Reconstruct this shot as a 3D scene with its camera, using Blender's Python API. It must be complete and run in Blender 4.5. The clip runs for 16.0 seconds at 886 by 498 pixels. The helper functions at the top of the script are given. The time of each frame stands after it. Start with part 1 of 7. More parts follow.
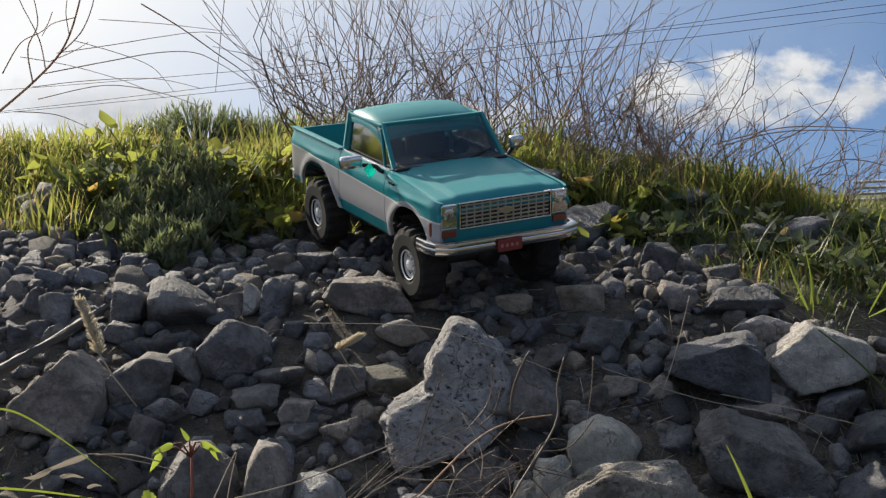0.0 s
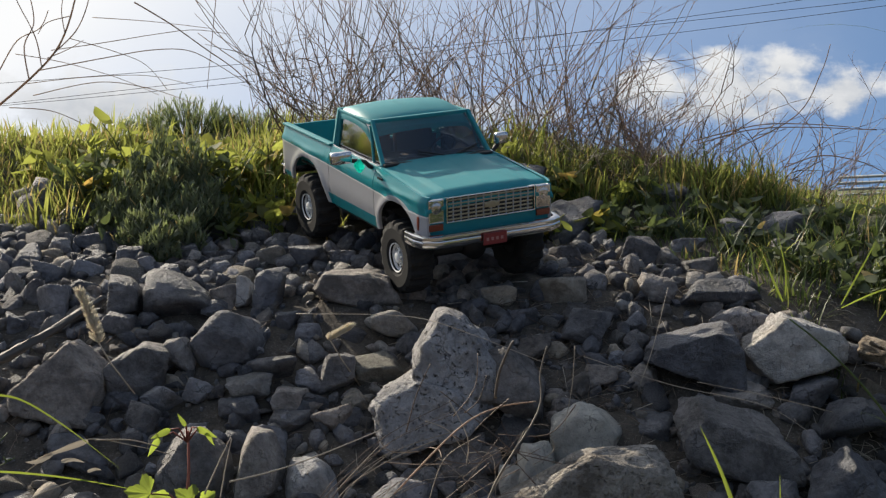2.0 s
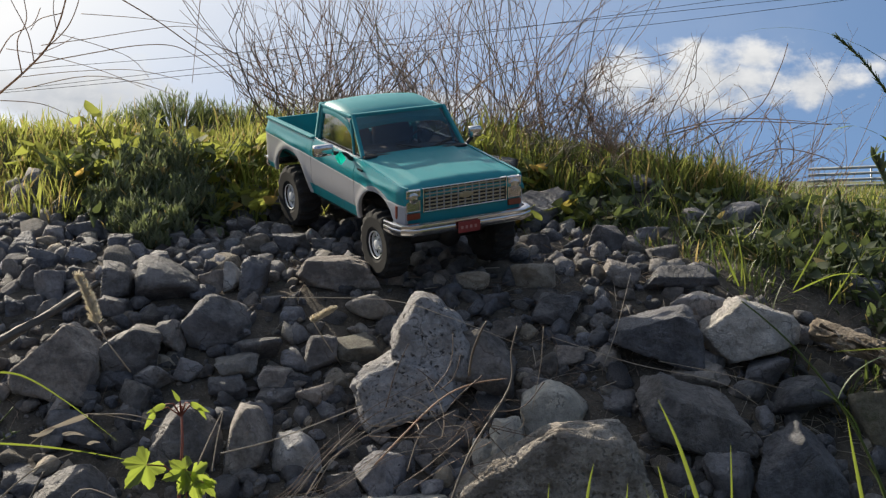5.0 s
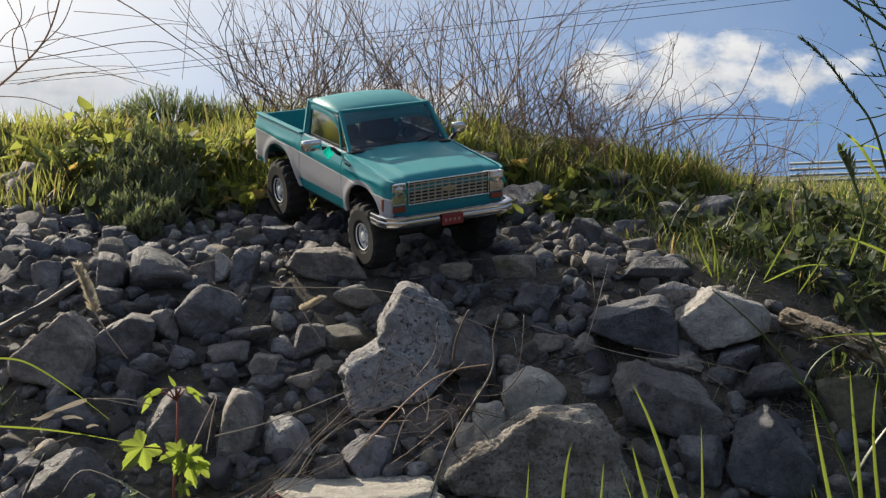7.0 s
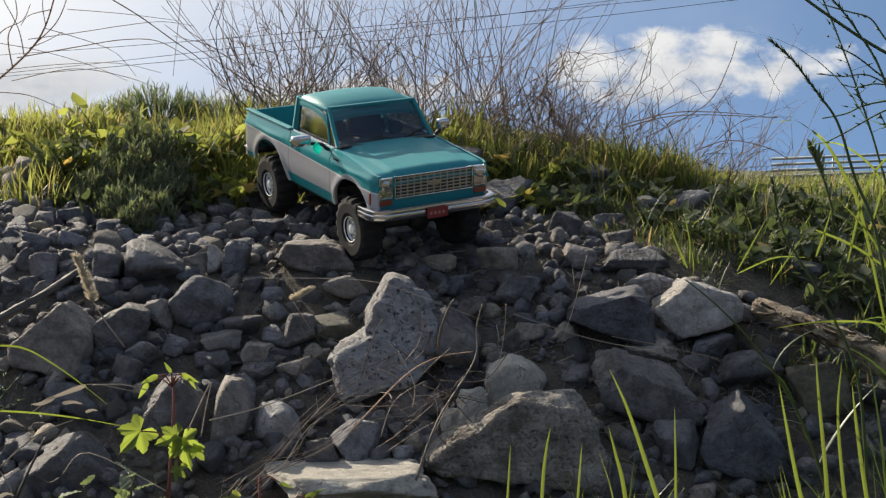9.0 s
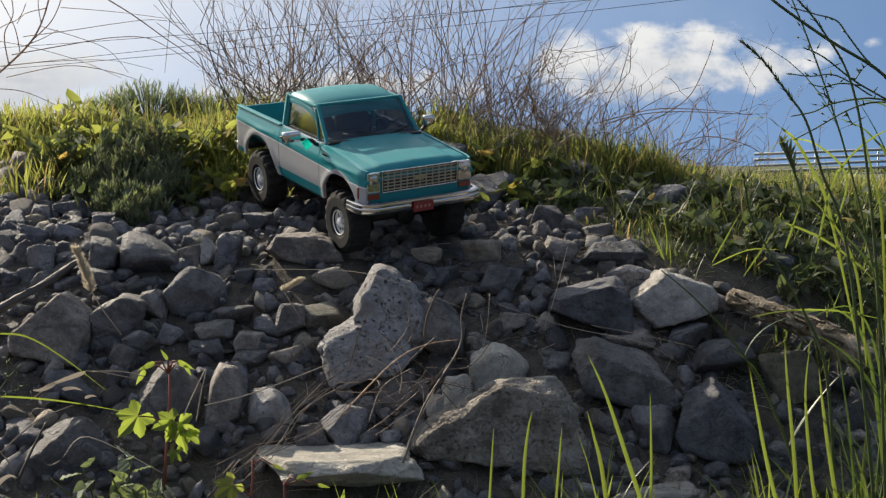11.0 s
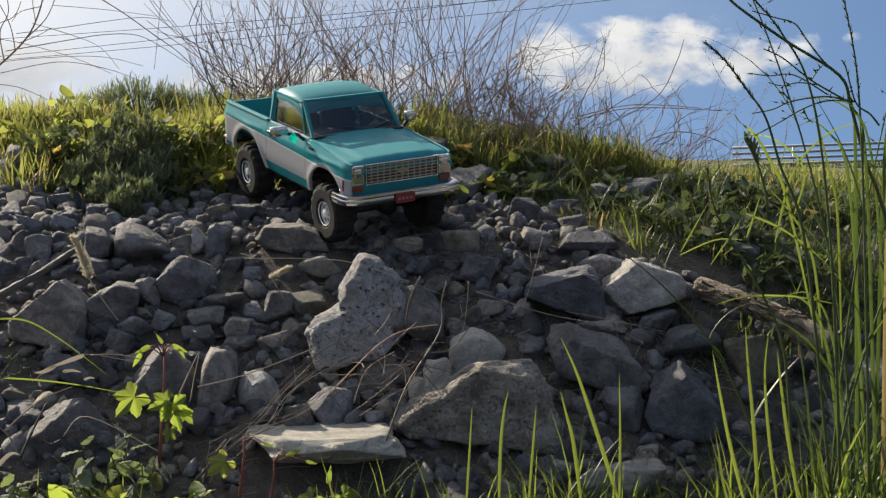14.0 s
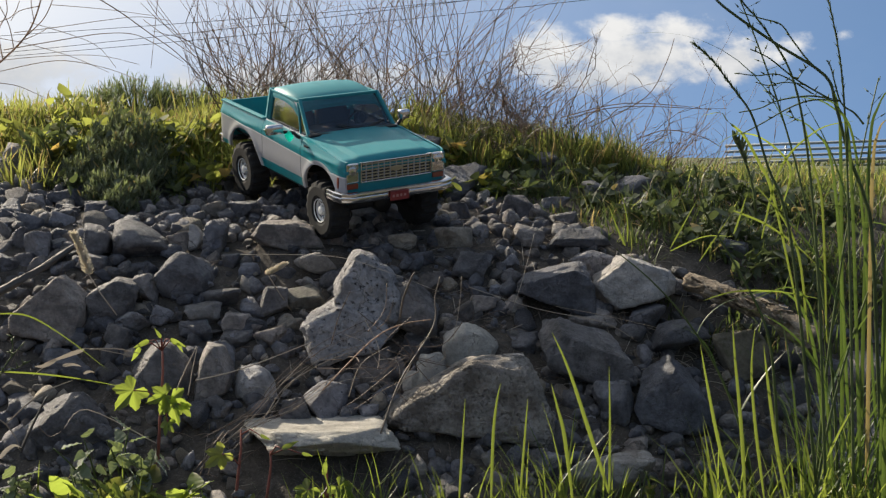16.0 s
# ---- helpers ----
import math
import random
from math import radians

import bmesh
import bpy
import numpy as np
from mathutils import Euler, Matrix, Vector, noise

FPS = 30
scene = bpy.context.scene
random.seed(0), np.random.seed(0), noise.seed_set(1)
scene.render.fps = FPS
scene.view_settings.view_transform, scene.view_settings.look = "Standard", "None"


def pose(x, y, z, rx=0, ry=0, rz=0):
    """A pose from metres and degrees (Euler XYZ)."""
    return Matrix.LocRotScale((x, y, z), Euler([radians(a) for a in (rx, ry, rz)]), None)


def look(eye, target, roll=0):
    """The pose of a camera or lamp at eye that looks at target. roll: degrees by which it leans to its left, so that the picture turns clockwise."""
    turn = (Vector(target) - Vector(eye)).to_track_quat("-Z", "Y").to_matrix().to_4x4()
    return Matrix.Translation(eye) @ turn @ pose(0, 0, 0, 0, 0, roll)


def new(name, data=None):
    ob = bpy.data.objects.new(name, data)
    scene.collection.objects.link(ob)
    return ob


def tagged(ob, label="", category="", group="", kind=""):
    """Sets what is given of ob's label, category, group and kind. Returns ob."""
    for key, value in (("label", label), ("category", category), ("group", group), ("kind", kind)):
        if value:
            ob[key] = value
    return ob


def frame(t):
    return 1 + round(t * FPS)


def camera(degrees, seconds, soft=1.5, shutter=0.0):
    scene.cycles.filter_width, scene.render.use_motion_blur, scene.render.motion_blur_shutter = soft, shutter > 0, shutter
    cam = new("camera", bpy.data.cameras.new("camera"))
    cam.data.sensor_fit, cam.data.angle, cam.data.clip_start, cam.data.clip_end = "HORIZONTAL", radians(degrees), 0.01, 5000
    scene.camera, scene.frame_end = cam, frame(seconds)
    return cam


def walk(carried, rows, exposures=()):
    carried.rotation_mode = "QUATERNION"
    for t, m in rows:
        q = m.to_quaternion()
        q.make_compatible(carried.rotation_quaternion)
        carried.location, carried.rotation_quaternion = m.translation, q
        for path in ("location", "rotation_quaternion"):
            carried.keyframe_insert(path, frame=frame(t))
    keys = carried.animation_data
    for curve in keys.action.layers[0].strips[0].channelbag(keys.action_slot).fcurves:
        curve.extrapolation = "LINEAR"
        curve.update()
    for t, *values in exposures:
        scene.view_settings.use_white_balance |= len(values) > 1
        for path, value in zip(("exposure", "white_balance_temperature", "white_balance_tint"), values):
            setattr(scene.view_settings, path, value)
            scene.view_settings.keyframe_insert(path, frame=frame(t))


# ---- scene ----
cam = camera(34.0, 16.0, soft=1.3)
PATH = [
    (0.0, pose(0.0033, 0.2427, 1.0000, 87.907, 0.249, 2.338)),
    (0.5, pose(0.0036, 0.2307, 0.9999, 87.864, 0.236, 2.223)),
    (1.0, pose(0.0038, 0.2168, 0.9999, 87.814, 0.222, 2.089)),
    (1.5, pose(0.0038, 0.2013, 0.9999, 87.761, 0.205, 1.940)),
    (2.0, pose(0.0038, 0.1847, 0.9999, 87.704, 0.187, 1.780)),
    (2.5, pose(0.0038, 0.1673, 0.9999, 87.644, 0.169, 1.613)),
    (3.0, pose(0.0036, 0.1493, 0.9998, 87.584, 0.150, 1.439)),
    (3.5, pose(0.0034, 0.1311, 0.9998, 87.523, 0.131, 1.262)),
    (4.0, pose(0.0031, 0.1127, 0.9998, 87.462, 0.112, 1.083)),
    (6.5, pose(0.0007, 0.0211, 1.0000, 87.165, 0.020, 0.200)),
    (7.0, pose(0.0001, 0.0031, 1.0000, 87.108, 0.003, 0.028)),
    (7.5, pose(-0.0005, -0.0150, 1.0001, 87.053, -0.013, -0.140)),
    (8.0, pose(-0.0012, -0.0330, 1.0001, 86.999, -0.030, -0.307)),
    (8.5, pose(-0.0020, -0.0510, 1.0002, 86.945, -0.046, -0.471)),
    (9.0, pose(-0.0027, -0.0691, 1.0003, 86.893, -0.061, -0.633)),
    (11.5, pose(-0.0068, -0.1603, 1.0007, 86.642, -0.137, -1.408)),
    (12.0, pose(-0.0076, -0.1783, 1.0008, 86.596, -0.151, -1.553)),
    (12.5, pose(-0.0083, -0.1959, 1.0009, 86.551, -0.165, -1.692)),
    (13.0, pose(-0.0091, -0.2128, 1.0009, 86.508, -0.178, -1.824)),
    (13.5, pose(-0.0098, -0.2288, 1.0010, 86.469, -0.191, -1.948)),
    (14.0, pose(-0.0104, -0.2435, 1.0011, 86.433, -0.202, -2.060)),
    (14.5, pose(-0.0110, -0.2566, 1.0011, 86.402, -0.212, -2.158)),
    (15.0, pose(-0.0115, -0.2674, 1.0012, 86.376, -0.221, -2.239)),
    (15.5, pose(-0.0120, -0.2755, 1.0012, 86.358, -0.227, -2.298)),
    (16.0, pose(-0.0123, -0.2801, 1.0012, 86.349, -0.230, -2.332)),
]
walk(cam, PATH, [(0.0, 0.43, 6550, 10), (7.0, 0.46, 6620, 10), (16.0, 0.50, 6700, 10)])

# ---- world and sun ----
SUN_EL, SUN_AZ = radians(34.5), radians(-43)      # azimuth from +y towards +x
sun_way = Vector((math.sin(SUN_AZ) * math.cos(SUN_EL), math.cos(SUN_AZ) * math.cos(SUN_EL), math.sin(SUN_EL)))
sun = new("sun", bpy.data.lights.new("sun", "SUN"))
sun.data.energy, sun.data.angle, sun.data.color = 5.0, radians(0.53), (1.0, 0.90, 0.74)
sun.matrix_world = look(sun_way * 20, (0, 0, 0))


class Nodes:
    """A short hand for node trees."""

    def __init__(self, tree):
        self.tree = tree
        tree.nodes.clear()

    def add(self, kind, ins=(), **props):
        node = self.tree.nodes.new(kind)
        for key, value in props.items():
            setattr(node, key, value)
        for key, value in dict(ins).items():
            if isinstance(value, bpy.types.NodeSocket):
                self.tree.links.new(value, node.inputs[key])
            else:
                node.inputs[key].default_value = value
        return node

    def math(self, op, a, b=0.0, clamp=False):
        return self.add("ShaderNodeMath", {0: a, 1: b}, operation=op, use_clamp=clamp).outputs[0]

    def ramp(self, fac, stops, mode="LINEAR"):
        node = self.add("ShaderNodeValToRGB", {"Fac": fac})
        node.color_ramp.interpolation = mode
        el = node.color_ramp.elements
        while len(el) < len(stops):
            el.new(0.5)
        for e, (pos, col) in zip(el, stops):
            e.position = pos
            e.color = (*col, 1) if len(col) == 3 else col
        return node.outputs["Color"]

    def mix(self, fac, a, b, blend="MIX"):
        return self.add("ShaderNodeMix", {0: fac, 6: a, 7: b}, data_type="RGBA", blend_type=blend).outputs[2]

    def noise(self, vec, scale, detail=4.0, rough=0.55, out="Fac"):
        return self.add("ShaderNodeTexNoise", {"Vector": vec, "Scale": scale, "Detail": detail, "Roughness": rough}).outputs[out]

    def smooth(self, value, lo, hi):
        return self.add("ShaderNodeMapRange", {"Value": value, "From Min": lo, "From Max": hi, "To Min": 0.0, "To Max": 1.0}, interpolation_type="SMOOTHSTEP").outputs[0]


def rgba(c):
    return (*c, 1.0)


world = bpy.data.worlds.new("sky")
scene.world = world
world.use_nodes = True
w = Nodes(world.node_tree)
sky = w.add("ShaderNodeTexSky", sky_type="NISHITA", sun_disc=False, sun_elevation=SUN_EL, sun_rotation=SUN_AZ, air_density=1.0, dust_density=0.45, ozone_density=2.0, altitude=400.0)
way = w.add("ShaderNodeTexCoord").outputs["Generated"]
# the bank tips the eye: what lies level with it is sky well above the true skyline
w.tree.links.new(w.add("ShaderNodeVectorMath", {0: way, 1: (0.0, 0.0, 0.42)}, operation="ADD").outputs[0], sky.inputs[0])
split = w.add("ShaderNodeSeparateXYZ", {0: way})
# direction as slopes to the side and upwards of the line ahead (+y)
ahead = w.math("MAXIMUM", split.outputs["Y"], 0.05)
side, rise = w.math("DIVIDE", split.outputs["X"], ahead), w.math("DIVIDE", split.outputs["Z"], ahead)
flat = w.add("ShaderNodeCombineXYZ", {"X": side, "Y": w.math("MULTIPLY", rise, 1.5), "Z": 0.0}).outputs[0]
puff = w.noise(flat, 30.0, 10.0, 0.60)
large = w.noise(flat, 9.0, 3.0, 0.5)


def lump(cx, cy, rx, ry, peak=1.0):
    """peak in the middle of an ellipse of directions, 1 less at its edge."""
    a = w.math("POWER", w.math("DIVIDE", w.math("SUBTRACT", side, cx), rx), 2.0)
    b = w.math("POWER", w.math("DIVIDE", w.math("SUBTRACT", rise, cy), ry), 2.0)
    return w.math("SUBTRACT", peak, w.math("SQRT", w.math("ADD", a, b)))


body = lump(0.174, 0.070, 0.078, 0.026)
for args in ((0.106, 0.072, 0.042, 0.022), (0.246, 0.068, 0.034, 0.021), (0.160, 0.087, 0.032, 0.016), (0.202, 0.085, 0.036, 0.016), (0.150, 0.054, 0.062, 0.013),
             (0.285, 0.080, 0.030, 0.016, 0.42), (0.318, 0.086, 0.020, 0.012, 0.22), (0.272, 0.058, 0.022, 0.014, 0.36), (-0.05, 0.052, 0.12, 0.016), (-0.27, 0.060, 0.10, 0.030), (0.62, 0.10, 0.16, 0.04), (-0.75, 0.14, 0.2, 0.05)):
    body = w.math("MAXIMUM", body, lump(*args))
shape = w.math("ADD", body, w.math("MULTIPLY", w.math("SUBTRACT", puff, 0.5), 2.0))
shape = w.math("ADD", shape, w.math("MULTIPLY", w.math("SUBTRACT", large, 0.5), 0.6))
mask = w.math("MULTIPLY", w.smooth(shape, 0.0, 0.68), w.smooth(split.outputs["Y"], 0.1, 0.3))
veil = w.math("MULTIPLY", w.smooth(w.noise(flat, 5.0, 5.0, 0.6), 0.45, 0.8), 0.10)
mask = w.math("MAXIMUM", mask, w.math("MULTIPLY", veil, w.smooth(rise, 0.0, 0.1)))
grey = w.ramp(w.math("ADD", w.math("MULTIPLY", puff, 0.8), w.math("MULTIPLY", w.smooth(rise, 0.03, 0.10), 0.35)), [(0.3, (4.0, 4.35, 4.9)), (0.75, (7.0, 7.1, 7.2))])
# the bright aureole of thin haze round the sun
toward = w.math("MAXIMUM", w.add("ShaderNodeVectorMath", {0: way, 1: sun_way}, operation="DOT_PRODUCT").outputs["Value"], 0.0)
haze = w.math("MULTIPLY", w.math("POWER", toward, 6.6), 4.4, True)
# unseen scattered clouds, added over the rest of the sky as fill light
rest = w.math("MAXIMUM", w.math("SUBTRACT", 1.0, w.smooth(split.outputs["Y"], 0.1, 0.5)), w.smooth(split.outputs["Z"], 0.3, 0.55))
scattered = w.math("MULTIPLY", w.math("MULTIPLY", w.smooth(w.noise(way, 2.4, 7.0, 0.6), 0.46, 0.64), rest), 0.85)
clear = w.mix(1.0, sky.outputs[0], rgba((0.93, 1.05, 1.10)), "MULTIPLY")
colour = w.mix(mask, w.mix(haze, w.mix(scattered, clear, rgba((4.2, 4.75, 5.5))), rgba((8.4, 8.5, 8.6))), grey)
w.add("ShaderNodeOutputWorld", {"Surface": w.add("ShaderNodeBackground", {"Color": colour, "Strength": 0.086}).outputs[0]})


# ---- materials ----
def material(name):
    m = bpy.data.materials.new(name)
    m.use_nodes = True
    return m, Nodes(m.node_tree)


def finish(n, shader):
    n.add("ShaderNodeOutputMaterial", {"Surface": shader})


def bump(n, height, strength, distance):
    return n.add("ShaderNodeBump", {"Height": height, "Strength": strength, "Distance": distance}).outputs[0]


def stone_material(name, dark, light, warm, pits=0.0, moss=0.0, rough=0.88, varied=1.0):
    m, n = material(name)
    place = n.add("ShaderNodeTexCoord").outputs["Object"]
    info = n.add("ShaderNodeObjectInfo").outputs["Random"]
    isle = n.add("ShaderNodeNewGeometry").outputs["Random Per Island"]
    rnd = n.math("FRACT", n.math("ADD", info, isle))
    shift = n.add("ShaderNodeVectorMath", {0: place, 1: n.add("ShaderNodeCombineXYZ", {"X": n.math("MULTIPLY", rnd, 7.0), "Y": n.math("MULTIPLY", rnd, 3.0)}).outputs[0]}, operation="ADD").outputs[0]
    blotch, grain, fine = n.noise(shift, 28.0, 5.0, 0.6), n.noise(shift, 150.0, 5.0, 0.65), n.noise(shift, 620.0, 3.0, 0.6)
    base = n.ramp(n.math("ADD", n.math("MULTIPLY", blotch, 0.68), n.math("MULTIPLY", grain, 0.32)), [(0.39, dark), (0.63, light)])
    tint = n.ramp(rnd, [(0.0, (0.76, 0.79, 0.84)), (0.35, (0.98, 0.98, 0.98)), (0.6, (1.12, 1.06, 0.95)), (0.85, warm), (1.0, (0.6, 0.62, 0.64))])
    base = n.mix(varied, base, tint, "MULTIPLY")
    speck = n.smooth(fine, 0.60, 0.72)
    base = n.mix(n.math("MULTIPLY", speck, 0.22), base, n.mix(1.0, base, rgba((2.0, 1.95, 1.85)), "MULTIPLY"))
    base = n.mix(n.math("MULTIPLY", n.smooth(n.noise(shift, 330.0, 3.0, 0.6), 0.58, 0.66), 0.22), base, rgba((0.06, 0.056, 0.05)))
    crack = n.add("ShaderNodeTexVoronoi", {"Vector": n.add("ShaderNodeVectorMath", {0: shift, 1: n.add("ShaderNodeVectorMath", {0: n.noise(shift, 60.0, 3.0, 0.6, "Color"), 1: (0.03, 0.03, 0.03)}, operation="MULTIPLY").outputs[0]}, operation="ADD").outputs[0], "Scale": 24.0}, feature="DISTANCE_TO_EDGE").outputs["Distance"]
    seam = n.math("MULTIPLY", n.math("SUBTRACT", 1.0, n.smooth(crack, 0.0, 0.035)), n.smooth(blotch, 0.48, 0.6))
    base = n.mix(n.math("MULTIPLY", seam, 0.5), base, rgba((0.06, 0.055, 0.05)))
    stain = n.smooth(n.noise(shift, 16.0, 4.0, 0.7), 0.58, 0.75)
    base = n.mix(n.math("MULTIPLY", stain, 0.4), base, rgba((0.16, 0.115, 0.065)))
    height = n.math("SUBTRACT", n.math("ADD", n.math("MULTIPLY", grain, 1.2), n.math("MULTIPLY", fine, 0.5)), n.math("MULTIPLY", seam, 0.5))
    if pits:
        hole = n.math("MULTIPLY", n.smooth(n.noise(shift, 185.0, 3.0, 0.55), 0.585, 0.66), n.smooth(n.noise(shift, 42.0, 4.0), 0.38, 0.56))
        base = n.mix(n.math("MULTIPLY", hole, pits), base, rgba((0.035, 0.034, 0.033)))
        height = n.math("SUBTRACT", height, n.math("MULTIPLY", hole, 3.4))
    if moss:
        green = n.math("MULTIPLY", n.smooth(n.noise(shift, 40.0, 6.0, 0.7), 0.50, 0.66), moss)
        base = n.mix(green, base, rgba((0.075, 0.09, 0.03)))
    bsdf = n.add("ShaderNodeBsdfPrincipled", {"Base Color": base, "Roughness": n.math("ADD", rough - 0.12, n.math("MULTIPLY", blotch, 0.2)), "Normal": bump(n, height, 1.0, 0.0055)})
    finish(n, bsdf.outputs[0])
    return m


STONE = stone_material("stone", (0.136, 0.131, 0.138), (0.408, 0.393, 0.405), (1.2, 1.06, 0.88), rough=0.78)
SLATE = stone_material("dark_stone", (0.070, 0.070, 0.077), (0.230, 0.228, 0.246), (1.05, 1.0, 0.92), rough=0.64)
PALE = stone_material("pale_stone", (0.295, 0.284, 0.276), (0.638, 0.612, 0.598), (1.08, 1.0, 0.86))
TAN = stone_material("tan_stone", (0.219, 0.199, 0.176), (0.473, 0.437, 0.394), (1.1, 1.0, 0.85))
PUMICE = stone_material("pitted_stone", (0.242, 0.236, 0.238), (0.495, 0.481, 0.484), (1.05, 1.0, 0.92), pits=0.8, varied=0.25)
CREAM = stone_material("cream_stone", (0.376, 0.350, 0.301), (0.669, 0.631, 0.552), (1.05, 1.0, 0.9), varied=0.0)
BROWN = stone_material("brown_grey_stone", (0.160, 0.136, 0.112), (0.480, 0.436, 0.380), (1.1, 1.0, 0.85), pits=0.2, varied=0.1)
BARK = stone_material("flaking_bark", (0.075, 0.058, 0.042), (0.62, 0.52, 0.40), (1.1, 1.0, 0.85), rough=0.92, varied=0.4)
MIXED = stone_material("mixed_stone", (0.076, 0.074, 0.077), (0.277, 0.264, 0.273), (1.2, 1.06, 0.88))
MOSSY = stone_material("mossy_stone", (0.137, 0.126, 0.101), (0.336, 0.312, 0.256), (1.1, 1.0, 0.8), moss=0.55)


def soil_material():
    m, n = material("soil")
    place = n.add("ShaderNodeTexCoord").outputs["Object"]
    big, mid, fine = n.noise(place, 3.0, 5.0, 0.6), n.noise(place, 38.0, 6.0, 0.65), n.noise(place, 230.0, 4.0, 0.6)
    base = n.ramp(n.math("ADD", n.math("MULTIPLY", mid, 0.6), n.math("MULTIPLY", fine, 0.4)), [(0.35, (0.035, 0.029, 0.023)), (0.65, (0.12, 0.10, 0.078))])
    grit = n.smooth(n.noise(place, 420.0, 2.0, 0.5), 0.6, 0.7)
    base = n.mix(n.math("MULTIPLY", grit, 0.5), base, rgba((0.26, 0.24, 0.21)))
    # turf takes over on the bank's top and far away
    green = n.mix(mid, rgba((0.05, 0.065, 0.018)), rgba((0.13, 0.135, 0.045)))
    y = n.add("ShaderNodeSeparateXYZ", {0: place}).outputs["Y"]
    turf = n.smooth(n.math("ADD", y, n.math("MULTIPLY", n.math("SUBTRACT", big, 0.5), 0.5)), 2.45, 2.7)
    base = n.mix(turf, base, green)
    bsdf = n.add("ShaderNodeBsdfPrincipled", {"Base Color": base, "Roughness": 0.95, "Normal": bump(n, n.math("ADD", mid, n.math("MULTIPLY", fine, 0.4)), 0.9, 0.006)})
    finish(n, bsdf.outputs[0])
    return m


SOIL = soil_material()


def leaf_material(name, dark, light, through_colour, share=0.45, dry=(0.33, 0.25, 0.10), dry_share=0.15, rough=0.45, fuzz=0.0):
    m, n = material(name)
    place = n.add("ShaderNodeTexCoord").outputs["Object"]
    rnd = n.math("FRACT", n.math("ADD", n.add("ShaderNodeObjectInfo").outputs["Random"], n.add("ShaderNodeNewGeometry").outputs["Random Per Island"]))
    patch = n.noise(place, 60.0, 4.0, 0.6)
    base = n.mix(rnd, rgba(dark), rgba(light))
    base = n.mix(n.math("MULTIPLY", n.smooth(patch, 0.5, 0.75), 0.35), base, rgba(dry))
    old = n.smooth(n.math("FRACT", n.math("MULTIPLY", rnd, 7.31)), 1.0 - dry_share - 0.02, 1.0 - dry_share)
    base = n.mix(old, base, rgba(dry))
    glow = n.mix(n.math("FRACT", n.math("MULTIPLY", rnd, 3.7)), rgba(through_colour), rgba([c * 0.62 for c in through_colour]))
    glow = n.mix(old, glow, rgba([min(1, c * 1.7) for c in dry]))
    bsdf = n.add("ShaderNodeBsdfPrincipled", {"Base Color": base, "Roughness": rough, "Sheen Weight": fuzz, "Sheen Roughness": 0.35, "Normal": bump(n, n.noise(place, 300.0, 2.0), 0.25, 0.001)})
    trans = n.add("ShaderNodeBsdfTranslucent", {"Color": glow})
    finish(n, n.add("ShaderNodeMixShader", {0: share, 1: bsdf.outputs[0], 2: trans.outputs[0]}).outputs[0])
    return m


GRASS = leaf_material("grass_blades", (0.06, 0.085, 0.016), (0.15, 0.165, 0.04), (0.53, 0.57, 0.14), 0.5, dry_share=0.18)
# greener than GRASS, and darker to hold the shoulder's shade in its colour
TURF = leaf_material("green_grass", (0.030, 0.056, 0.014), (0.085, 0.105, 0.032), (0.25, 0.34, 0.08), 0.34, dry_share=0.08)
BLADE = leaf_material("wide_grass", (0.026, 0.058, 0.014), (0.065, 0.11, 0.03), (0.42, 0.52, 0.08), 0.46, dry_share=0.0, rough=0.36)
REED = leaf_material("tall_grass_leaf", (0.020, 0.050, 0.014), (0.050, 0.090, 0.028), (0.22, 0.33, 0.06), 0.36, dry_share=0.0, rough=0.4)
LEAF = leaf_material("weed_leaf", (0.07, 0.09, 0.022), (0.14, 0.15, 0.04), (0.52, 0.57, 0.12), 0.52, dry=(0.38, 0.26, 0.07), dry_share=0.06, rough=0.7)
LOBE = leaf_material("lobed_leaf", (0.07, 0.11, 0.02), (0.10, 0.15, 0.03), (0.52, 0.66, 0.10), 0.5, dry_share=0.0)
SAGE = leaf_material("sage_leaf", (0.15, 0.185, 0.12), (0.25, 0.29, 0.19), (0.34, 0.42, 0.14), 0.35, dry_share=0.04, rough=0.7, fuzz=1.0)
# grey-green leaf whose dark tone has shade mixed into the colour
SHADED_LEAF = leaf_material("shaded_grey_green_leaf", (0.075, 0.095, 0.06), (0.14, 0.16, 0.10), (0.20, 0.26, 0.08), 0.28, dry_share=0.015, rough=0.95)


# paler copy of the grey-green leaf, glare haze put into its colour
HAZE_LEAF = leaf_material("haze_lifted_leaf", (0.12, 0.145, 0.09), (0.21, 0.23, 0.15), (0.30, 0.36, 0.14), 0.38, dry_share=0.02, rough=0.95, fuzz=0.6)


def straw_material(name, dark, light, share=0.2):
    m, n = material(name)
    place = n.add("ShaderNodeTexCoord").outputs["Object"]
    rnd = n.math("FRACT", n.math("ADD", n.add("ShaderNodeObjectInfo").outputs["Random"], n.add("ShaderNodeNewGeometry").outputs["Random Per Island"]))
    base = n.mix(n.math("ADD", n.math("MULTIPLY", rnd, 0.7), n.math("MULTIPLY", n.noise(place, 45.0, 4.0, 0.7), 0.4), True), rgba(dark), rgba(light))
    bsdf = n.add("ShaderNodeBsdfPrincipled", {"Base Color": base, "Roughness": 0.62, "Normal": bump(n, n.noise(place, 260.0, 3.0), 0.4, 0.001)})
    trans = n.add("ShaderNodeBsdfTranslucent", {"Color": rgba([min(1, c * 1.3) for c in light])})
    finish(n, n.add("ShaderNodeMixShader", {0: share, 1: bsdf.outputs[0], 2: trans.outputs[0]}).outputs[0])
    return m


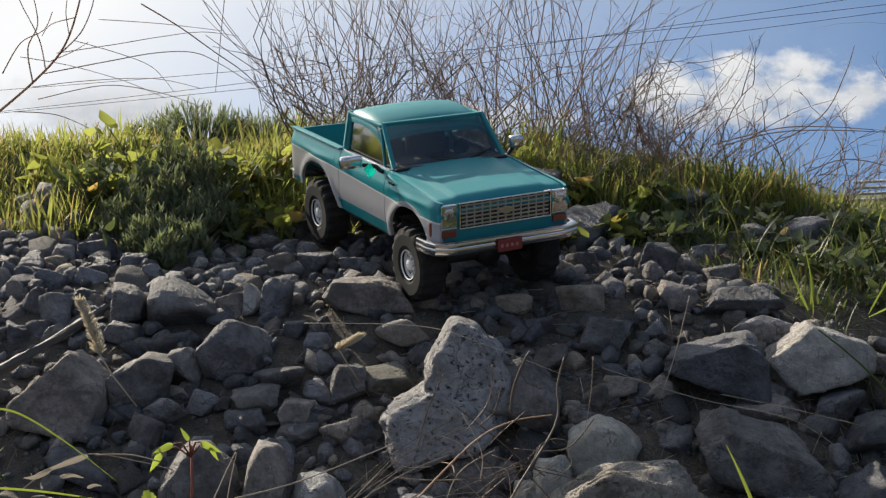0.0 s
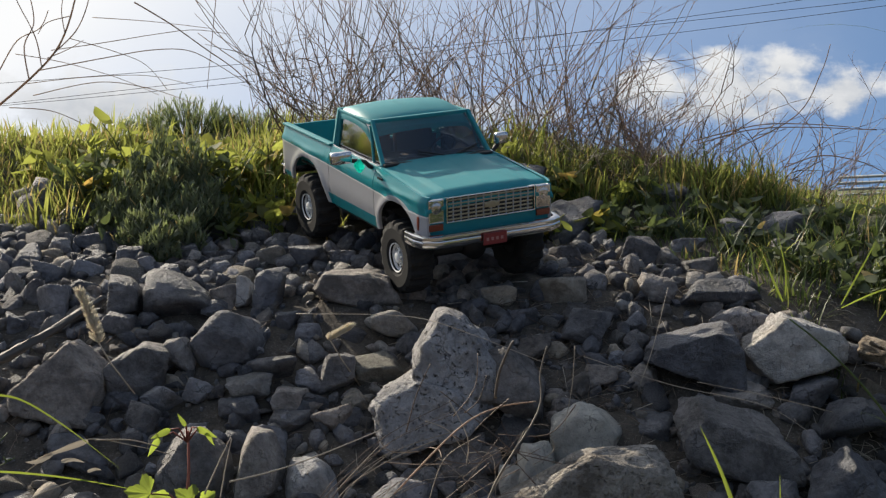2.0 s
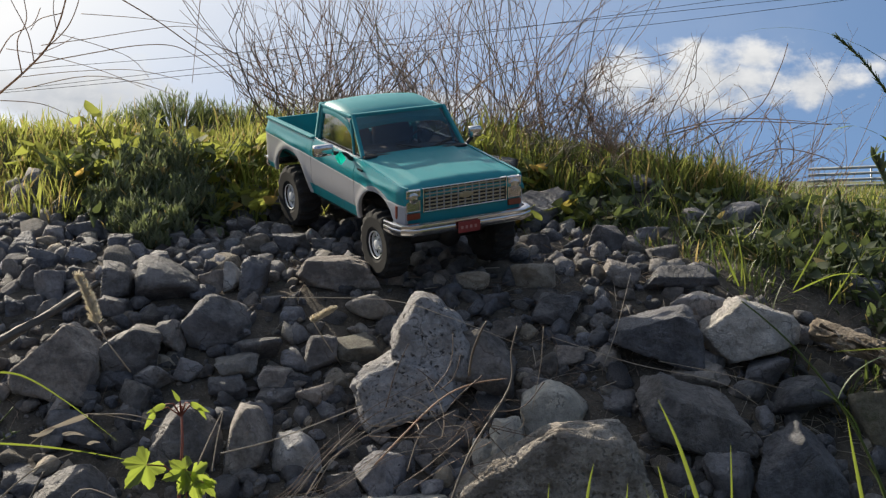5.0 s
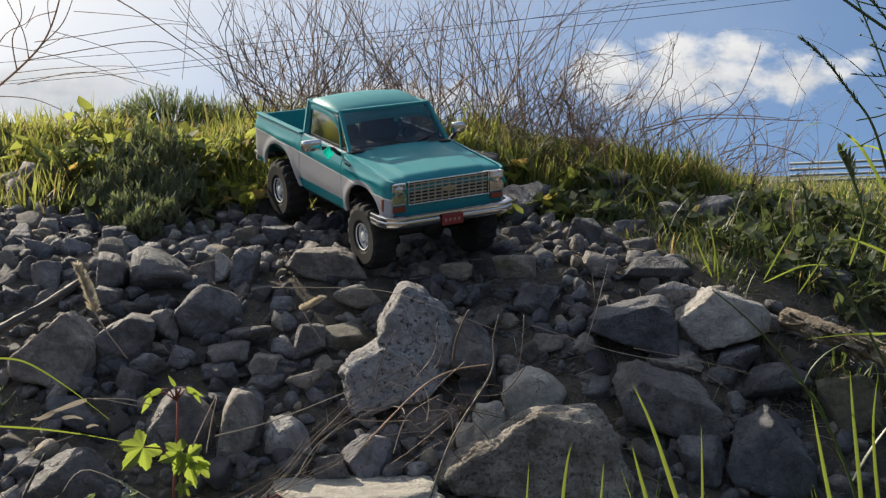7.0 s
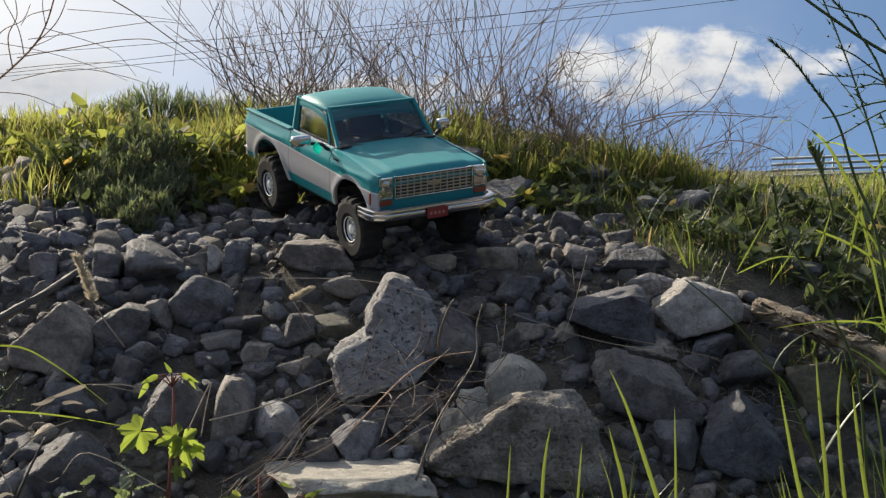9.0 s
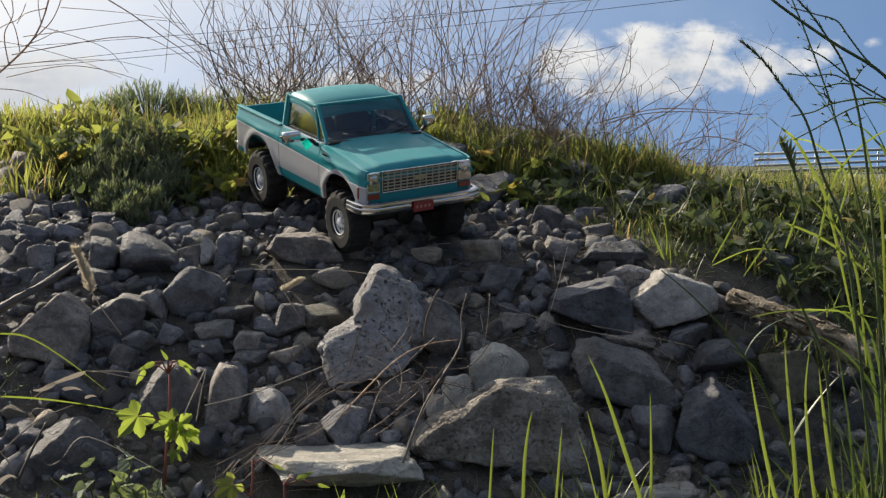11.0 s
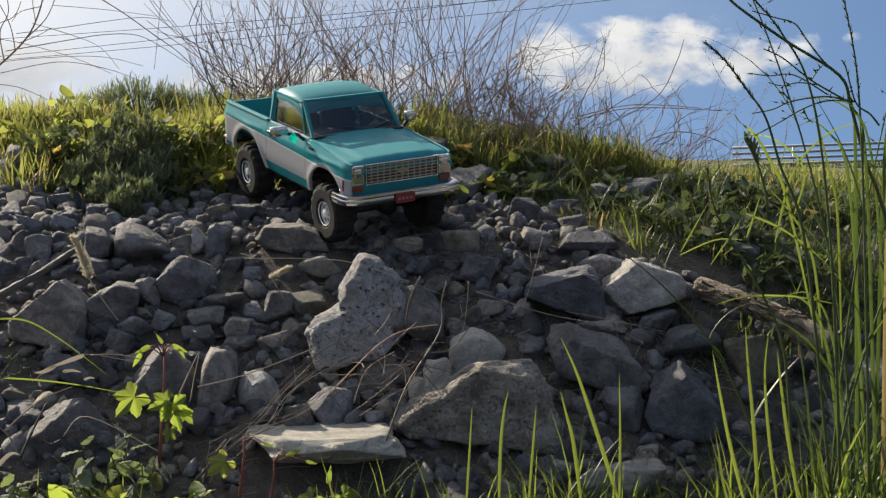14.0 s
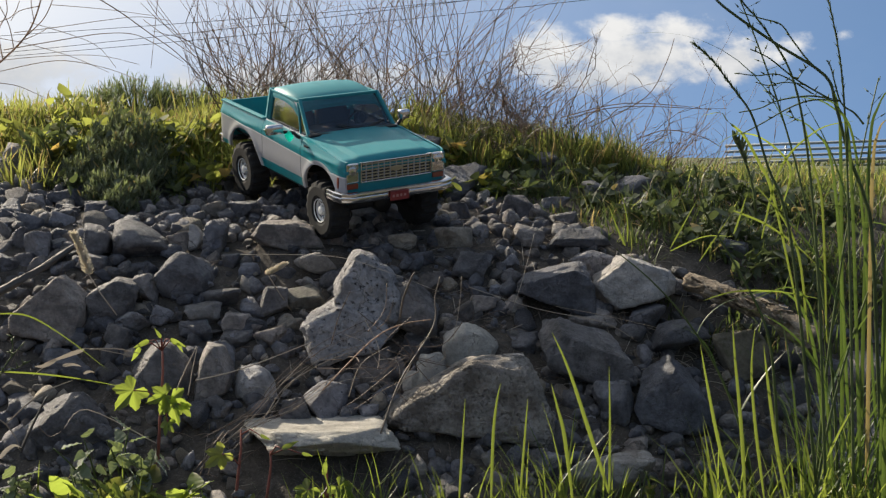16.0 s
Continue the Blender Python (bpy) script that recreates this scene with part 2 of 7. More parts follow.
STRAW = straw_material("straw", (0.19, 0.155, 0.115), (0.54, 0.475, 0.385))
DEADWOOD = straw_material("dead_stems", (0.11, 0.076, 0.056), (0.48, 0.36, 0.27), 0.36)
WOOD = straw_material("weathered_wood", (0.10, 0.078, 0.058), (0.36, 0.30, 0.23), 0.0)
OLDWOOD = straw_material("old_grey_wood", (0.04, 0.035, 0.03), (0.105, 0.092, 0.08), 0.0)
GLOWTEAL = straw_material("clear_teal_plastic", (0.02, 0.42, 0.38), (0.05, 0.72, 0.62), 0.7)
REDSTEM = straw_material("red_stem", (0.20, 0.055, 0.045), (0.34, 0.13, 0.09), 0.15)
GREENSTEM = straw_material("green_stem", (0.05, 0.075, 0.02), (0.12, 0.16, 0.045), 0.2)
SEED = straw_material("seed_head", (0.55, 0.46, 0.36), (0.82, 0.73, 0.60), 0.45)
TWIG = straw_material("dark_twigs", (0.075, 0.052, 0.038), (0.26, 0.19, 0.14), 0.1)


def plain(name, colour, rough=0.5, metal=0.0, coat=0.0, grime=0.25, spec=0.5):
    m, n = material(name)
    place = n.add("ShaderNodeTexCoord").outputs["Object"]
    dust = n.smooth(n.noise(place, 34.0, 6.0, 0.7), 0.48, 0.78)
    fine = n.noise(place, 400.0, 3.0, 0.6)
    base = n.mix(n.math("MULTIPLY", dust, grime), rgba(colour), rgba((0.30, 0.26, 0.21)))
    r = n.math("ADD", rough, n.math("MULTIPLY", n.math("ADD", dust, n.math("MULTIPLY", fine, 0.4)), 0.22 * (1 - metal * 0.5)))
    bsdf = n.add("ShaderNodeBsdfPrincipled", {"Base Color": base, "Roughness": r, "Metallic": metal, "Coat Weight": coat, "Coat Roughness": 0.08, "Specular IOR Level": spec})
    finish(n, bsdf.outputs[0])
    return m


def two_tone():
    """Teal over a silver-white band, teal again along the sills; the height is the truck's own."""
    m, n = material("two_tone_paint")
    place = n.add("ShaderNodeTexCoord").outputs["Object"]
    xyz = n.add("ShaderNodeSeparateXYZ", {0: place})
    top = n.math("ADD", 0.129, n.math("MULTIPLY", xyz.outputs["X"], -0.030))
    z = xyz.outputs["Z"]
    band = n.math("MULTIPLY", n.math("LESS_THAN", z, top), n.math("GREATER_THAN", z, 0.0900))
    # the pressed lips of the wheel arches are silver too
    lip = n.math("MULTIPLY", n.math("LESS_THAN", n.math("ABSOLUTE", n.math("SUBTRACT", n.math("ABSOLUTE", xyz.outputs["X"]), 0.149)), 0.0735), n.math("LESS_THAN", n.math("SQRT", n.math("ADD", n.math("POWER", n.math("SUBTRACT", n.math("ABSOLUTE", xyz.outputs["X"]), 0.149), 2.0), n.math("POWER", n.math("SUBTRACT", z, 0.058), 2.0))), 0.0760))
    band = n.math("MAXIMUM", band, lip)
    line = n.math("LESS_THAN", n.math("ABSOLUTE", n.math("SUBTRACT", z, top)), 0.0011)
    base = n.mix(band, rgba((0.006, 0.245, 0.283)), rgba((0.44, 0.44, 0.46)))
    base = n.mix(line, base, rgba((0.70, 0.70, 0.70)))
    dust = n.smooth(n.noise(place, 26.0, 6.0, 0.7), 0.45, 0.8)
    low = n.smooth(n.noise(place, 70.0, 5.0, 0.7), 0.42, 0.7)
    base = n.mix(n.math("MULTIPLY", n.math("MULTIPLY", dust, low), 0.35), base, rgba((0.30, 0.26, 0.20)))
    bsdf = n.add("ShaderNodeBsdfPrincipled", {"Base Color": base, "Roughness": n.math("ADD", 0.34, n.math("MULTIPLY", dust, 0.2)), "Coat Weight": 0.3, "Coat Roughness": 0.12})
    finish(n, bsdf.outputs[0])
    return m


PAINT = two_tone()
TEAL = plain("teal_paint", (0.006, 0.235, 0.268), 0.50, coat=0.06, grime=0.12)
CHROME = plain("chrome", (0.72, 0.72, 0.72), 0.10, metal=1.0, grime=0.10)
GOLD = plain("gold_plastic", (0.48, 0.41, 0.27), 0.30, metal=0.5, grime=0.15)
BLACK = plain("black_plastic", (0.016, 0.016, 0.017), 0.5, grime=0.12)
RUBBER = plain("tyre_rubber", (0.012, 0.012, 0.012), 0.85, grime=0.06)
RIM = plain("white_wheel", (0.84, 0.84, 0.82), 0.35, grime=0.18)
SEAT = plain("brown_vinyl", (0.045, 0.022, 0.018), 0.55, grime=0.06)
RED = plain("red_plastic", (0.42, 0.03, 0.022), 0.3, grime=0.08)
AMBER = plain("amber_plastic", (0.21, 0.045, 0.02), 0.25, grime=0.08)
PLATE = plain("red_plate", (0.24, 0.028, 0.028), 0.4, grime=0.1)
PINK = plain("faded_print", (0.42, 0.22, 0.20), 0.5, grime=0.1)
RAIL = plain("pale_rail_paint", (0.24, 0.28, 0.32), 0.55, grime=0.1)
STEEL = plain("galvanised_steel", (0.45, 0.47, 0.49), 0.45, metal=0.4, grime=0.1)
CABLE = plain("cable", (0.05, 0.05, 0.055), 0.6, grime=0.0)


def glass_material(name, tint, share):
    m, n = material(name)
    clear = n.add("ShaderNodeBsdfTransparent", {"Color": rgba(tint)})
    gloss = n.add("ShaderNodeBsdfGlossy", {"Color": rgba((0.9, 0.9, 0.9)), "Roughness": 0.06})
    finish(n, n.add("ShaderNodeMixShader", {0: share, 1: clear.outputs[0], 2: gloss.outputs[0]}).outputs[0])
    return m


GLASS = glass_material("window_glass", (0.84, 0.86, 0.86), 0.06)
DARKGLASS = glass_material("side_glass", (0.50, 0.53, 0.56), 0.28)
LENS = glass_material("lamp_glass", (0.9, 0.9, 0.9), 0.08)


# ---- mesh helpers ----
class Soup:
    """Vertices and faces gathered into one mesh."""

    def __init__(self):
        self.v, self.f = [], []

    def add(self, verts, faces):
        k = len(self.v)
        self.v += [tuple(p) for p in verts]
        self.f += [tuple(i + k for i in f) for f in faces]

    def tube(self, pts, r0, r1, sides=5):
        pts = [Vector(p) for p in pts]
        side = None
        rings = []
        for i, p in enumerate(pts):
            d = (pts[min(i + 1, len(pts) - 1)] - pts[max(i - 1, 0)]).normalized()
            if side is None:
                side = d.orthogonal().normalized()
            side = (side - d * side.dot(d)).normalized()
            up = d.cross(side)
            r = r0 + (r1 - r0) * i / max(1, len(pts) - 1)
            rings.append([p + (side * math.cos(a) + up * math.sin(a)) * r for a in (2 * math.pi * j / sides for j in range(sides))])
        verts = [v for ring in rings for v in ring]
        faces = [(i * sides + j, i * sides + (j + 1) % sides, (i + 1) * sides + (j + 1) % sides, (i + 1) * sides + j) for i in range(len(pts) - 1) for j in range(sides)]
        faces += [tuple(range(sides))[::-1], tuple(range((len(pts) - 1) * sides, len(pts) * sides))]
        self.add(verts, faces)

    def blade(self, base, head, lean, length, width, droop, rows=5, fold=0.25):
        """A tapering leaf of grass: base, heading (radians), lean from upright, and how far it bends over."""
        dirh = Vector((math.cos(head), math.sin(head), 0))
        across = Vector((-math.sin(head), math.cos(head), 0))
        p, ang, verts = Vector(base), lean, []
        for i in range(rows):
            f = i / rows
            wd = width * 0.5 * min(1.0, 0.55 + 1.8 * f) * (1 - f ** 2.2)
            lift = dirh * (-wd * fold)
            verts += [p - across * wd + lift, p, p + across * wd + lift]
            p = p + (dirh * math.sin(ang) + Vector((0, 0, math.cos(ang)))) * (length / rows)
            ang += droop / rows
        verts.append(p)
        faces = []
        for i in range(rows - 1):
            a, b = i * 3, i * 3 + 3
            faces += [(a, a + 1, b + 1, b), (a + 1, a + 2, b + 2, b + 1)]
        a = (rows - 1) * 3
        faces += [(a, a + 1, a + 3), (a + 1, a + 2, a + 3)]
        self.add(verts, faces)

    def mesh(self, name, mat, smooth=True):
        me = bpy.data.meshes.new(name)
        me.from_pydata(self.v, [], self.f)
        me.materials.append(mat)
        if smooth:
            me.shade_smooth()
        me.update()
        return me


def part(name, bm, mat, parent=None, label="", smooth=False, at=None):
    """Links a bmesh, a Soup or a mesh as one object, under a thing or a part."""
    if isinstance(bm, Soup):
        me = bm.mesh(name, mat, smooth)
    elif isinstance(bm, bmesh.types.BMesh):
        bmesh.ops.recalc_face_normals(bm, faces=bm.faces)
        me = bpy.data.meshes.new(name)
        bm.to_mesh(me)
        bm.free()
        me.materials.append(mat)
        if smooth:
            me.shade_smooth()
    else:
        me = bm
    ob = new(name, me)
    if parent:
        ob.parent = parent
    if at is not None:
        ob.matrix_local = at
    if label:
        tagged(ob, label)
    return ob


def block(size, at=(0, 0, 0), edge=0.0, turn=None):
    """A bevelled box as a bmesh."""
    bm = bmesh.new()
    m = Matrix.Translation(at) @ (turn or Matrix.Identity(4)) @ Matrix.Diagonal((*size, 1))
    bmesh.ops.create_cube(bm, size=1, matrix=m)
    if edge:
        bmesh.ops.bevel(bm, geom=bm.edges[:], offset=edge, segments=2, profile=0.6, affect="EDGES")
    return bm


def merge(*bms):
    """Several bmeshes as one."""
    out = bmesh.new()
    for b in bms:
        me = bpy.data.meshes.new("tmp")
        b.to_mesh(me)
        out.from_mesh(me)
        b.free()
        bpy.data.meshes.remove(me)
    return out


def round_bar(pts, r, sides=8):
    s = Soup()
    s.tube(pts, r, r, sides)
    return s


# ---- the ground ----
PROFILE_Y = [-9, 1.2, 1.5, 1.62, 1.75, 2.08, 2.34, 2.44, 2.54, 2.64, 2.8, 9]
PROFILE_Z = [.42, .44, .48, .53, .615, .853, .925, .955, 1.02, 1.085, 1.13, 1.13]
CREST_X = [-1.2, -.9, -.55, -.33, .015, .24, .47, .6, .9, 1.2]
CREST_Z = [.09, .10, .105, .105, .085, .055, -.01, -.04, -.055, -.06]
_ys = np.linspace(0.5, 3.5, 601)
_zs = np.interp(_ys, PROFILE_Y, PROFILE_Z)
_kern = np.exp(-0.5 * (np.arange(-24, 25) * 0.005 / 0.04) ** 2)
_zs[24:-24] = np.convolve(_zs, _kern / _kern.sum(), "valid")


def ground_z(x, y):
    """The bank's height: a foot, a stony face with a bench in it, and a grassy top that falls away to one side."""
    back = y - 0.12 * min(1.0, max(0.0, (x - 0.3) / 0.6))
    z = float(np.interp(back, _ys, _zs))
    top = 1 + float(np.interp(x, CREST_X, CREST_Z)) - 0.02 * min(8.0, max(0.0, back - 2.7))
    if abs(z - top) < 0.15:
        return -0.012 * math.log(math.exp(-z / 0.012) + math.exp(-top / 0.012))
    return min(z, top)


def rough_z(x, y):
    near = max(0.0, 1 - max(abs(x) - 1.4, abs(y - 2.0) - 1.4, 0.0))
    return ground_z(x, y) + near * (0.010 * noise.noise((x * 9, y * 9, 0)) + 0.005 * noise.noise((x * 27, y * 27, 3)))


def spread(lo, hi, step, far, count):
    fine = list(np.arange(lo, hi + 1e-6, step))
    grow = np.geomspace(0.05, far, count)
    return [lo - g for g in grow[::-1]] + fine + [hi + g for g in grow]


xs, ys = spread(-1.5, 1.5, 0.016, 3000, 26), spread(0.9, 3.3, 0.016, 3000, 26)
soup = Soup()
soup.v = [(x, y, rough_z(x, y)) for y in ys for x in xs]
nx = len(xs)
soup.f = [(j * nx + i, j * nx + i + 1, (j + 1) * nx + i + 1, (j + 1) * nx + i) for j in range(len(ys) - 1) for i in range(nx - 1)]
ground = tagged(part("ground", soup, SOIL, smooth=True), "dark stony soil bank with turf along its top", "ground", kind="structure")


# ---- stones ----
def ball(level):
    bm = bmesh.new()
    bmesh.ops.create_icosphere(bm, subdivisions=level, radius=1)
    v = np.array([p.co[:] for p in bm.verts])
    f = [tuple(p.index for p in face.verts) for face in bm.faces]
    bm.free()
    return v, f


BALLS = {k: ball(k) for k in (1, 2, 3, 4, 5)}


def stone_shape(seed, angular, level, rough=1.0, chops=(), tilt=0.0):
    """A stone filling the unit box: the room between cutting planes, roughened, then turned by tilt in the upright plane.
    angular: 0 a water-worn cobble, 1 a freshly split block. chops: more cutting planes, a direction and a distance each."""
    rng = np.random.default_rng(seed)
    v, f = BALLS[level]
    sides = np.array([(1, 0, 0, 1), (-1, 0, 0, 1), (0, 1, 0, 1), (0, -1, 0, 1), (0, 0, 1, 1), (0, 0, -1, 1)], float)
    sides[:, :3] += rng.normal(size=(6, 3)) * 0.22
    free = rng.normal(size=(3 if len(chops) else 6, 3))
    free /= np.linalg.norm(free, axis=1)[:, None]
    cuts = [sides, np.c_[free, rng.uniform(0.80 if len(chops) else 0.52, 1.05, len(free))]]
    if len(chops):
        cuts.append(np.atleast_2d(np.array(chops, float)))
    cuts = np.vstack(cuts)
    way = cuts[:, :3] / np.linalg.norm(cuts[:, :3], axis=1)[:, None]
    crisp = 5.0 + 75.0 * angular ** 1.5
    reach = np.maximum(0.0, v @ (way / cuts[:, 3:]).T)
    v = v / ((reach ** crisp).sum(1) ** (1 / crisp))[:, None]
    off = Vector(rng.uniform(-50, 50, 3))
    out = []
    for p in v:
        q = Vector(p)
        g = q * 1.3 + off
        a = 0.075 * noise.fractal(g, 1.0, 2.0, 2)
        if level >= 3:
            a += 0.036 * noise.fractal(g * 3.7, 0.9, 2.1, 3)
        if level >= 4:
            a += 0.015 * noise.fractal(g * 13, 0.8, 2.1, 3)
            a -= 0.028 * max(0.0, min(1.0, (noise.noise(g * 2.3 + off) - 0.18) / 0.06)) * angular
        out.append(q + q.normalized() * a * rough)
    v = np.array(out) @ np.array(pose(0, 0, 0, 0, -tilt, 0).to_3x3()).T
    lo, hi = v.min(0), v.max(0)
    return (v - (lo + hi) / 2) / (hi - lo), f


rock_count = 0
ROCKS = []


def rock(x, y, z, sx, sy, sz, tilt, mat, angular, label, chops=()):
    """One large stone that fills a box of that size round x, y, z."""
    global rock_count
    rock_count += 1
    s = Soup()
    v, f = stone_shape(100 * rock_count, angular, 5 if max(sx, sz) > 0.105 else 4, 1.5 if mat in (PUMICE, BROWN) else 1.0, chops, tilt)
    s.add(v * (sx, sy, sz), f)
    ob = part("rock", s, mat, smooth=True)
    ob.matrix_world = pose(x, y, z)
    tagged(ob, label, "rock", "large stones on the bank")
    ROCKS.append((x, y, z, max(sx, sz) * 0.42))
    return ob


rock(-0.170, 2.096, 0.869, 0.124, 0.067, 0.056, 4, STONE, 0.80, "long flat-topped grey stone catching the sun", ((-0.9, 0, 0.5, 0.9), (0.1, -0.15, 0.98, 0.72), (0.2, -1, -0.1, 0.7), (-0.4, -0.2, -0.9, 0.85)))
rock(-0.102, 2.116, 0.867, 0.054, 0.041, 0.054, 0, STONE, 0.85, "grey wedge of stone beside a longer one", ((0.75, -0.1, 0.65, 0.55), (-0.2, -1, 0.1, 0.7)))
rock(-0.032, 1.924, 0.784, 0.115, 0.113, 0.151, 0, PUMICE, 0.34, "large pitted grey boulder with a blunt top", ((-0.85, -0.1, 0.52, 0.86), (0.72, -0.15, 0.68, 0.74), (0.1, -1, 0.28, 0.72)))
rock(-0.063, 1.884, 0.740, 0.150, 0.090, 0.100, 0, PUMICE, 0.42, "pitted grey boulder leaning on a larger one", ((-0.62, -0.15, 0.77, 0.60), (0.40, -0.15, 0.9, 0.72), (0.05, -1, 0.3, 0.72)))
rock(0.031, 1.912, 0.762, 0.082, 0.078, 0.104, 0, MIXED, 0.60, "low brown-grey stone half sunk in rubble", ((0.6, -0.3, 0.75, 0.5), (-0.1, -0.9, 0.5, 0.6)))
rock(-0.121, 2.032, 0.829, 0.070, 0.052, 0.040, 10, TAN, 0.10, "smooth oval tan stone on the bank")
rock(-0.133, 1.964, 0.779, 0.078, 0.053, 0.044, 12, MOSSY, 0.50, "brown-green mossy stone with a sunlit top", ((0.1, -0.45, 0.9, 0.75)))
rock(-0.182, 1.952, 0.775, 0.049, 0.040, 0.053, 0, SLATE, 0.50, "dark rounded stone beside a mossy one")
rock(-0.156, 1.924, 0.748, 0.037, 0.028, 0.028, 0, TAN, 0.35, "small tan stone on the bank")
rock(-0.087, 2.114, 0.859, 0.040, 0.037, 0.049, 0, SLATE, 0.70, "dark angular stone behind a boulder")
rock(-0.198, 1.808, 0.673, 0.071, 0.053, 0.056, -6, PALE, 0.75, "pale rough stone with a bright corner", ((0.85, -0.1, 0.5, 0.75), (-0.5, -0.6, 0.6, 0.85), (-0.1, -1, -0.2, 0.72)))
rock(-0.259, 1.816, 0.687, 0.059, 0.064, 0.085, -5, STONE, 0.70, "tall grey stone on the bank", ((0.7, -0.2, 0.68, 0.7), (-0.1, -1, 0.1, 0.7)))
rock(-0.333, 1.816, 0.687, 0.090, 0.068, 0.085, 0, SLATE, 0.70, "large dark stone behind a weed", ((-0.75, -0.2, 0.6, 0.72), (0.6, -0.2, 0.75, 0.85), (0.1, -1, 0.15, 0.72)))
rock(-0.452, 1.744, 0.624, 0.135, 0.075, 0.092, 0, SLATE, 0.60, "rough dark grey stone on the bank", ((-0.6, -0.2, 0.78, 0.72), (0.8, -0.2, 0.5, 0.85)))
rock(-0.466, 1.844, 0.694, 0.088, 0.057, 0.047, 5, SLATE, 0.85, "flat dark stone with a sunlit edge", ((0.05, -0.55, 0.85, 0.62)))
rock(-0.519, 1.780, 0.636, 0.062, 0.060, 0.052, 0, SLATE, 0.65, "dark stone on the bank")
rock(-0.096, 1.776, 0.650, 0.066, 0.050, 0.058, 0, STONE, 0.80, "grey angular stone on the stony bank", ((-0.7, -0.3, 0.65, 0.65), (0.6, -0.6, 0.5, 0.75)))
rock(-0.136, 1.768, 0.640, 0.044, 0.033, 0.043, 0, SLATE, 0.70, "grey angular stone on the stony bank")
rock(-0.032, 1.854, 0.682, 0.072, 0.054, 0.072, 0, MIXED, 0.60, "brown-grey stone under dry twigs", ((0.1, -0.7, 0.7, 0.6)))
rock(-0.403, 2.076, 0.863, 0.097, 0.073, 0.070, -4, SLATE, 0.12, "large dark rounded stone on the bank")
rock(-0.320, 2.000, 0.815, 0.098, 0.074, 0.072, 3, STONE, 0.80, "blue-grey angular stone on the bank", ((-0.75, -0.1, 0.62, 0.78), (0.25, -0.75, 0.6, 0.68), (0.8, -0.2, 0.5, 0.8), (-0.1, -1, -0.25, 0.72)))
rock(-0.424, 1.948, 0.779, 0.080, 0.060, 0.070, -8, SLATE, 0.75, "dark angular stone on the bank", ((-0.6, -0.1, 0.78, 0.75), (0.2, -1, 0.15, 0.7)))
rock(-0.381, 1.980, 0.794, 0.040, 0.039, 0.052, 10, STONE, 0.60, "grey stone leaning on a darker one")
rock(-0.514, 1.920, 0.768, 0.114, 0.085, 0.103, 0, STONE, 0.65, "tall rough grey stone with a bright edge", ((-0.72, -0.05, 0.70, 0.52), (0.75, -0.15, 0.60, 0.86), (0.25, -0.92, 0.25, 0.66), (-0.35, -0.85, 0.45, 0.72)))
rock(-0.316, 2.096, 0.866, 0.028, 0.033, 0.047, 6, PALE, 0.30, "small upright pale blue-grey stone")
rock(-0.285, 2.084, 0.866, 0.042, 0.047, 0.063, 0, SLATE, 0.45, "dark upright stone beside a pale one")
rock(-0.378, 2.232, 0.900, 0.040, 0.024, 0.020, 0, STONE, 0.20, "low flat grey stone on the bank")
rock(-0.307, 2.236, 0.906, 0.049, 0.037, 0.037, -20, TAN, 0.60, "small brown stone on the bank")
rock(-0.347, 2.088, 0.860, 0.039, 0.029, 0.039, 0, STONE, 0.60, "grey angular stone on the stony bank")
rock(-0.473, 2.072, 0.859, 0.051, 0.048, 0.065, 0, SLATE, 0.50, "tall dark stone with a sunlit top", ((0.1, -0.3, 0.95, 0.82)))
rock(-0.475, 2.036, 0.829, 0.059, 0.041, 0.034, -8, SLATE, 0.70, "flat dark stone on the bank")
rock(-0.570, 2.076, 0.856, 0.044, 0.035, 0.047, 0, STONE, 0.30, "grey rounded stone on the stony bank")
rock(-0.607, 2.100, 0.866, 0.038, 0.031, 0.041, 0, STONE, 0.50, "grey angular stone on the stony bank")
rock(-0.265, 1.964, 0.779, 0.066, 0.044, 0.037, 0, SLATE, 0.10, "dark oval stone on the bank")
rock(-0.289, 1.936, 0.760, 0.060, 0.045, 0.038, 0, TAN, 0.50, "brown-grey rounded stone on the bank")
rock(-0.213, 1.948, 0.767, 0.039, 0.030, 0.036, 0, STONE, 0.35, "grey rounded stone on the bank")
rock(-0.392, 1.920, 0.747, 0.055, 0.041, 0.039, 28, STONE, 0.85, "thin grey slab of stone lying aslant")
rock(-0.351, 1.936, 0.758, 0.038, 0.028, 0.032, 0, STONE, 0.70, "grey angular stone on the stony bank")
rock(-0.296, 1.908, 0.738, 0.053, 0.039, 0.033, 0, SLATE, 0.50, "dark stone wedged in the rubble")
rock(-0.234, 1.920, 0.747, 0.049, 0.037, 0.034, 0, STONE, 0.60, "grey stone wedged in the rubble")
rock(-0.225, 2.024, 0.819, 0.035, 0.026, 0.027, 0, STONE, 0.40, "small pale grey stone on the bank")
rock(-0.257, 1.864, 0.707, 0.052, 0.039, 0.042, 0, STONE, 0.60, "grey angular stone on the stony bank")
rock(-0.183, 1.896, 0.729, 0.050, 0.038, 0.037, 0, STONE, 0.75, "blue-grey angular stone on the bank")
rock(-0.232, 1.892, 0.726, 0.049, 0.035, 0.029, 0, SLATE, 0.60, "dark stone wedged in the rubble")
rock(-0.409, 1.888, 0.728, 0.046, 0.035, 0.047, 0, SLATE, 0.70, "dark angular stone in the rubble")
rock(-0.626, 2.296, 0.920, 0.043, 0.032, 0.027, 0, STONE, 0.40, "grey stone at the edge of the weeds")
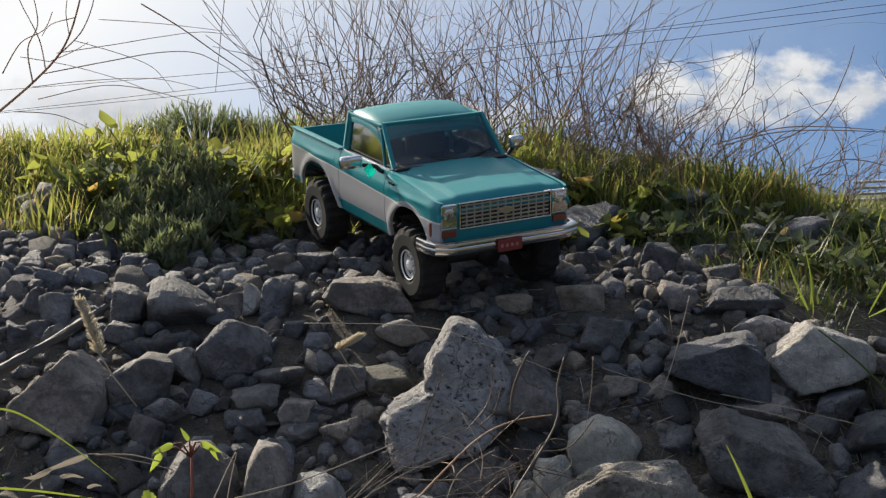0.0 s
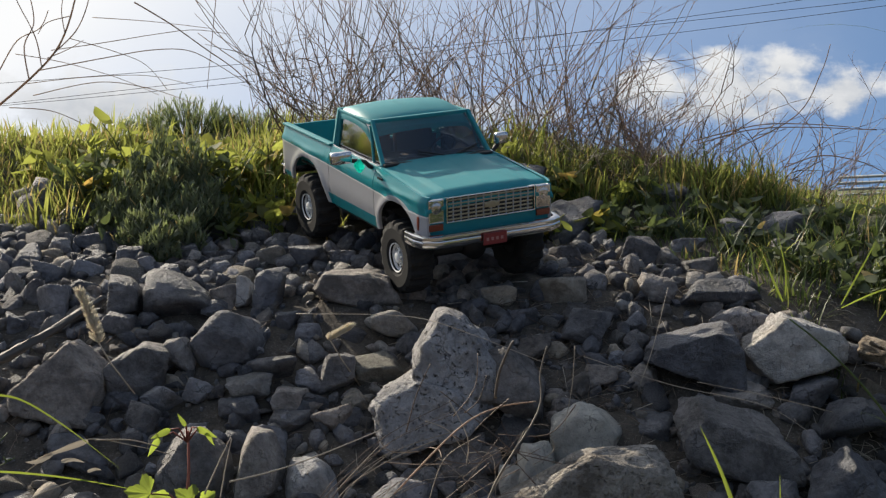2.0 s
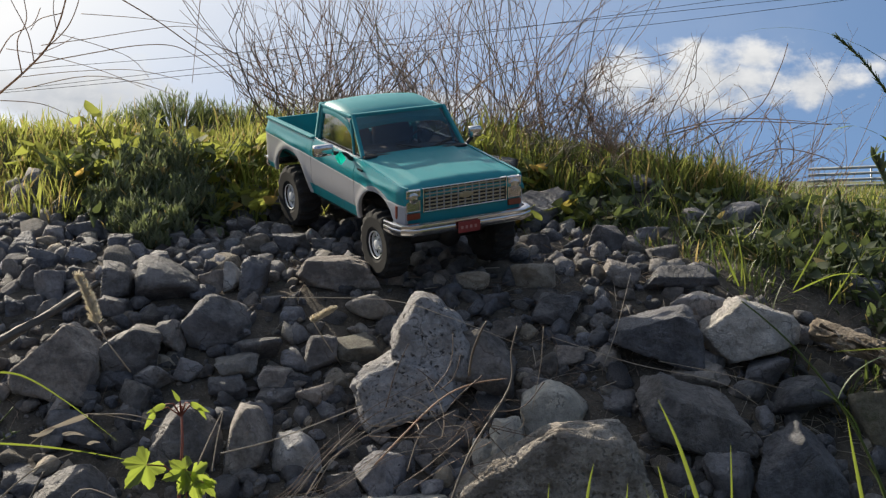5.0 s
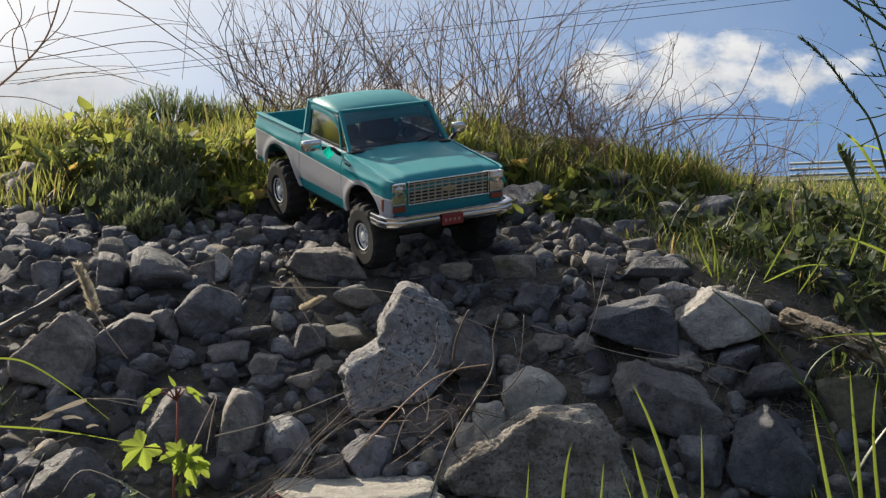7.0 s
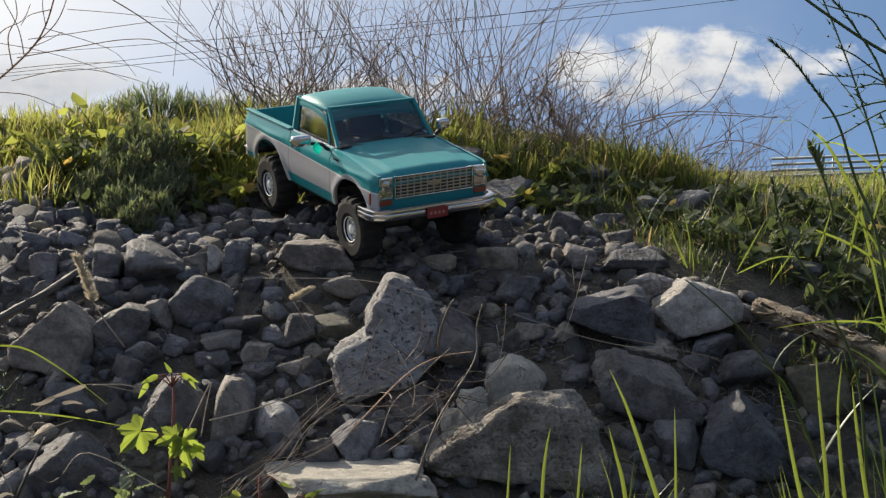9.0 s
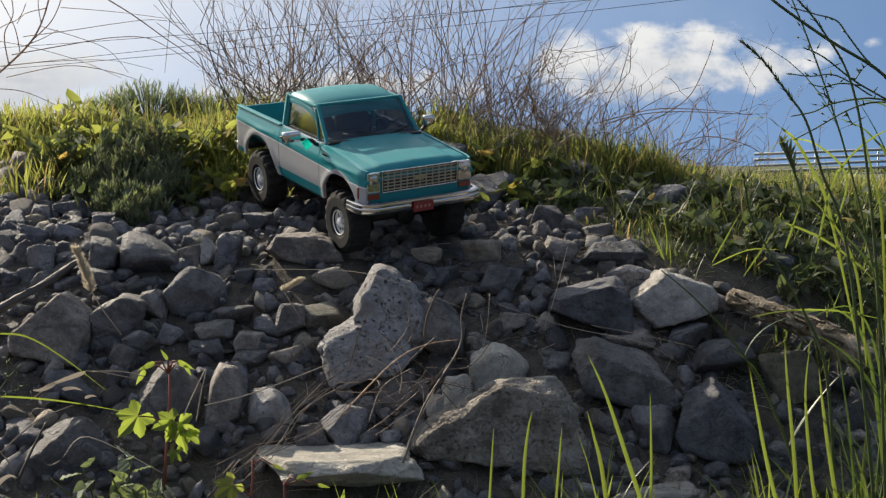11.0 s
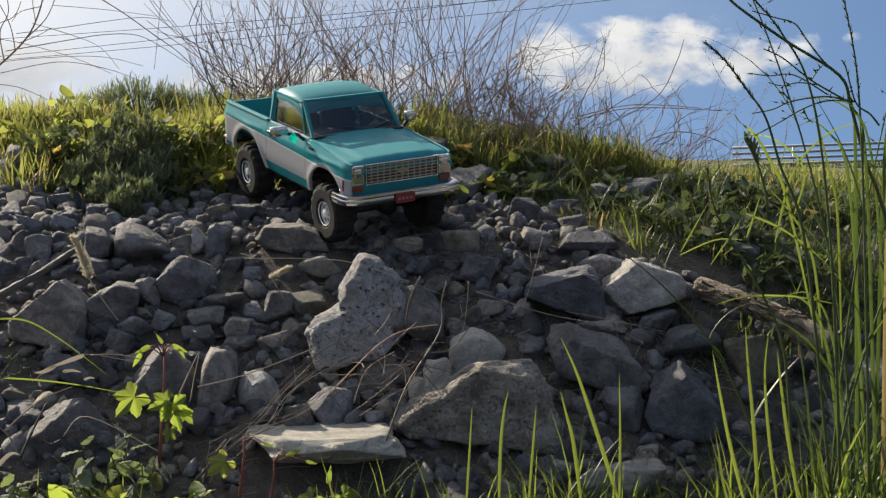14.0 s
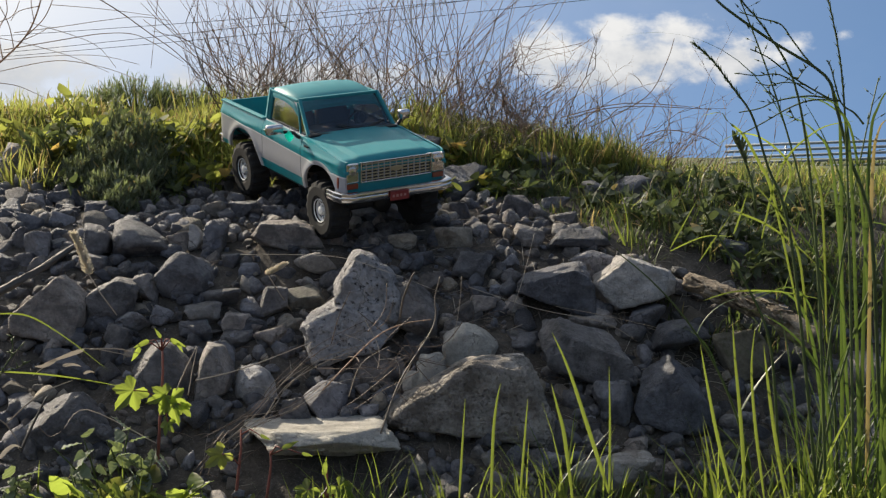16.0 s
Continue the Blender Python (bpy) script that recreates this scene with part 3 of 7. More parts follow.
rock(-0.575, 2.308, 0.926, 0.065, 0.039, 0.032, 0, SLATE, 0.40, "dark stone at the edge of the weeds")
rock(-0.467, 2.180, 0.892, 0.027, 0.029, 0.039, 0, STONE, 0.50, "small upright stone by the weeds")
rock(-0.658, 2.236, 0.908, 0.051, 0.038, 0.039, 0, SLATE, 0.50, "dark stone at the edge of the grass")
rock(-0.608, 2.040, 0.830, 0.033, 0.025, 0.032, 0, SLATE, 0.60, "dark stone low on the bank")
rock(-0.641, 2.136, 0.876, 0.025, 0.025, 0.033, 0, STONE, 0.50, "grey stone low on the bank")
rock(-0.517, 2.044, 0.818, 0.045, 0.034, 0.032, 0, SLATE, 0.60, "dark stone behind a dry seed head")
rock(-0.254, 2.040, 0.830, 0.032, 0.024, 0.032, 0, SLATE, 0.60, "small dark stone on the bank")
rock(-0.504, 2.224, 0.904, 0.039, 0.029, 0.039, 0, SLATE, 0.50, "dark stone in the shade of a weed")
rock(-0.428, 2.256, 0.910, 0.048, 0.036, 0.033, 0, SLATE, 0.45, "dark stone in the shade of a weed")
rock(-0.555, 2.192, 0.892, 0.043, 0.032, 0.030, 0, STONE, 0.50, "grey stone on the stony bank")
rock(-0.037, 2.228, 0.905, 0.066, 0.046, 0.038, -4, PALE, 0.85, "pale angular stone near the truck", ((-0.1, -0.6, 0.75, 0.7), (0.75, -0.2, 0.6, 0.75)))
rock(-0.089, 2.260, 0.910, 0.036, 0.027, 0.025, -12, PALE, 0.20, "small white stone on the bank")
rock(-0.146, 2.340, 0.933, 0.055, 0.033, 0.027, 0, TAN, 0.50, "small brown stone on the bank")
rock(-0.061, 2.328, 0.938, 0.092, 0.065, 0.054, -10, TAN, 0.25, "large tan rounded stone beneath the truck")
rock(0.103, 2.104, 0.867, 0.066, 0.048, 0.040, -6, TAN, 0.30, "tan dome-topped stone among rubble")
rock(0.130, 2.024, 0.827, 0.071, 0.053, 0.049, -12, SLATE, 0.88, "dark split stone on the bank", ((-0.2, -0.8, 0.5, 0.62), (0.6, -0.7, 0.3, 0.75)))
rock(0.018, 2.096, 0.862, 0.048, 0.034, 0.029, -8, TAN, 0.80, "flat brown stone on the bank")
rock(0.134, 2.156, 0.879, 0.025, 0.019, 0.020, 0, PALE, 0.40, "small pale stone among rubble")
rock(0.129, 2.372, 0.956, 0.100, 0.075, 0.072, -4, SLATE, 0.60, "dark boulder at the edge of the grass", ((-0.15, -0.5, 0.85, 0.72)))
rock(0.054, 2.488, 1.008, 0.085, 0.064, 0.072, 0, SLATE, 0.90, "dark upright block of stone in the grass", ((-0.6, -0.1, 0.8, 0.8)))
rock(0.166, 2.316, 0.927, 0.025, 0.024, 0.032, 0, TAN, 0.30, "small upright tan stone")
rock(0.217, 2.240, 0.911, 0.058, 0.043, 0.051, 0, MIXED, 0.60, "dark brown stone at the grass edge")
rock(0.291, 2.288, 0.918, 0.057, 0.032, 0.027, 0, STONE, 0.40, "low grey stone at the grass edge")
rock(0.449, 2.380, 0.943, 0.082, 0.060, 0.050, 0, STONE, 0.45, "grey boulder in the grass", ((-0.6, -0.2, 0.75, 0.75)))
rock(0.371, 2.352, 0.937, 0.049, 0.037, 0.044, 0, SLATE, 0.60, "dark stone in the grass")
rock(0.293, 2.488, 0.995, 0.056, 0.040, 0.033, 0, SLATE, 0.50, "dark stone half hidden in the grass")
rock(0.228, 2.108, 0.871, 0.051, 0.038, 0.041, -8, STONE, 0.60, "grey angular stone on the stony bank")
rock(0.304, 2.092, 0.863, 0.111, 0.051, 0.042, 3, SLATE, 0.35, "long dark slate-grey stone on the bank", ((0.1, -0.6, 0.8, 0.75)))
rock(0.324, 2.036, 0.829, 0.087, 0.056, 0.047, 6, STONE, 0.60, "long grey stone behind a wedge")
rock(0.255, 1.964, 0.793, 0.125, 0.094, 0.090, 0, SLATE, 0.97, "dark wedge-shaped stone with a bright top face", ((-0.42, -0.10, 0.90, 0.42), (0.97, -0.1, 0.22, 0.84), (-0.10, -1, -0.04, 0.62), (-0.95, -0.2, 0.2, 0.93), (0.6, -0.3, 0.75, 0.80)))
rock(0.382, 1.984, 0.801, 0.139, 0.104, 0.097, 0, PALE, 0.92, "large pale angular stone block", ((-0.78, -0.1, 0.62, 0.72), (0.45, -0.08, 0.89, 0.68), (-0.2, -1, 0.22, 0.64), (0.72, -0.68, 0.1, 0.76), (0.35, -0.1, -0.92, 0.70), (-0.85, -0.2, -0.5, 0.9)))
rock(0.458, 2.028, 0.785, 0.049, 0.037, 0.036, 0, TAN, 0.70, "brown stone at the end of a pale block")
rock(0.308, 1.928, 0.752, 0.078, 0.041, 0.035, -16, STONE, 0.85, "flat grey stone below a wedge")
rock(0.289, 1.852, 0.714, 0.141, 0.106, 0.095, 0, SLATE, 0.80, "large dark stone with a sloping top", ((0.42, -0.35, 0.84, 0.46), (-0.8, -0.2, 0.5, 0.78), (-0.1, -1, 0.12, 0.66)))
rock(0.434, 1.900, 0.722, 0.096, 0.072, 0.068, 0, SLATE, 0.60, "dark stone with a bright tip", ((-0.55, -0.3, 0.78, 0.60), (0.62, -0.25, 0.75, 0.56), (0, -1, 0.15, 0.7)))
rock(0.404, 1.784, 0.659, 0.118, 0.089, 0.113, 0, SLATE, 0.65, "large dark grey boulder behind grass", ((-0.6, -0.3, 0.74, 0.66), (0.66, -0.25, 0.7, 0.66), (-0.15, -0.95, 0.3, 0.68)))
rock(0.318, 1.776, 0.650, 0.061, 0.048, 0.064, 0, SLATE, 0.55, "dark stone deep in the grass")
rock(0.530, 1.884, 0.702, 0.097, 0.073, 0.081, 0, MOSSY, 0.35, "mossy rounded boulder in shade")
rock(0.393, 1.940, 0.752, 0.059, 0.044, 0.044, 0, MIXED, 0.60, "brown stone below a pale block")
rock(0.192, 1.896, 0.716, 0.063, 0.048, 0.050, 0, SLATE, 0.60, "dark stone behind a cream boulder")
rock(0.190, 1.948, 0.769, 0.044, 0.033, 0.038, 0, STONE, 0.50, "grey stone among rubble")
rock(0.141, 1.956, 0.772, 0.043, 0.032, 0.030, 0, STONE, 0.60, "grey stone among rubble")
rock(0.190, 2.040, 0.830, 0.035, 0.026, 0.032, 0, STONE, 0.60, "grey stone among rubble")
rock(0.049, 2.044, 0.834, 0.040, 0.030, 0.032, 0, MIXED, 0.60, "brown-grey stone among rubble")
rock(0.055, 1.988, 0.799, 0.054, 0.041, 0.046, 0, MIXED, 0.65, "brown-grey stone among rubble")
rock(0.572, 2.120, 0.848, 0.058, 0.043, 0.041, 0, SLATE, 0.60, "dark stone under overhanging grass")
rock(0.292, 1.660, 0.572, 0.129, 0.066, 0.055, 0, TAN, 0.40, "rounded tan stone deep in the grass")
rock(0.118, 1.860, 0.717, 0.087, 0.065, 0.075, -8, CREAM, 0.50, "rounded cream boulder leaning on another", ((-0.75, -0.15, 0.64, 0.80), (0.70, -0.15, 0.68, 0.74), (0.05, -0.35, 0.9, 0.86), (0.12, -1, 0.05, 0.72)))
rock(0.060, 1.820, 0.684, 0.049, 0.048, 0.064, 16, CREAM, 0.85, "upright pale stone streaked by sun", ((-0.8, -0.3, 0.55, 0.75), (0.3, -1, 0.1, 0.7)))
rock(0.030, 1.812, 0.670, 0.031, 0.030, 0.040, -8, CREAM, 0.85, "small sunlit tan stone on the bank")
rock(0.101, 1.756, 0.657, 0.258, 0.090, 0.131, 0, BROWN, 0.60, "long rough boulder with a sunlit ridge", ((-0.80, -0.05, 0.60, 0.48), (-0.17, -0.04, 0.98, 0.86), (0.90, -0.1, 0.35, 0.98), (0.10, -1, 0.06, 0.72), (-0.3, -0.9, 0.2, 0.76)))
rock(-0.098, 1.705, 0.612, 0.220, 0.150, 0.044, 0, CREAM, 0.97, "broad pale slab with a flat sunlit top", ((-0.10, -0.08, 1, 0.55), (0.10, -1, -0.7, 0.80), (0.62, -0.6, 0.3, 0.95), (-0.8, -0.5, 0.2, 0.92)))
rock(-0.203, 2.444, 0.973, 0.048, 0.036, 0.043, 0, STONE, 0.60, "grey stone at the foot of the grass")
rock(-0.145, 2.440, 0.972, 0.082, 0.054, 0.045, -6, STONE, 0.65, "low grey stone at the foot of the grass")
rock(0.006, 2.228, 0.903, 0.050, 0.038, 0.033, -14, STONE, 0.80, "grey angular stone near the truck")
rock(-0.218, 2.348, 0.936, 0.066, 0.035, 0.029, 8, MIXED, 0.85, "thin flat stone in a loose pile")
rock(-0.203, 2.244, 0.905, 0.038, 0.029, 0.024, 0, STONE, 0.70, "small grey stone on the bank")
rock(0.429, 2.272, 0.910, 0.048, 0.036, 0.041, 0, SLATE, 0.55, "dark stone at the foot of a boulder")
rock(-0.265, 2.400, 0.956, 0.041, 0.031, 0.039, 0, MIXED, 0.70, "brown-grey stone in a loose pile")
rock(-0.134, 2.232, 0.905, 0.052, 0.039, 0.033, 6, MIXED, 0.70, "brown-grey stone in a loose pile")
rock(0.063, 2.200, 0.893, 0.038, 0.028, 0.027, 0, SLATE, 0.70, "dark stone near the truck")
rock(0.185, 2.136, 0.876, 0.040, 0.030, 0.030, 0, SLATE, 0.70, "dark stone among rubble")
rock(0.112, 2.236, 0.906, 0.057, 0.042, 0.035, 0, MIXED, 0.65, "brown stone at the edge of the weeds")
rock(-0.606, 2.176, 0.890, 0.051, 0.038, 0.036, 0, SLATE, 0.60, "dark stone on the stony bank")
rock(-0.255, 2.236, 0.906, 0.051, 0.038, 0.035, 0, SLATE, 0.60, "dark stone near the truck")
rock(0.296, 2.192, 0.893, 0.051, 0.038, 0.032, 0, SLATE, 0.60, "dark stone at the grass edge")
EDGE_X = [-1.4, -0.76, -0.32, 0.015, 0.19, 0.29, 0.41, 0.62, 0.86, 1.4]
EDGE_Y = [2.42, 2.45, 2.45, 2.38, 2.28, 2.20, 2.05, 2.01, 1.96, 1.9]


def stony(x, y):
    """How far inside the stony part of the bank, in metres."""
    return float(np.interp(x, EDGE_X, EDGE_Y)) - y


def ground_normal(x, y):
    e = 0.01
    return Vector((ground_z(x - e, y) - ground_z(x + e, y), ground_z(x, y - e) - ground_z(x, y + e), 2 * e)).normalized()


# the truck's wheels stand here; nothing tall may fill these places
TRUCK = pose(-0.104, 2.264, 0.907, 0, -2.5, 0) @ pose(0, 0, 0, 0, 0, -60) @ pose(0, 0, 0, 0, 13.7, 0) @ pose(0, 0, 0, 5.1, 0, 0)
TRUCK_BACK = TRUCK.inverted()


def under_truck(x, y, z, room=0.01):
    p = TRUCK_BACK @ Vector((x, y, z))
    if not (abs(p.x) < 0.27 and abs(p.y) < 0.125):
        return False
    wheel = abs(abs(p.x) - 0.149) < 0.06 and abs(p.y) > 0.06
    return p.z > (-0.004 if wheel else 0.055 - room)


def on_slab(x, y):
    """Over the broad slab or the cut stones near it, where no loose stone lies."""
    return any(((x - a) / rx) ** 2 + ((y - b) / ry) ** 2 < 1 for a, b, rx, ry in ((-0.098, 1.690, 0.115, 0.085), (0.254, 1.978, 0.05, 0.05), (0.388, 1.998, 0.07, 0.05), (0.124, 1.874, 0.05, 0.045)))


rng = random.Random(7)
kinds = [(STONE, "grey"), (SLATE, "dark grey"), (TAN, "tan"), (SLATE, "dark grey"), (SLATE, "dark grey")]
pebbles = []
for i in range(20):
    mat, word = kinds[i % 5]
    v, f = stone_shape(9000 + i, (0.3, 0.9, 0.7, 0.8)[i % 4], 3)
    s = Soup()
    s.add(v * (1.0, rng.uniform(0.7, 1.0), rng.uniform(0.5, 0.8)), f)
    pebbles.append((s.mesh("stone", mat, True), word))
# mostly dark stones for the upper bench, its shade given by stone colour
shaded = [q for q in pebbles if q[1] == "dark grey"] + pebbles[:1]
placed, tries = [], 0
while len(placed) < 300 and tries < 30000:
    tries += 1
    x, y = rng.uniform(-0.72, 0.62), rng.uniform(1.55, 2.46)
    size = rng.choice((0.018, 0.024, 0.030, 0.040, 0.052)) * rng.uniform(0.75, 1.2)
    if stony(x, y) < 0.01 or on_slab(x, y) or (x > 0.05 and y > 2.08 and (size > 0.034 or rng.random() < 0.55)):
        continue
    z = ground_z(x, y) + size * rng.uniform(0.0, 0.16)
    if any((x - a) ** 2 + (y - b) ** 2 + (z - c) ** 2 < (r + size * 0.3) ** 2 for a, b, c, r in ROCKS):
        continue
    if any((x - a) ** 2 + (y - b) ** 2 < (0.40 * (size + q)) ** 2 for a, b, q in placed) or under_truck(x, y, z + size * 0.4):
        continue
    placed.append((x, y, size))
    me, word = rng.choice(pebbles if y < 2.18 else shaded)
    ob = new("stone", me)
    lay = ground_normal(x, y).to_track_quat("Z", "Y").to_matrix().to_4x4()
    ob.matrix_world = Matrix.Translation((x, y, z)) @ lay @ pose(0, 0, 0, rng.uniform(-25, 25), rng.uniform(-25, 25), rng.uniform(0, 360)) @ Matrix.Scale(size, 4)
    tagged(ob, word + " stone lying in the rubble of the bank", "stone", "loose stones of the bank")

# more stones wedged between those, past counting
wedged = [stone_shape(9300 + i, (0.5, 0.9, 0.7)[i % 3], 3) for i in range(9)]
heap = Soup()
tries = 0
while tries < 14000 and len(placed) < 800:
    tries += 1
    x, y = rng.uniform(-0.85, 0.66), rng.uniform(1.56, 2.44)
    size = 0.016 + 0.026 * rng.random() ** 1.5
    z = ground_z(x, y) + size * 0.06
    if stony(x, y) < 0.01 or on_slab(x, y) or (x > 0.05 and y > 2.08 and (y > 2.2 or size > 0.026)) or under_truck(x, y, z + size * 0.4):
        continue
    if any((x - a) ** 2 + (y - b) ** 2 + (z - c) ** 2 < (r * 0.9 + size * 0.2) ** 2 for a, b, c, r in ROCKS) or any((x - a) ** 2 + (y - b) ** 2 < (0.36 * (size + q)) ** 2 for a, b, q in placed):
        continue
    placed.append((x, y, size))
    v, f = rng.choice(wedged)
    m = np.array((ground_normal(x, y).to_track_quat("Z", "Y").to_matrix() @ pose(0, 0, 0, rng.uniform(-30, 30), rng.uniform(-30, 30), rng.uniform(0, 360)).to_3x3()))
    heap.add((v * (1, rng.uniform(0.7, 1), rng.uniform(0.5, 0.8)) * size) @ m.T + (x, y, z), f)
tagged(part("stones", heap, MIXED, smooth=True), "grey and brown stones wedged together on the bank", "stones", kind="stuff")

# rubble too small to count
chips = [stone_shape(9500 + i, 0.6, 2) for i in range(10)]
bits = [stone_shape(9600 + i, 0.6, 1) for i in range(10)]
for mat, count, word in ((STONE, 1000, "grey"), (TAN, 450, "tan"), (SLATE, 2300, "dark")):
    s = Soup()
    for i in range(count):
        x, y = rng.uniform(-0.95, 0.95), rng.uniform(1.52, 2.5)
        if on_slab(x, y) or stony(x, y) < -0.03 * rng.random() or rng.random() > (y - 1.5) / 0.2:
            continue
        size = 0.007 + 0.034 * rng.random() ** 1.8
        z = rough_z(x, y) + size * 0.15
        if under_truck(x, y, z + size * 0.5):
            continue
        v, f = rng.choice(chips if size > 0.015 else bits)
        m = np.array(pose(0, 0, 0, rng.uniform(0, 360), rng.uniform(-40, 40), rng.uniform(0, 360)).to_3x3())
        s.add((v * (1, 0.8, 0.6) * size) @ m.T + (x, y, z), f)
    tagged(part("gravel", s, mat, smooth=True), "small " + word + " chips of stone between the rocks", "gravel", kind="stuff")

# the same rubble carries on along the bank to both sides
for mat, count, word in ((STONE, 260, "grey"), (SLATE, 420, "dark"), (TAN, 120, "tan")):
    s = Soup()
    for i in range(count):
        x = rng.choice((-1, 1)) * (0.66 + abs(rng.gauss(0, 0.75)))
        y = rng.uniform(1.5, 2.5) if x < 0 else rng.uniform(1.4, 2.0)
        size = 0.012 + 0.08 * rng.random() ** 2.2
        z = ground_z(x, y) + size * 0.1
        if abs(x) < 0.62 + size or any((x - a) ** 2 + (y - b_) ** 2 + (z - c) ** 2 < (r + size * 0.4) ** 2 for a, b_, c, r in ROCKS):
            continue
        v, f = rng.choice(chips)
        m = np.array(pose(0, 0, 0, rng.uniform(0, 360), rng.uniform(-40, 40), rng.uniform(0, 360)).to_3x3())
        s.add((v * (1, 0.8, 0.65) * size) @ m.T + (x, y, z), f)
    tagged(part("rubble", s, mat, smooth=True), word + " rubble further along the bank", "rubble", kind="stuff")


# ---- the model truck ----
def build_truck():
    truck = new("model_truck")
    truck.matrix_world = TRUCK
    tagged(truck, "teal and silver scale-model pickup truck tilted on the stones", "model truck")
    AX, ARCH, TYRE = 0.149, 0.063, 0.052

    def low(x):
        """The lower edge of the body's side: sill, wheel arches, and the raised tail."""
        z = 0.074 if abs(x) < 0.09 else (0.080 if x > 0 else 0.082)
        for a in (-AX, AX):
            d = abs(x - a)
            if d < ARCH:
                z = max(z, 0.060 + 0.066 * (1 - (d / ARCH) ** 2.6) ** 0.5)
        return z

    def top(x):
        if x > 0.078:
            return 0.1585 - 0.011 * (x - 0.078) / 0.146
        return 0.158

    def skin(x, z):
        """Half the width at a height and length: a crease above the arches, rounded nose and tail."""
        y = 0.0965 - 0.9 * max(0.0, z - 0.137) ** 1.3 - 1.1 * max(0.0, 0.105 - z) ** 1.5
        y += 0.0016 * math.exp(-((z - 0.140) / 0.003) ** 2)
        for a in (-AX, AX):
            r = math.hypot(x - a, (z - 0.060) * 0.95)
            y += 0.0022 * math.exp(-((r - 0.068) / 0.006) ** 2)
        if x > 0.205:
            y -= 14 * (x - 0.205) ** 2
        if x < -0.235:
            y -= 10 * (x + 0.235) ** 2
        return y

    def side(name, x0, x1, sgn, parent, count, label=""):
        """A panel of the side with its own thickness and rounded ends."""
        s = Soup()
        rows = 12
        xs_ = [x0 + (x1 - x0) * i / count for i in range(count + 1)]
        for inner in (0, 1):
            for x in xs_:
                for j in range(rows + 1):
                    z = low(x) + (top(x) - low(x)) * j / rows
                    y = skin(x, z) - (0.004 if inner else 0.0)
                    s.v.append((x, sgn * y, z))
        n, k = rows + 1, (count + 1) * (rows + 1)
        for i in range(count):
            for j in range(rows):
                a = i * n + j
                q = (a, a + n, a + n + 1, a + 1)
                s.f.append(q if sgn < 0 else q[::-1])
                q = (a + k, a + 1 + k, a + n + 1 + k, a + n + k)
                s.f.append(q if sgn < 0 else q[::-1])
        for i in range(count):
            for j in (0, rows):
                a = i * n + j
                s.f.append((a, a + k, a + n + k, a + n))
        for i in (0, count):
            for j in range(rows):
                a = i * n + j
                s.f.append((a, a + 1, a + 1 + k, a + k))
        ob = part(name, s, PAINT, parent, label, smooth=True)
        ob.data.set_sharp_from_angle(angle=radians(40))
        return ob

    def sheet(name, xs_, ys_, height, thick, mat, parent, label=""):
        """A curved panel seen from above."""
        s = Soup()
        for t in (0, 1):
            for x in xs_:
                for y in ys_:
                    s.v.append((x, y, height(x, y) - t * thick))
        n, k = len(ys_), len(xs_) * len(ys_)
        for i in range(len(xs_) - 1):
            for j in range(n - 1):
                a = i * n + j
                s.f += [(a, a + n, a + n + 1, a + 1), (a + k, a + 1 + k, a + n + 1 + k, a + n + k)]
        for i in range(len(xs_) - 1):
            for j in (0, n - 1):
                a = i * n + j
                s.f.append((a, a + k, a + n + k, a + n))
        for j in range(n - 1):
            for i in (0, len(xs_) - 1):
                a = i * n + j
                s.f.append((a, a + 1, a + 1 + k, a + k))
        ob = part(name, s, mat, parent, label, smooth=True)
        ob.data.set_sharp_from_angle(angle=radians(45))
        return ob

    lin = lambda a, b, n: [a + (b - a) * i / n for i in range(n + 1)]
    for sgn in (-1, 1):
        side("front_fender", 0.0775, 0.2235, sgn, truck, 60, "teal front fender with a silver band and arch")
        door = side("door", -0.0705, 0.0760, sgn, truck, 30, "teal and silver cab door")
        part("handle", block((0.013, 0.003, 0.004), (-0.052, sgn * 0.0985, 0.143), 0.001), CHROME, door, "chrome door handle")
        bed_side = side("bed_side", -0.2500, -0.0720, sgn, truck, 70, "teal and silver side of the load bed")
        part("tail_lamp", block((0.004, 0.005, 0.026), (-0.2505, sgn * 0.0885, 0.128), 0.001), RED, bed_side, "red tail lamp")
        part("bed_rail", block((0.176, 0.010, 0.004), (-0.162, sgn * 0.0885, 0.159), 0.0018), TEAL, truck, "teal top rail of the load bed")
        part("bed_wall", block((0.168, 0.003, 0.046), (-0.160, sgn * 0.0795, 0.134), 0.0008), TEAL, truck)
        part("wheel_tub", block((0.10, 0.012, 0.022), (-0.149, sgn * 0.072, 0.124), 0.004), TEAL, truck)
        part("side_marker", block((0.005, 0.003, 0.018), (0.2085, sgn * 0.0962, 0.112), 0.001), AMBER, truck, "slim amber side marker")
    # bonnet with a raised middle and a rolled front edge
    sheet("bonnet", lin(0.079, 0.205, 16) + [0.211, 0.216, 0.220, 0.2235, 0.2255],
          [-0.0935, -0.092, -0.089] + lin(-0.084, 0.084, 28) + [0.089, 0.092, 0.0935],
          lambda x, y: top(x) + 0.0045 - 0.35 * y * y - 0.0026 * (1 - math.exp(-((abs(y) - 0.060) / 0.004) ** 2)) * (1 if abs(y) > 0.060 else 0.15)
          - (0 if abs(y) < 0.086 else 90 * (abs(y) - 0.086) ** 2) - (0 if x < 0.208 else 45 * (x - 0.208) ** 2) + 0.0008 * math.exp(-(y / 0.006) ** 2),
          0.004, TEAL, truck, "smooth teal bonnet with a raised middle")
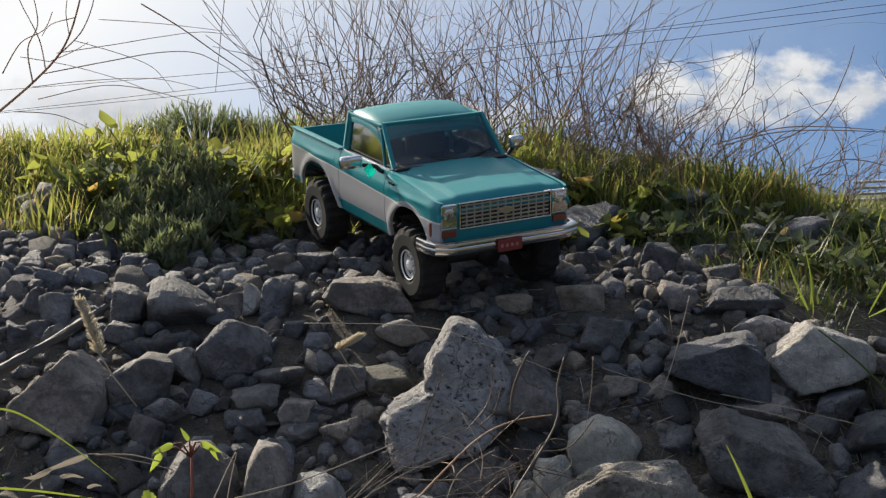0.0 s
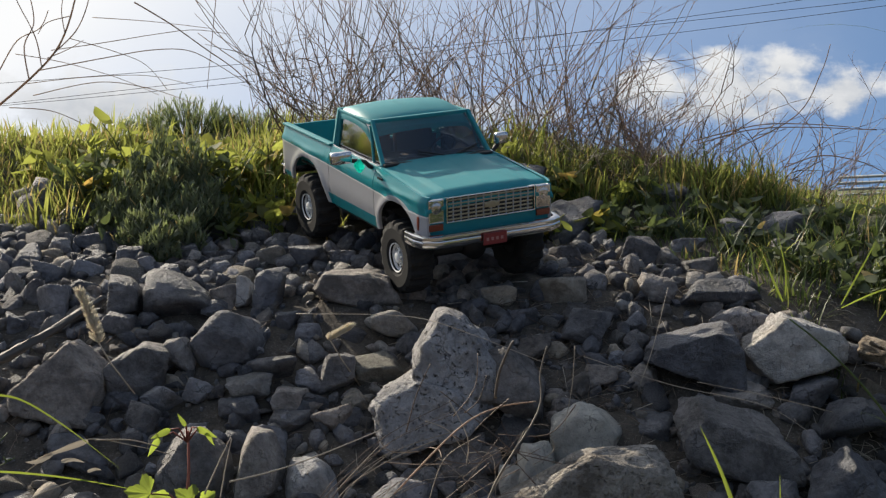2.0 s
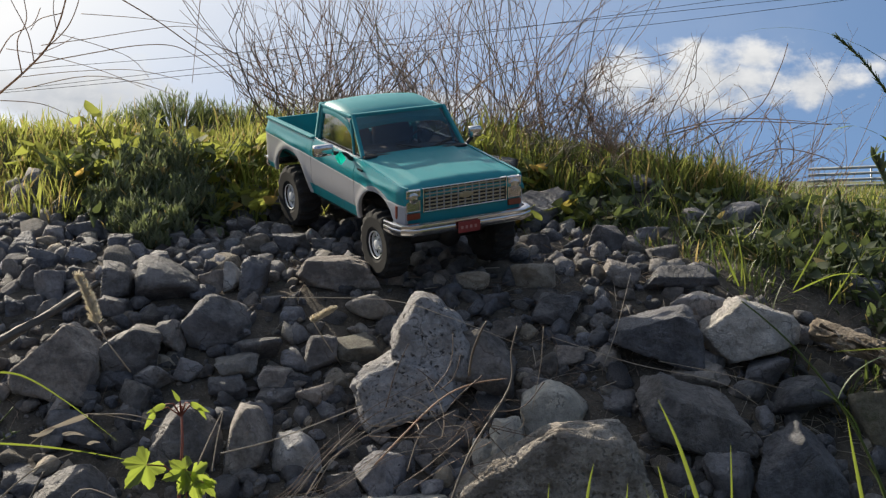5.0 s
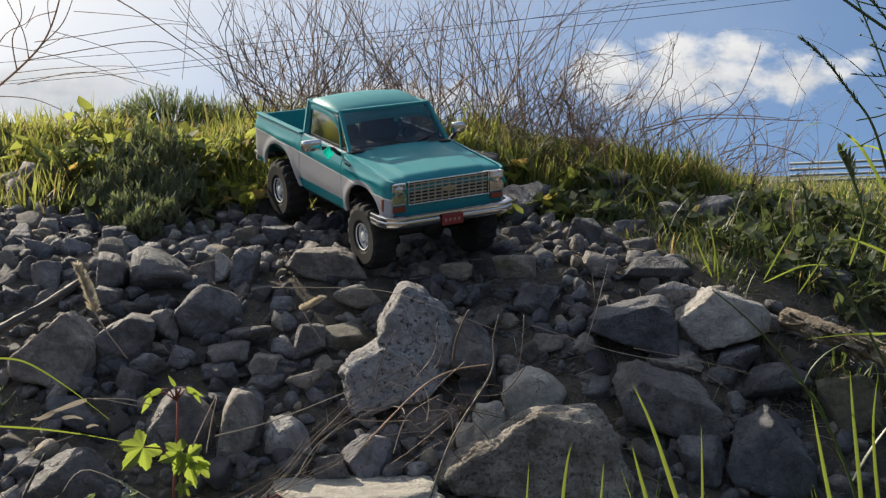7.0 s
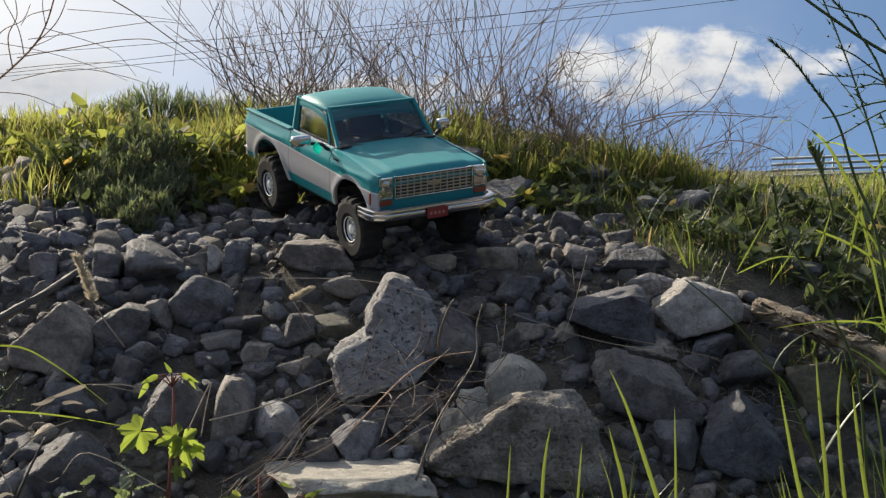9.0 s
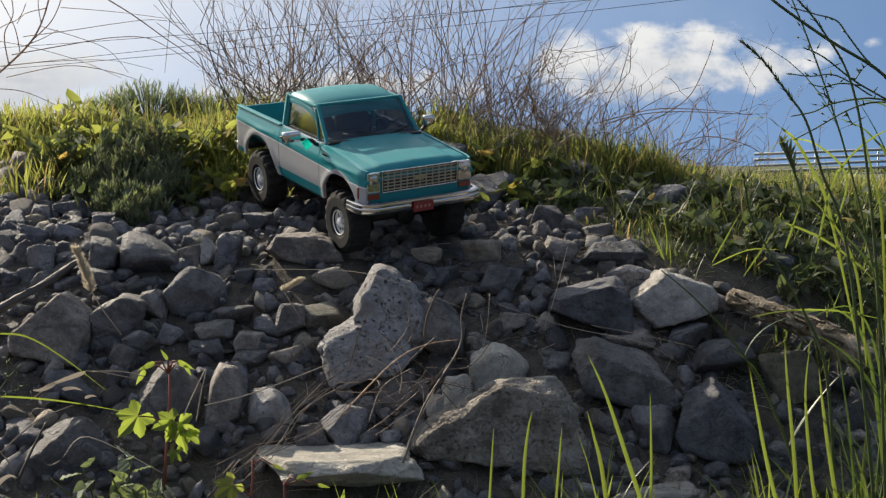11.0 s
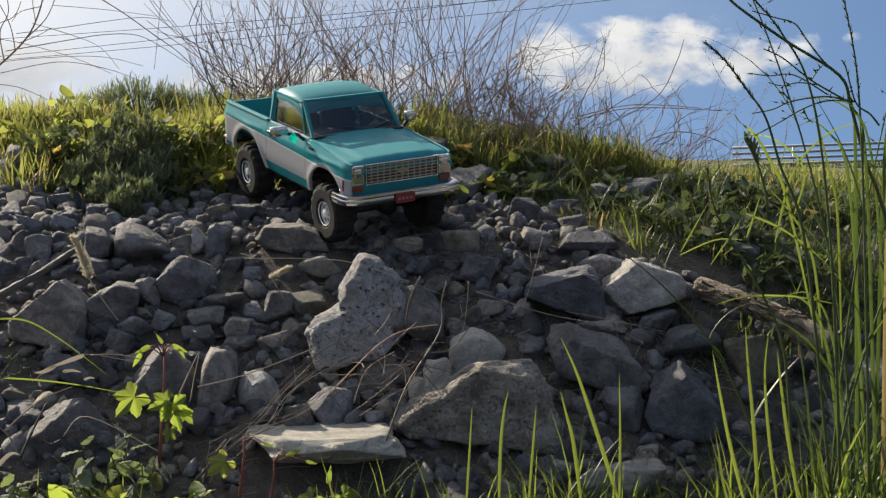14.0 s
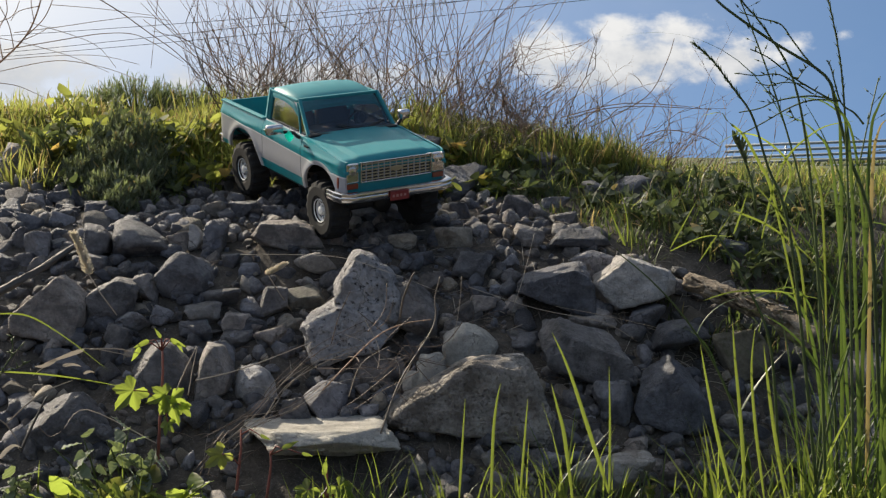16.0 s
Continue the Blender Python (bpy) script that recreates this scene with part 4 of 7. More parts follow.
    part("cowl", block((0.016, 0.166, 0.004), (0.079, 0, 0.1595), 0.0015), BLACK, truck, "black vent strip under the windscreen")
    for sgn in (-1, 1):
        part("wiper", round_bar([(0.080, sgn * 0.010 + 0.02, 0.1635), (0.072, sgn * 0.045 + 0.02, 0.1705)], 0.0012, 6), BLACK, truck)
    # nose: panel, grille, lamps
    part("nose_panel", block((0.006, 0.182, 0.058), (0.2195, 0, 0.1145), 0.002), TEAL, truck, "teal panel round the grille")
    grille = part("grille", block((0.004, 0.126, 0.030), (0.2225, 0, 0.1285), 0.001), BLACK, truck, "dark grille with pale gold bars in a chrome frame")
    part("frame", merge(block((0.005, 0.130, 0.0017), (0.2245, 0, 0.1445), 0.0005), block((0.005, 0.130, 0.0017), (0.2245, 0, 0.1130), 0.0005),
                        block((0.005, 0.0017, 0.034), (0.2245, 0.0645, 0.1287), 0.0005), block((0.005, 0.0017, 0.034), (0.2245, -0.0645, 0.1287), 0.0005)), CHROME, grille, "chrome grille frame")
    for i in range(6):
        part("bar", block((0.003, 0.124, 0.0019), (0.2248, 0, 0.1162 + i * 0.0050), 0.0005), GOLD, grille)
    for i in range(11):
        part("upright", block((0.0034, 0.0016, 0.029), (0.2246, -0.055 + i * 0.011, 0.1287), 0.0004), STEEL, grille)
    part("badge", merge(block((0.003, 0.022, 0.0055), (0.2272, 0, 0.1290), 0.001), block((0.003, 0.010, 0.0090), (0.2272, 0, 0.1290), 0.001)), GOLD, grille, "plain gold badge")
    for sgn in (-1, 1):
        lamp = part("headlamp", block((0.005, 0.022, 0.031), (0.2225, sgn * 0.0790, 0.1290), 0.0015), CHROME, truck, "square headlamp with a chrome surround")
        bowl = bmesh.new()
        bmesh.ops.create_uvsphere(bowl, u_segments=16, v_segments=8, radius=0.0085, matrix=Matrix.Translation((0.2240, sgn * 0.0790, 0.1330)) @ Matrix.Diagonal((0.35, 1, 1, 1)))
        part("bulb", bowl, CHROME, lamp, "round pale reflector", smooth=True)
        part("lens", block((0.0015, 0.0185, 0.0275), (0.2262, sgn * 0.0790, 0.1290), 0.0006), LENS, lamp)
        part("indicator", block((0.004, 0.020, 0.0085), (0.2235, sgn * 0.0790, 0.1075), 0.001), AMBER, truck, "amber indicator below the headlamp")
    # bumpers
    s = Soup()
    prof = [(0.0, 0.001), (0.0060, 0.0015), (0.0082, 0.004), (0.0086, 0.0085), (0.0078, 0.0105), (0.0086, 0.0125), (0.0078, 0.0155), (0.0045, 0.0170), (0.0, 0.0170)]
    path = [(0.190, -0.1035), (0.212, -0.1030), (0.228, -0.0985), (0.2345, -0.085)] + [(0.2355, y) for y in lin(-0.070, 0.070, 6)] + [(0.2345, 0.085), (0.228, 0.0985), (0.212, 0.1030), (0.190, 0.1035)]
    for i, (px, py) in enumerate(path):
        a, b = path[max(i - 1, 0)], path[min(i + 1, len(path) - 1)]
        d = Vector((b[0] - a[0], b[1] - a[1], 0)).normalized()
        out = Vector((d.y, -d.x, 0))
        for o, z in prof:
            s.v.append((px + out.x * o - 0.004 * out.x, py + out.y * o - 0.004 * out.y, 0.0820 + z * 1.08))
    n = len(prof)
    for i in range(len(path) - 1):
        for j in range(n):
            s.f.append((i * n + j, (i + 1) * n + j, (i + 1) * n + (j + 1) % n, i * n + (j + 1) % n))
    s.f += [tuple(range(n)), tuple(range((len(path) - 1) * n, len(path) * n))[::-1]]
    bumper = part("front_bumper", s, CHROME, truck, "chrome front bumper wrapping round the corners", smooth=True)
    bumper.data.set_sharp_from_angle(angle=radians(35))
    plate = part("number_plate", block((0.002, 0.034, 0.0155), (0.2430, -0.004, 0.0885), 0.0006), PLATE, truck, "small red number plate")
    for k in range(4):
        part("plate_bar", block((0.0006, 0.0036, 0.0042), (0.2442, -0.0155 + k * 0.0070, 0.0885), 0.0002), PINK, plate)
    part("rear_bumper", block((0.012, 0.190, 0.017), (-0.2575, 0, 0.0865), 0.003), CHROME, truck, "chrome rear bumper")
    part("tailgate", block((0.005, 0.168, 0.066), (-0.2485, 0, 0.124), 0.0015), TEAL, truck, "teal tailgate")
    part("bed_floor", block((0.168, 0.158, 0.003), (-0.163, 0, 0.1115), 0.0008), TEAL, truck, "teal ribbed floor of the load bed")
    for k in range(7):
        part("floor_rib", block((0.164, 0.010, 0.0022), (-0.163, -0.066 + k * 0.022, 0.1138), 0.0006), TEAL, truck)
    part("bed_front", block((0.004, 0.160, 0.047), (-0.0800, 0, 0.1345), 0.001), TEAL, truck)
    # cab: roof, pillars, glass
    sheet("roof", [-0.0845, -0.083, -0.079] + lin(-0.072, 0.018, 14) + [0.024, 0.029, 0.0325, 0.0345],
          [-0.0780, -0.0768, -0.0735] + lin(-0.067, 0.067, 16) + [0.0735, 0.0768, 0.0780],
          lambda x, y: 0.2195 - 0.85 * y * y - 70 * max(0, abs(y) - 0.067) ** 2 - 3.2 * max(0, x + 0.03) ** 2 - 14 * max(0, x - 0.012) ** 2 - 4 * max(0, -0.04 - x) ** 2 - 60 * max(0, -0.074 - x) ** 2, 0.0065, TEAL, truck, "teal cab roof with rounded edges")

    def post(name, a, b, wx, wy, label=""):
        d = (Vector(b) - Vector(a))
        bm = block((wx, wy, d.length), (0, 0, 0), min(wx, wy) * 0.25)
        q = d.to_track_quat("Z", "X").to_matrix().to_4x4()
        bm.transform(Matrix.Translation((Vector(a) + Vector(b)) / 2) @ q)
        return part(name, bm, TEAL, truck, label)

    for sgn in (-1, 1):
        post("windscreen_pillar", (0.0790, sgn * 0.0815, 0.1570), (0.0300, sgn * 0.0733, 0.2105), 0.006, 0.0058)
        post("rear_pillar", (-0.0790, sgn * 0.0820, 0.1570), (-0.0760, sgn * 0.0737, 0.2100), 0.006, 0.014)
        post("door_frame", (0.0500, sgn * 0.0820, 0.1580), (0.0300, sgn * 0.0765, 0.2040), 0.0025, 0.0028)
        post("door_frame", (-0.0690, sgn * 0.0825, 0.1580), (-0.0660, sgn * 0.0752, 0.2080), 0.0040, 0.005)
        post("window_rail", (0.0300, sgn * 0.0750, 0.2075), (-0.0700, sgn * 0.0750, 0.2075), 0.0045, 0.0055)
        part("belt_trim", block((0.150, 0.0045, 0.0035), (0.003, sgn * 0.0865, 0.1585), 0.001), CHROME, truck, "thin chrome strip below the side window")
        g = Soup()
        g.add([(0.0735, sgn * 0.0815, 0.1585), (-0.0675, sgn * 0.0815, 0.1585), (-0.0650, sgn * 0.0747, 0.2070), (0.0300, sgn * 0.0747, 0.2070)], [(0, 1, 2, 3)])
        g.add([(0.0735, sgn * 0.0807, 0.1585), (-0.0675, sgn * 0.0807, 0.1585), (-0.0650, sgn * 0.0739, 0.2070), (0.0300, sgn * 0.0739, 0.2070)], [(3, 2, 1, 0)])
        ob = part("side_window", g, DARKGLASS, truck, "grey tinted side window")
        ob.visible_shadow = False
        mirror = part("door_mirror", block((0.012, 0.030 if sgn < 0 else 0.020, 0.017), (0.066, -0.1375 if sgn < 0 else 0.1075, 0.1735), 0.0045), CHROME, truck, "chrome door mirror on a black arm", smooth=True)
        part("mirror_glass", block((0.001, 0.025 if sgn < 0 else 0.016, 0.0125), (0.0597, -0.1375 if sgn < 0 else 0.1075, 0.1735), 0.0), CHROME, mirror)
        arm = Soup()
        arm.tube([(0.066, -0.126 if sgn < 0 else 0.104, 0.1690), (0.0655, sgn * 0.102, 0.1640), (0.065, sgn * 0.096, 0.1575), (0.064, sgn * 0.090, 0.1545)], 0.0028, 0.0032, 8)
        part("mirror_arm", arm, BLACK, mirror, "black mirror arm", smooth=True)
        if sgn < 0:
            part("mirror_bracket", block((0.006, 0.012, 0.016), (0.068, -0.112, 0.160), 0.002, pose(0, 0, 0, 35, 0, 20)), GLOWTEAL, mirror, "clear teal plastic mirror bracket")
        part("fender_badge", block((0.014, 0.002, 0.003), (0.100, sgn * 0.0972, 0.1475), 0.0006), BLACK, truck)
    post("header_rail", (0.0300, -0.0735, 0.2095), (0.0300, 0.0735, 0.2095), 0.005, 0.0065)
    post("rear_header", (-0.0770, -0.0735, 0.2085), (-0.0770, 0.0735, 0.2085), 0.004, 0.0055)
    post("rear_sill", (-0.0790, -0.082, 0.1590), (-0.0790, 0.082, 0.1590), 0.004, 0.006)
    for name, pts, label in (("windscreen", [(0.0790, 0.0790, 0.1590), (0.0790, -0.0790, 0.1590), (0.0310, -0.0720, 0.2090), (0.0310, 0.0720, 0.2090)], "clear raked windscreen"),
                             ("rear_window", [(-0.0790, -0.0770, 0.1600), (-0.0790, 0.0770, 0.1600), (-0.0765, 0.0715, 0.2080), (-0.0765, -0.0715, 0.2080)], "clear rear window")):
        g = Soup()
        g.add(pts, [(0, 1, 2, 3)])
        back = Vector((-0.0007, 0, -0.0004))
        g.add([Vector(p) + back for p in pts], [(3, 2, 1, 0)])
        ob = part(name, g, GLASS, truck, label)
        ob.visible_shadow = False
    # inside the cab
    part("bench_seat", merge(block((0.050, 0.140, 0.020), (-0.035, 0, 0.1330), 0.006)), SEAT, truck, "dark brown bench seat")
    for sgn in (-1, 1):
        part("backrest", block((0.016, 0.060, 0.040), (-0.062, sgn * 0.034, 0.1540), 0.006, pose(0, 0, 0, 0, -8, 0)), SEAT, truck, "dark brown backrest")
        part("headrest", block((0.009, 0.024, 0.013), (-0.065, sgn * 0.034, 0.1815), 0.004), SEAT, truck)
    part("dashboard", block((0.024, 0.152, 0.024), (0.057, 0, 0.1500), 0.005), BLACK, truck, "black dashboard")
    wheel = bmesh.new()
    ring = Soup()
    centre, tilt = Vector((0.030, 0.036, 0.165)), pose(0, 0, 0, 0, -60, 0)
    ring.tube([centre + tilt @ Vector((0.017 * math.cos(a), 0.017 * math.sin(a), 0)) for a in (2 * math.pi * i / 20 for i in range(21))], 0.0018, 0.0018, 6)
    ring.tube([centre + tilt @ Vector((-0.016, 0, 0)), centre + tilt @ Vector((0.016, 0, 0))], 0.0015, 0.0015, 5)
    ring.tube([centre, centre + Vector((0.030, 0, -0.014))], 0.0025, 0.0025, 6)
    wheel.free()
    part("steering_wheel", ring, BLACK, truck, "black steering wheel", smooth=True)
    part("cab_floor", block((0.150, 0.158, 0.004), (0.002, 0, 0.098), 0.001), BLACK, truck)
    part("firewall", block((0.004, 0.160, 0.060), (0.0725, 0, 0.128), 0.001), BLACK, truck)
    part("cab_back", block((0.003, 0.158, 0.058), (-0.0755, 0, 0.129), 0.001), BLACK, truck)
    for sgn in (-1, 1):
        part("door_lining", block((0.142, 0.003, 0.058), (0.002, sgn * 0.0845, 0.128), 0.001), BLACK, truck)
    # chassis
    for sgn in (-1, 1):
        part("chassis_rail", block((0.450, 0.010, 0.016), (-0.008, sgn * 0.034, 0.082), 0.002), BLACK, truck, "black chassis rail")
        part("sill_bar", block((0.150, 0.006, 0.008), (0, sgn * 0.083, 0.072), 0.002), BLACK, truck, "black rock slider")
        for x in (AX, -AX):
            part("inner_arch", block((0.124, 0.030, 0.003), (x, sgn * 0.066, 0.1275 if x > 0 else 0.108), 0.001), BLACK, truck)
            part("shock_absorber", round_bar([(x - 0.012, sgn * 0.052, 0.056), (x - 0.004, sgn * 0.046, 0.104)], 0.006, 10), BLACK, truck, "black spring damper", )
    part("engine_block", block((0.080, 0.050, 0.040), (0.135, 0, 0.105), 0.006), BLACK, truck)
    part("skid_plate", block((0.120, 0.060, 0.006), (0, 0, 0.072), 0.002), BLACK, truck)
    for x in (AX, -AX):
        axle = Soup()
        axle.tube([(x, -0.070, TYRE), (x, 0.070, TYRE)], 0.0075, 0.0075, 10)
        axle.tube([(x - 0.014, 0.012, TYRE), (x - 0.010, 0.012, TYRE), (x + 0.010, 0.012, TYRE), (x + 0.014, 0.012, TYRE)], 0.016, 0.016, 12)
        part("axle", axle, BLACK, truck, "black axle with its housing", smooth=True)

    def wheel_at(x, sgn):
        turn = pose(x, sgn * 0.0835, TYRE, 0, 0, 0 if sgn < 0 else 180)
        # tyre: a lathe with chunky lugs, outer face towards -y
        s, seg = Soup(), 72
        prof = [(0.0180, -0.0140), (0.025, -0.0180), (0.039, -0.0185), (0.0440, -0.0165), (0.0462, -0.0125), (0.0467, 0.0), (0.0462, 0.0125), (0.0440, 0.0165), (0.039, 0.0185), (0.025, 0.0180), (0.0180, 0.014)]
        for i in range(seg):
            a = 2 * math.pi * i / seg
            for j, (r, y) in enumerate(prof):
                lug = 0.0022 if (j in (3, 4, 5, 6, 7) and (i + (1 if y > 0 else 0) * 2) % 4 < 2) else 0.0
                if j in (3, 4, 5, 6, 7) and not lug:
                    r -= 0.0006
                s.v.append(((r + lug) * math.cos(a), y, (r + lug) * math.sin(a)))
        n = len(prof)
        for i in range(seg):
            for j in range(n):
                a, b = i * n, ((i + 1) % seg) * n
                s.f.append((a + j, a + (j + 1) % n, b + (j + 1) % n, b + j))
        tyre = part("tyre", s, RUBBER, None, "black knobbly tyre")
        tyre.parent, tyre.matrix_local = truck, turn
        # rim: dished disc with eight round holes, a lip and a hub
        r_, seg = Soup(), 64
        prof = [(0.0180, -0.0160), (0.0195, -0.0168), (0.0195, -0.0145), (0.0175, -0.0122), (0.0165, -0.0095), (0.0118, -0.0105), (0.0075, -0.0118), (0.0066, -0.0152), (0.0040, -0.0162), (0.0008, -0.0162)]
        for i in range(seg):
            a = 2 * math.pi * i / seg
            for r, y in prof:
                r_.v.append((r * math.cos(a), y, r * math.sin(a)))
        n = len(prof)
        for i in range(seg):
            for j in range(n - 1):
                if j == 4 and i % 8 in (1, 2, 3, 4):
                    continue
                a, b = i * n, ((i + 1) % seg) * n
                r_.f.append((a + j, a + j + 1, b + j + 1, b + j))
        rim = part("rim", r_, RIM, None, "white steel wheel with a ring of holes", smooth=True)
        rim.parent, rim.matrix_local = tyre, Matrix.Identity(4)
        rim.data.set_sharp_from_angle(angle=radians(40))
        drum = Soup()
        drum.tube([(0, -0.0078, 0), (0, 0.012, 0)], 0.0182, 0.0182, 32)
        part("brake_drum", drum, BLACK, tyre, smooth=False)
        for k in range(6):
            a = 2 * math.pi * k / 6
            nut = Soup()
            nut.tube([(0.0096 * math.cos(a), -0.0105, 0.0096 * math.sin(a)), (0.0096 * math.cos(a), -0.0140, 0.0096 * math.sin(a))], 0.0016, 0.0014, 6)
            part("wheel_nut", nut, STEEL, tyre)

    for x in (AX, -AX):
        for sgn in (-1, 1):
            wheel_at(x, sgn)
    return truck


build_truck()


# ---- grass of the bank ----
rng = random.Random(21)


def clear_of_rocks(x, y, z, room=0.75):
    return all((x - a) ** 2 + (y - b) ** 2 + (z - c) ** 2 > (r * room) ** 2 for a, b, c, r in ROCKS)


def meadow(name, mat, count, place, length, width, label, lean=0.35, clump=0.0, room=0.75, edge=False):
    s = Soup()
    made = 0
    while made < count:
        x, y = place()
        tall = 1.0
        if clump:
            tall = 0.55 + 0.9 * max(0.0, 0.5 + noise.noise((x * 7, y * 7, 5)) * 1.1)
            if rng.random() > 0.25 + clump * (0.5 + noise.noise((x * 5, y * 5, 9)) * 1.6):
                continue
        if edge:
            tall *= min(1.0, max(0.35, 0.35 - stony(x, y) / 0.25))
        z = rough_z(x, y)
        if under_truck(x, y, z + 0.05) or not clear_of_rocks(x, y, z, room):
            made += 0.2
            continue
        for k in range(rng.randint(1, 4)):
            s.blade((x + rng.gauss(0, 0.006), y + rng.gauss(0, 0.006), z - 0.004), rng.uniform(0, 2 * math.pi), abs(rng.gauss(0, lean)), rng.uniform(*length) * tall,
                    rng.uniform(*width), rng.uniform(0.1, 1.3), 4)
        made += 1
    return tagged(part(name, s, mat, smooth=True), label, "grass", kind="stuff")


meadow("grass", GRASS, 2300, lambda: (rng.uniform(-1.15, 0.55), min(3.1, 2.47 + abs(rng.gauss(0, 0.15)))), (0.015, 0.055), (0.0022, 0.0046), "sunlit yellow-green grass along the top of the bank", clump=1.3)
meadow("grass", GRASS, 900, lambda: (rng.uniform(-1.0, -0.12), rng.uniform(2.50, 2.66)), (0.03, 0.065), (0.0024, 0.0046), "tall sunlit grass on the crest of the bank", clump=1.0)
meadow("grass", GRASS, 700, lambda: (rng.uniform(-1.1, -0.15), rng.uniform(2.36, 2.5)), (0.03, 0.07), (0.002, 0.004), "yellow-green grass at the edge of the stones", clump=0.7)


def right_slope():
    while True:
        x, y = rng.uniform(0.08, 1.35), rng.uniform(1.85, 3.3)
        if stony(x, y) < 0.03 * rng.gauss(0, 1):
            return x, y


def crest_side():
    x, y = right_slope()
    return x, max(y, 2.46 + abs(rng.gauss(0, 0.08)))


def lower_side():
    while True:
        x, y = right_slope()
        if y < 2.6:
            return x, y


meadow("grass", TURF, 5200, right_slope, (0.014, 0.046), (0.0018, 0.0038), "green grass on the bank's shoulder, shade in its colour", clump=1.5, room=1.15, edge=True)
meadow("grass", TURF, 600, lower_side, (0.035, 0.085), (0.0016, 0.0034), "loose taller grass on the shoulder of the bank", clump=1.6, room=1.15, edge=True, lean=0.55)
meadow("grass", GRASS, 1900, crest_side, (0.018, 0.052), (0.0018, 0.0038), "sunlit grass along the crest of the shoulder", clump=1.4, room=1.15)
# lighter GRASS blades imitate sunlight by colour amid the darker TURF
meadow("grass", GRASS, 150, lower_side, (0.03, 0.075), (0.002, 0.004), "lighter blades in the shoulder's grass, sunlight in their colour", clump=1.6, room=1.15, edge=True, lean=0.5)
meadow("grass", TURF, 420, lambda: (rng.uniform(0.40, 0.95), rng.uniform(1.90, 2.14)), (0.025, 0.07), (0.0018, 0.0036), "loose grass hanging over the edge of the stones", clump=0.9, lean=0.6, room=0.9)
meadow("grass", GRASS, 1500, lambda: (rng.uniform(0.25, 1.5), rng.uniform(2.62, 4.2)), (0.02, 0.05), (0.002, 0.004), "sunlit grass on the shoulder's top", clump=0.7)


meadow("grass", GRASS, 2200, lambda: (rng.choice((-1, 1)) * rng.uniform(0.9, 3.2), 2.5 + abs(rng.gauss(0, 0.5))), (0.02, 0.06), (0.0025, 0.005), "grass along the bank's top further off", clump=0.8)


def far_turf():
    d = 3.0 + abs(rng.gauss(0, 4.0))
    return rng.uniform(-0.5, 0.5) * d, d


meadow("grass", TURF, 2500, far_turf, (0.03, 0.07), (0.004, 0.008), "grass on the flat land behind the bank", clump=0.0)


# ---- tall grass in front ----
def tuft(x, y, count, length, width, spread_=0.02, lean=0.25, label="clump of broad green grass blades lit from behind"):
    root = new("grass_tuft")
    root.location = (x, y, rough_z(x, y) - 0.004)
    tagged(root, label, "grass", "grass clumps at the foot of the bank")
    for k in range(count):
        s = Soup()
        s.blade((rng.gauss(0, spread_), rng.gauss(0, spread_), 0), rng.uniform(0, 6.28), abs(rng.gauss(0, lean)), rng.uniform(*length), rng.uniform(*width), rng.uniform(0.0, 0.8), 8, 0.35)
        part("blade", s, BLADE, root, smooth=True)
    return root


for x, y, c, l in ((0.215, 1.60, 5, 0.20), (0.245, 1.57, 4, 0.22), (0.300, 1.58, 5, 0.21), (0.345, 1.62, 4, 0.19), (0.395, 1.60, 6, 0.23), (0.440, 1.56, 7, 0.24), (0.480, 1.60, 7, 0.27),
                   (0.520, 1.58, 7, 0.26), (0.555, 1.62, 6, 0.26), (0.12, 1.60, 4, 0.13), (0.06, 1.58, 4, 0.12), (0.02, 1.60, 4, 0.14), (-0.04, 1.58, 3, 0.10), (0.17, 1.57, 4, 0.14),
                   (0.41, 1.50, 5, 0.20), (0.36, 1.48, 4, 0.18), (0.50, 1.50, 6, 0.24), (0.26, 1.50, 4, 0.15), (-0.43, 1.60, 3, 0.12), (0.60, 1.55, 6, 0.28), (-0.09, 1.55, 7, 0.10), (-0.05, 1.54, 8, 0.11), (0.0, 1.54, 8, 0.11), (-0.12, 1.56, 6, 0.09), (0.05, 1.53, 6, 0.11), (0.10, 1.53, 6, 0.11)):
    tuft(x, y, c + 2 if x > 0.54 or x < 0.15 else 2 + (x > 0.42), (l * 0.3, l * (0.95 if x > 0.54 or x < 0.15 else 0.62)), (0.003, 0.0065), lean=0.33)


meadow("grass", BLADE, 170, lambda: (rng.uniform(-0.14, 0.62), rng.uniform(1.50, 1.60)), (0.06, 0.125), (0.0022, 0.0048), "short bright grass at the foot of the bank", clump=0.8, lean=0.3)
meadow("grass", REED, 120, lambda: (rng.triangular(0.50, 0.86, 0.68), rng.uniform(1.52, 1.72)), (0.10, 0.27), (0.0022, 0.0046), "dense green grass at the foot of the bank", clump=0.5, lean=0.28)
meadow("grass", BLADE, 60, lambda: (rng.uniform(0.38, 0.64), rng.uniform(1.50, 1.60)), (0.08, 0.19), (0.003, 0.0058), "bright green grass blades lit from behind at the foot of the bank", lean=0.25)


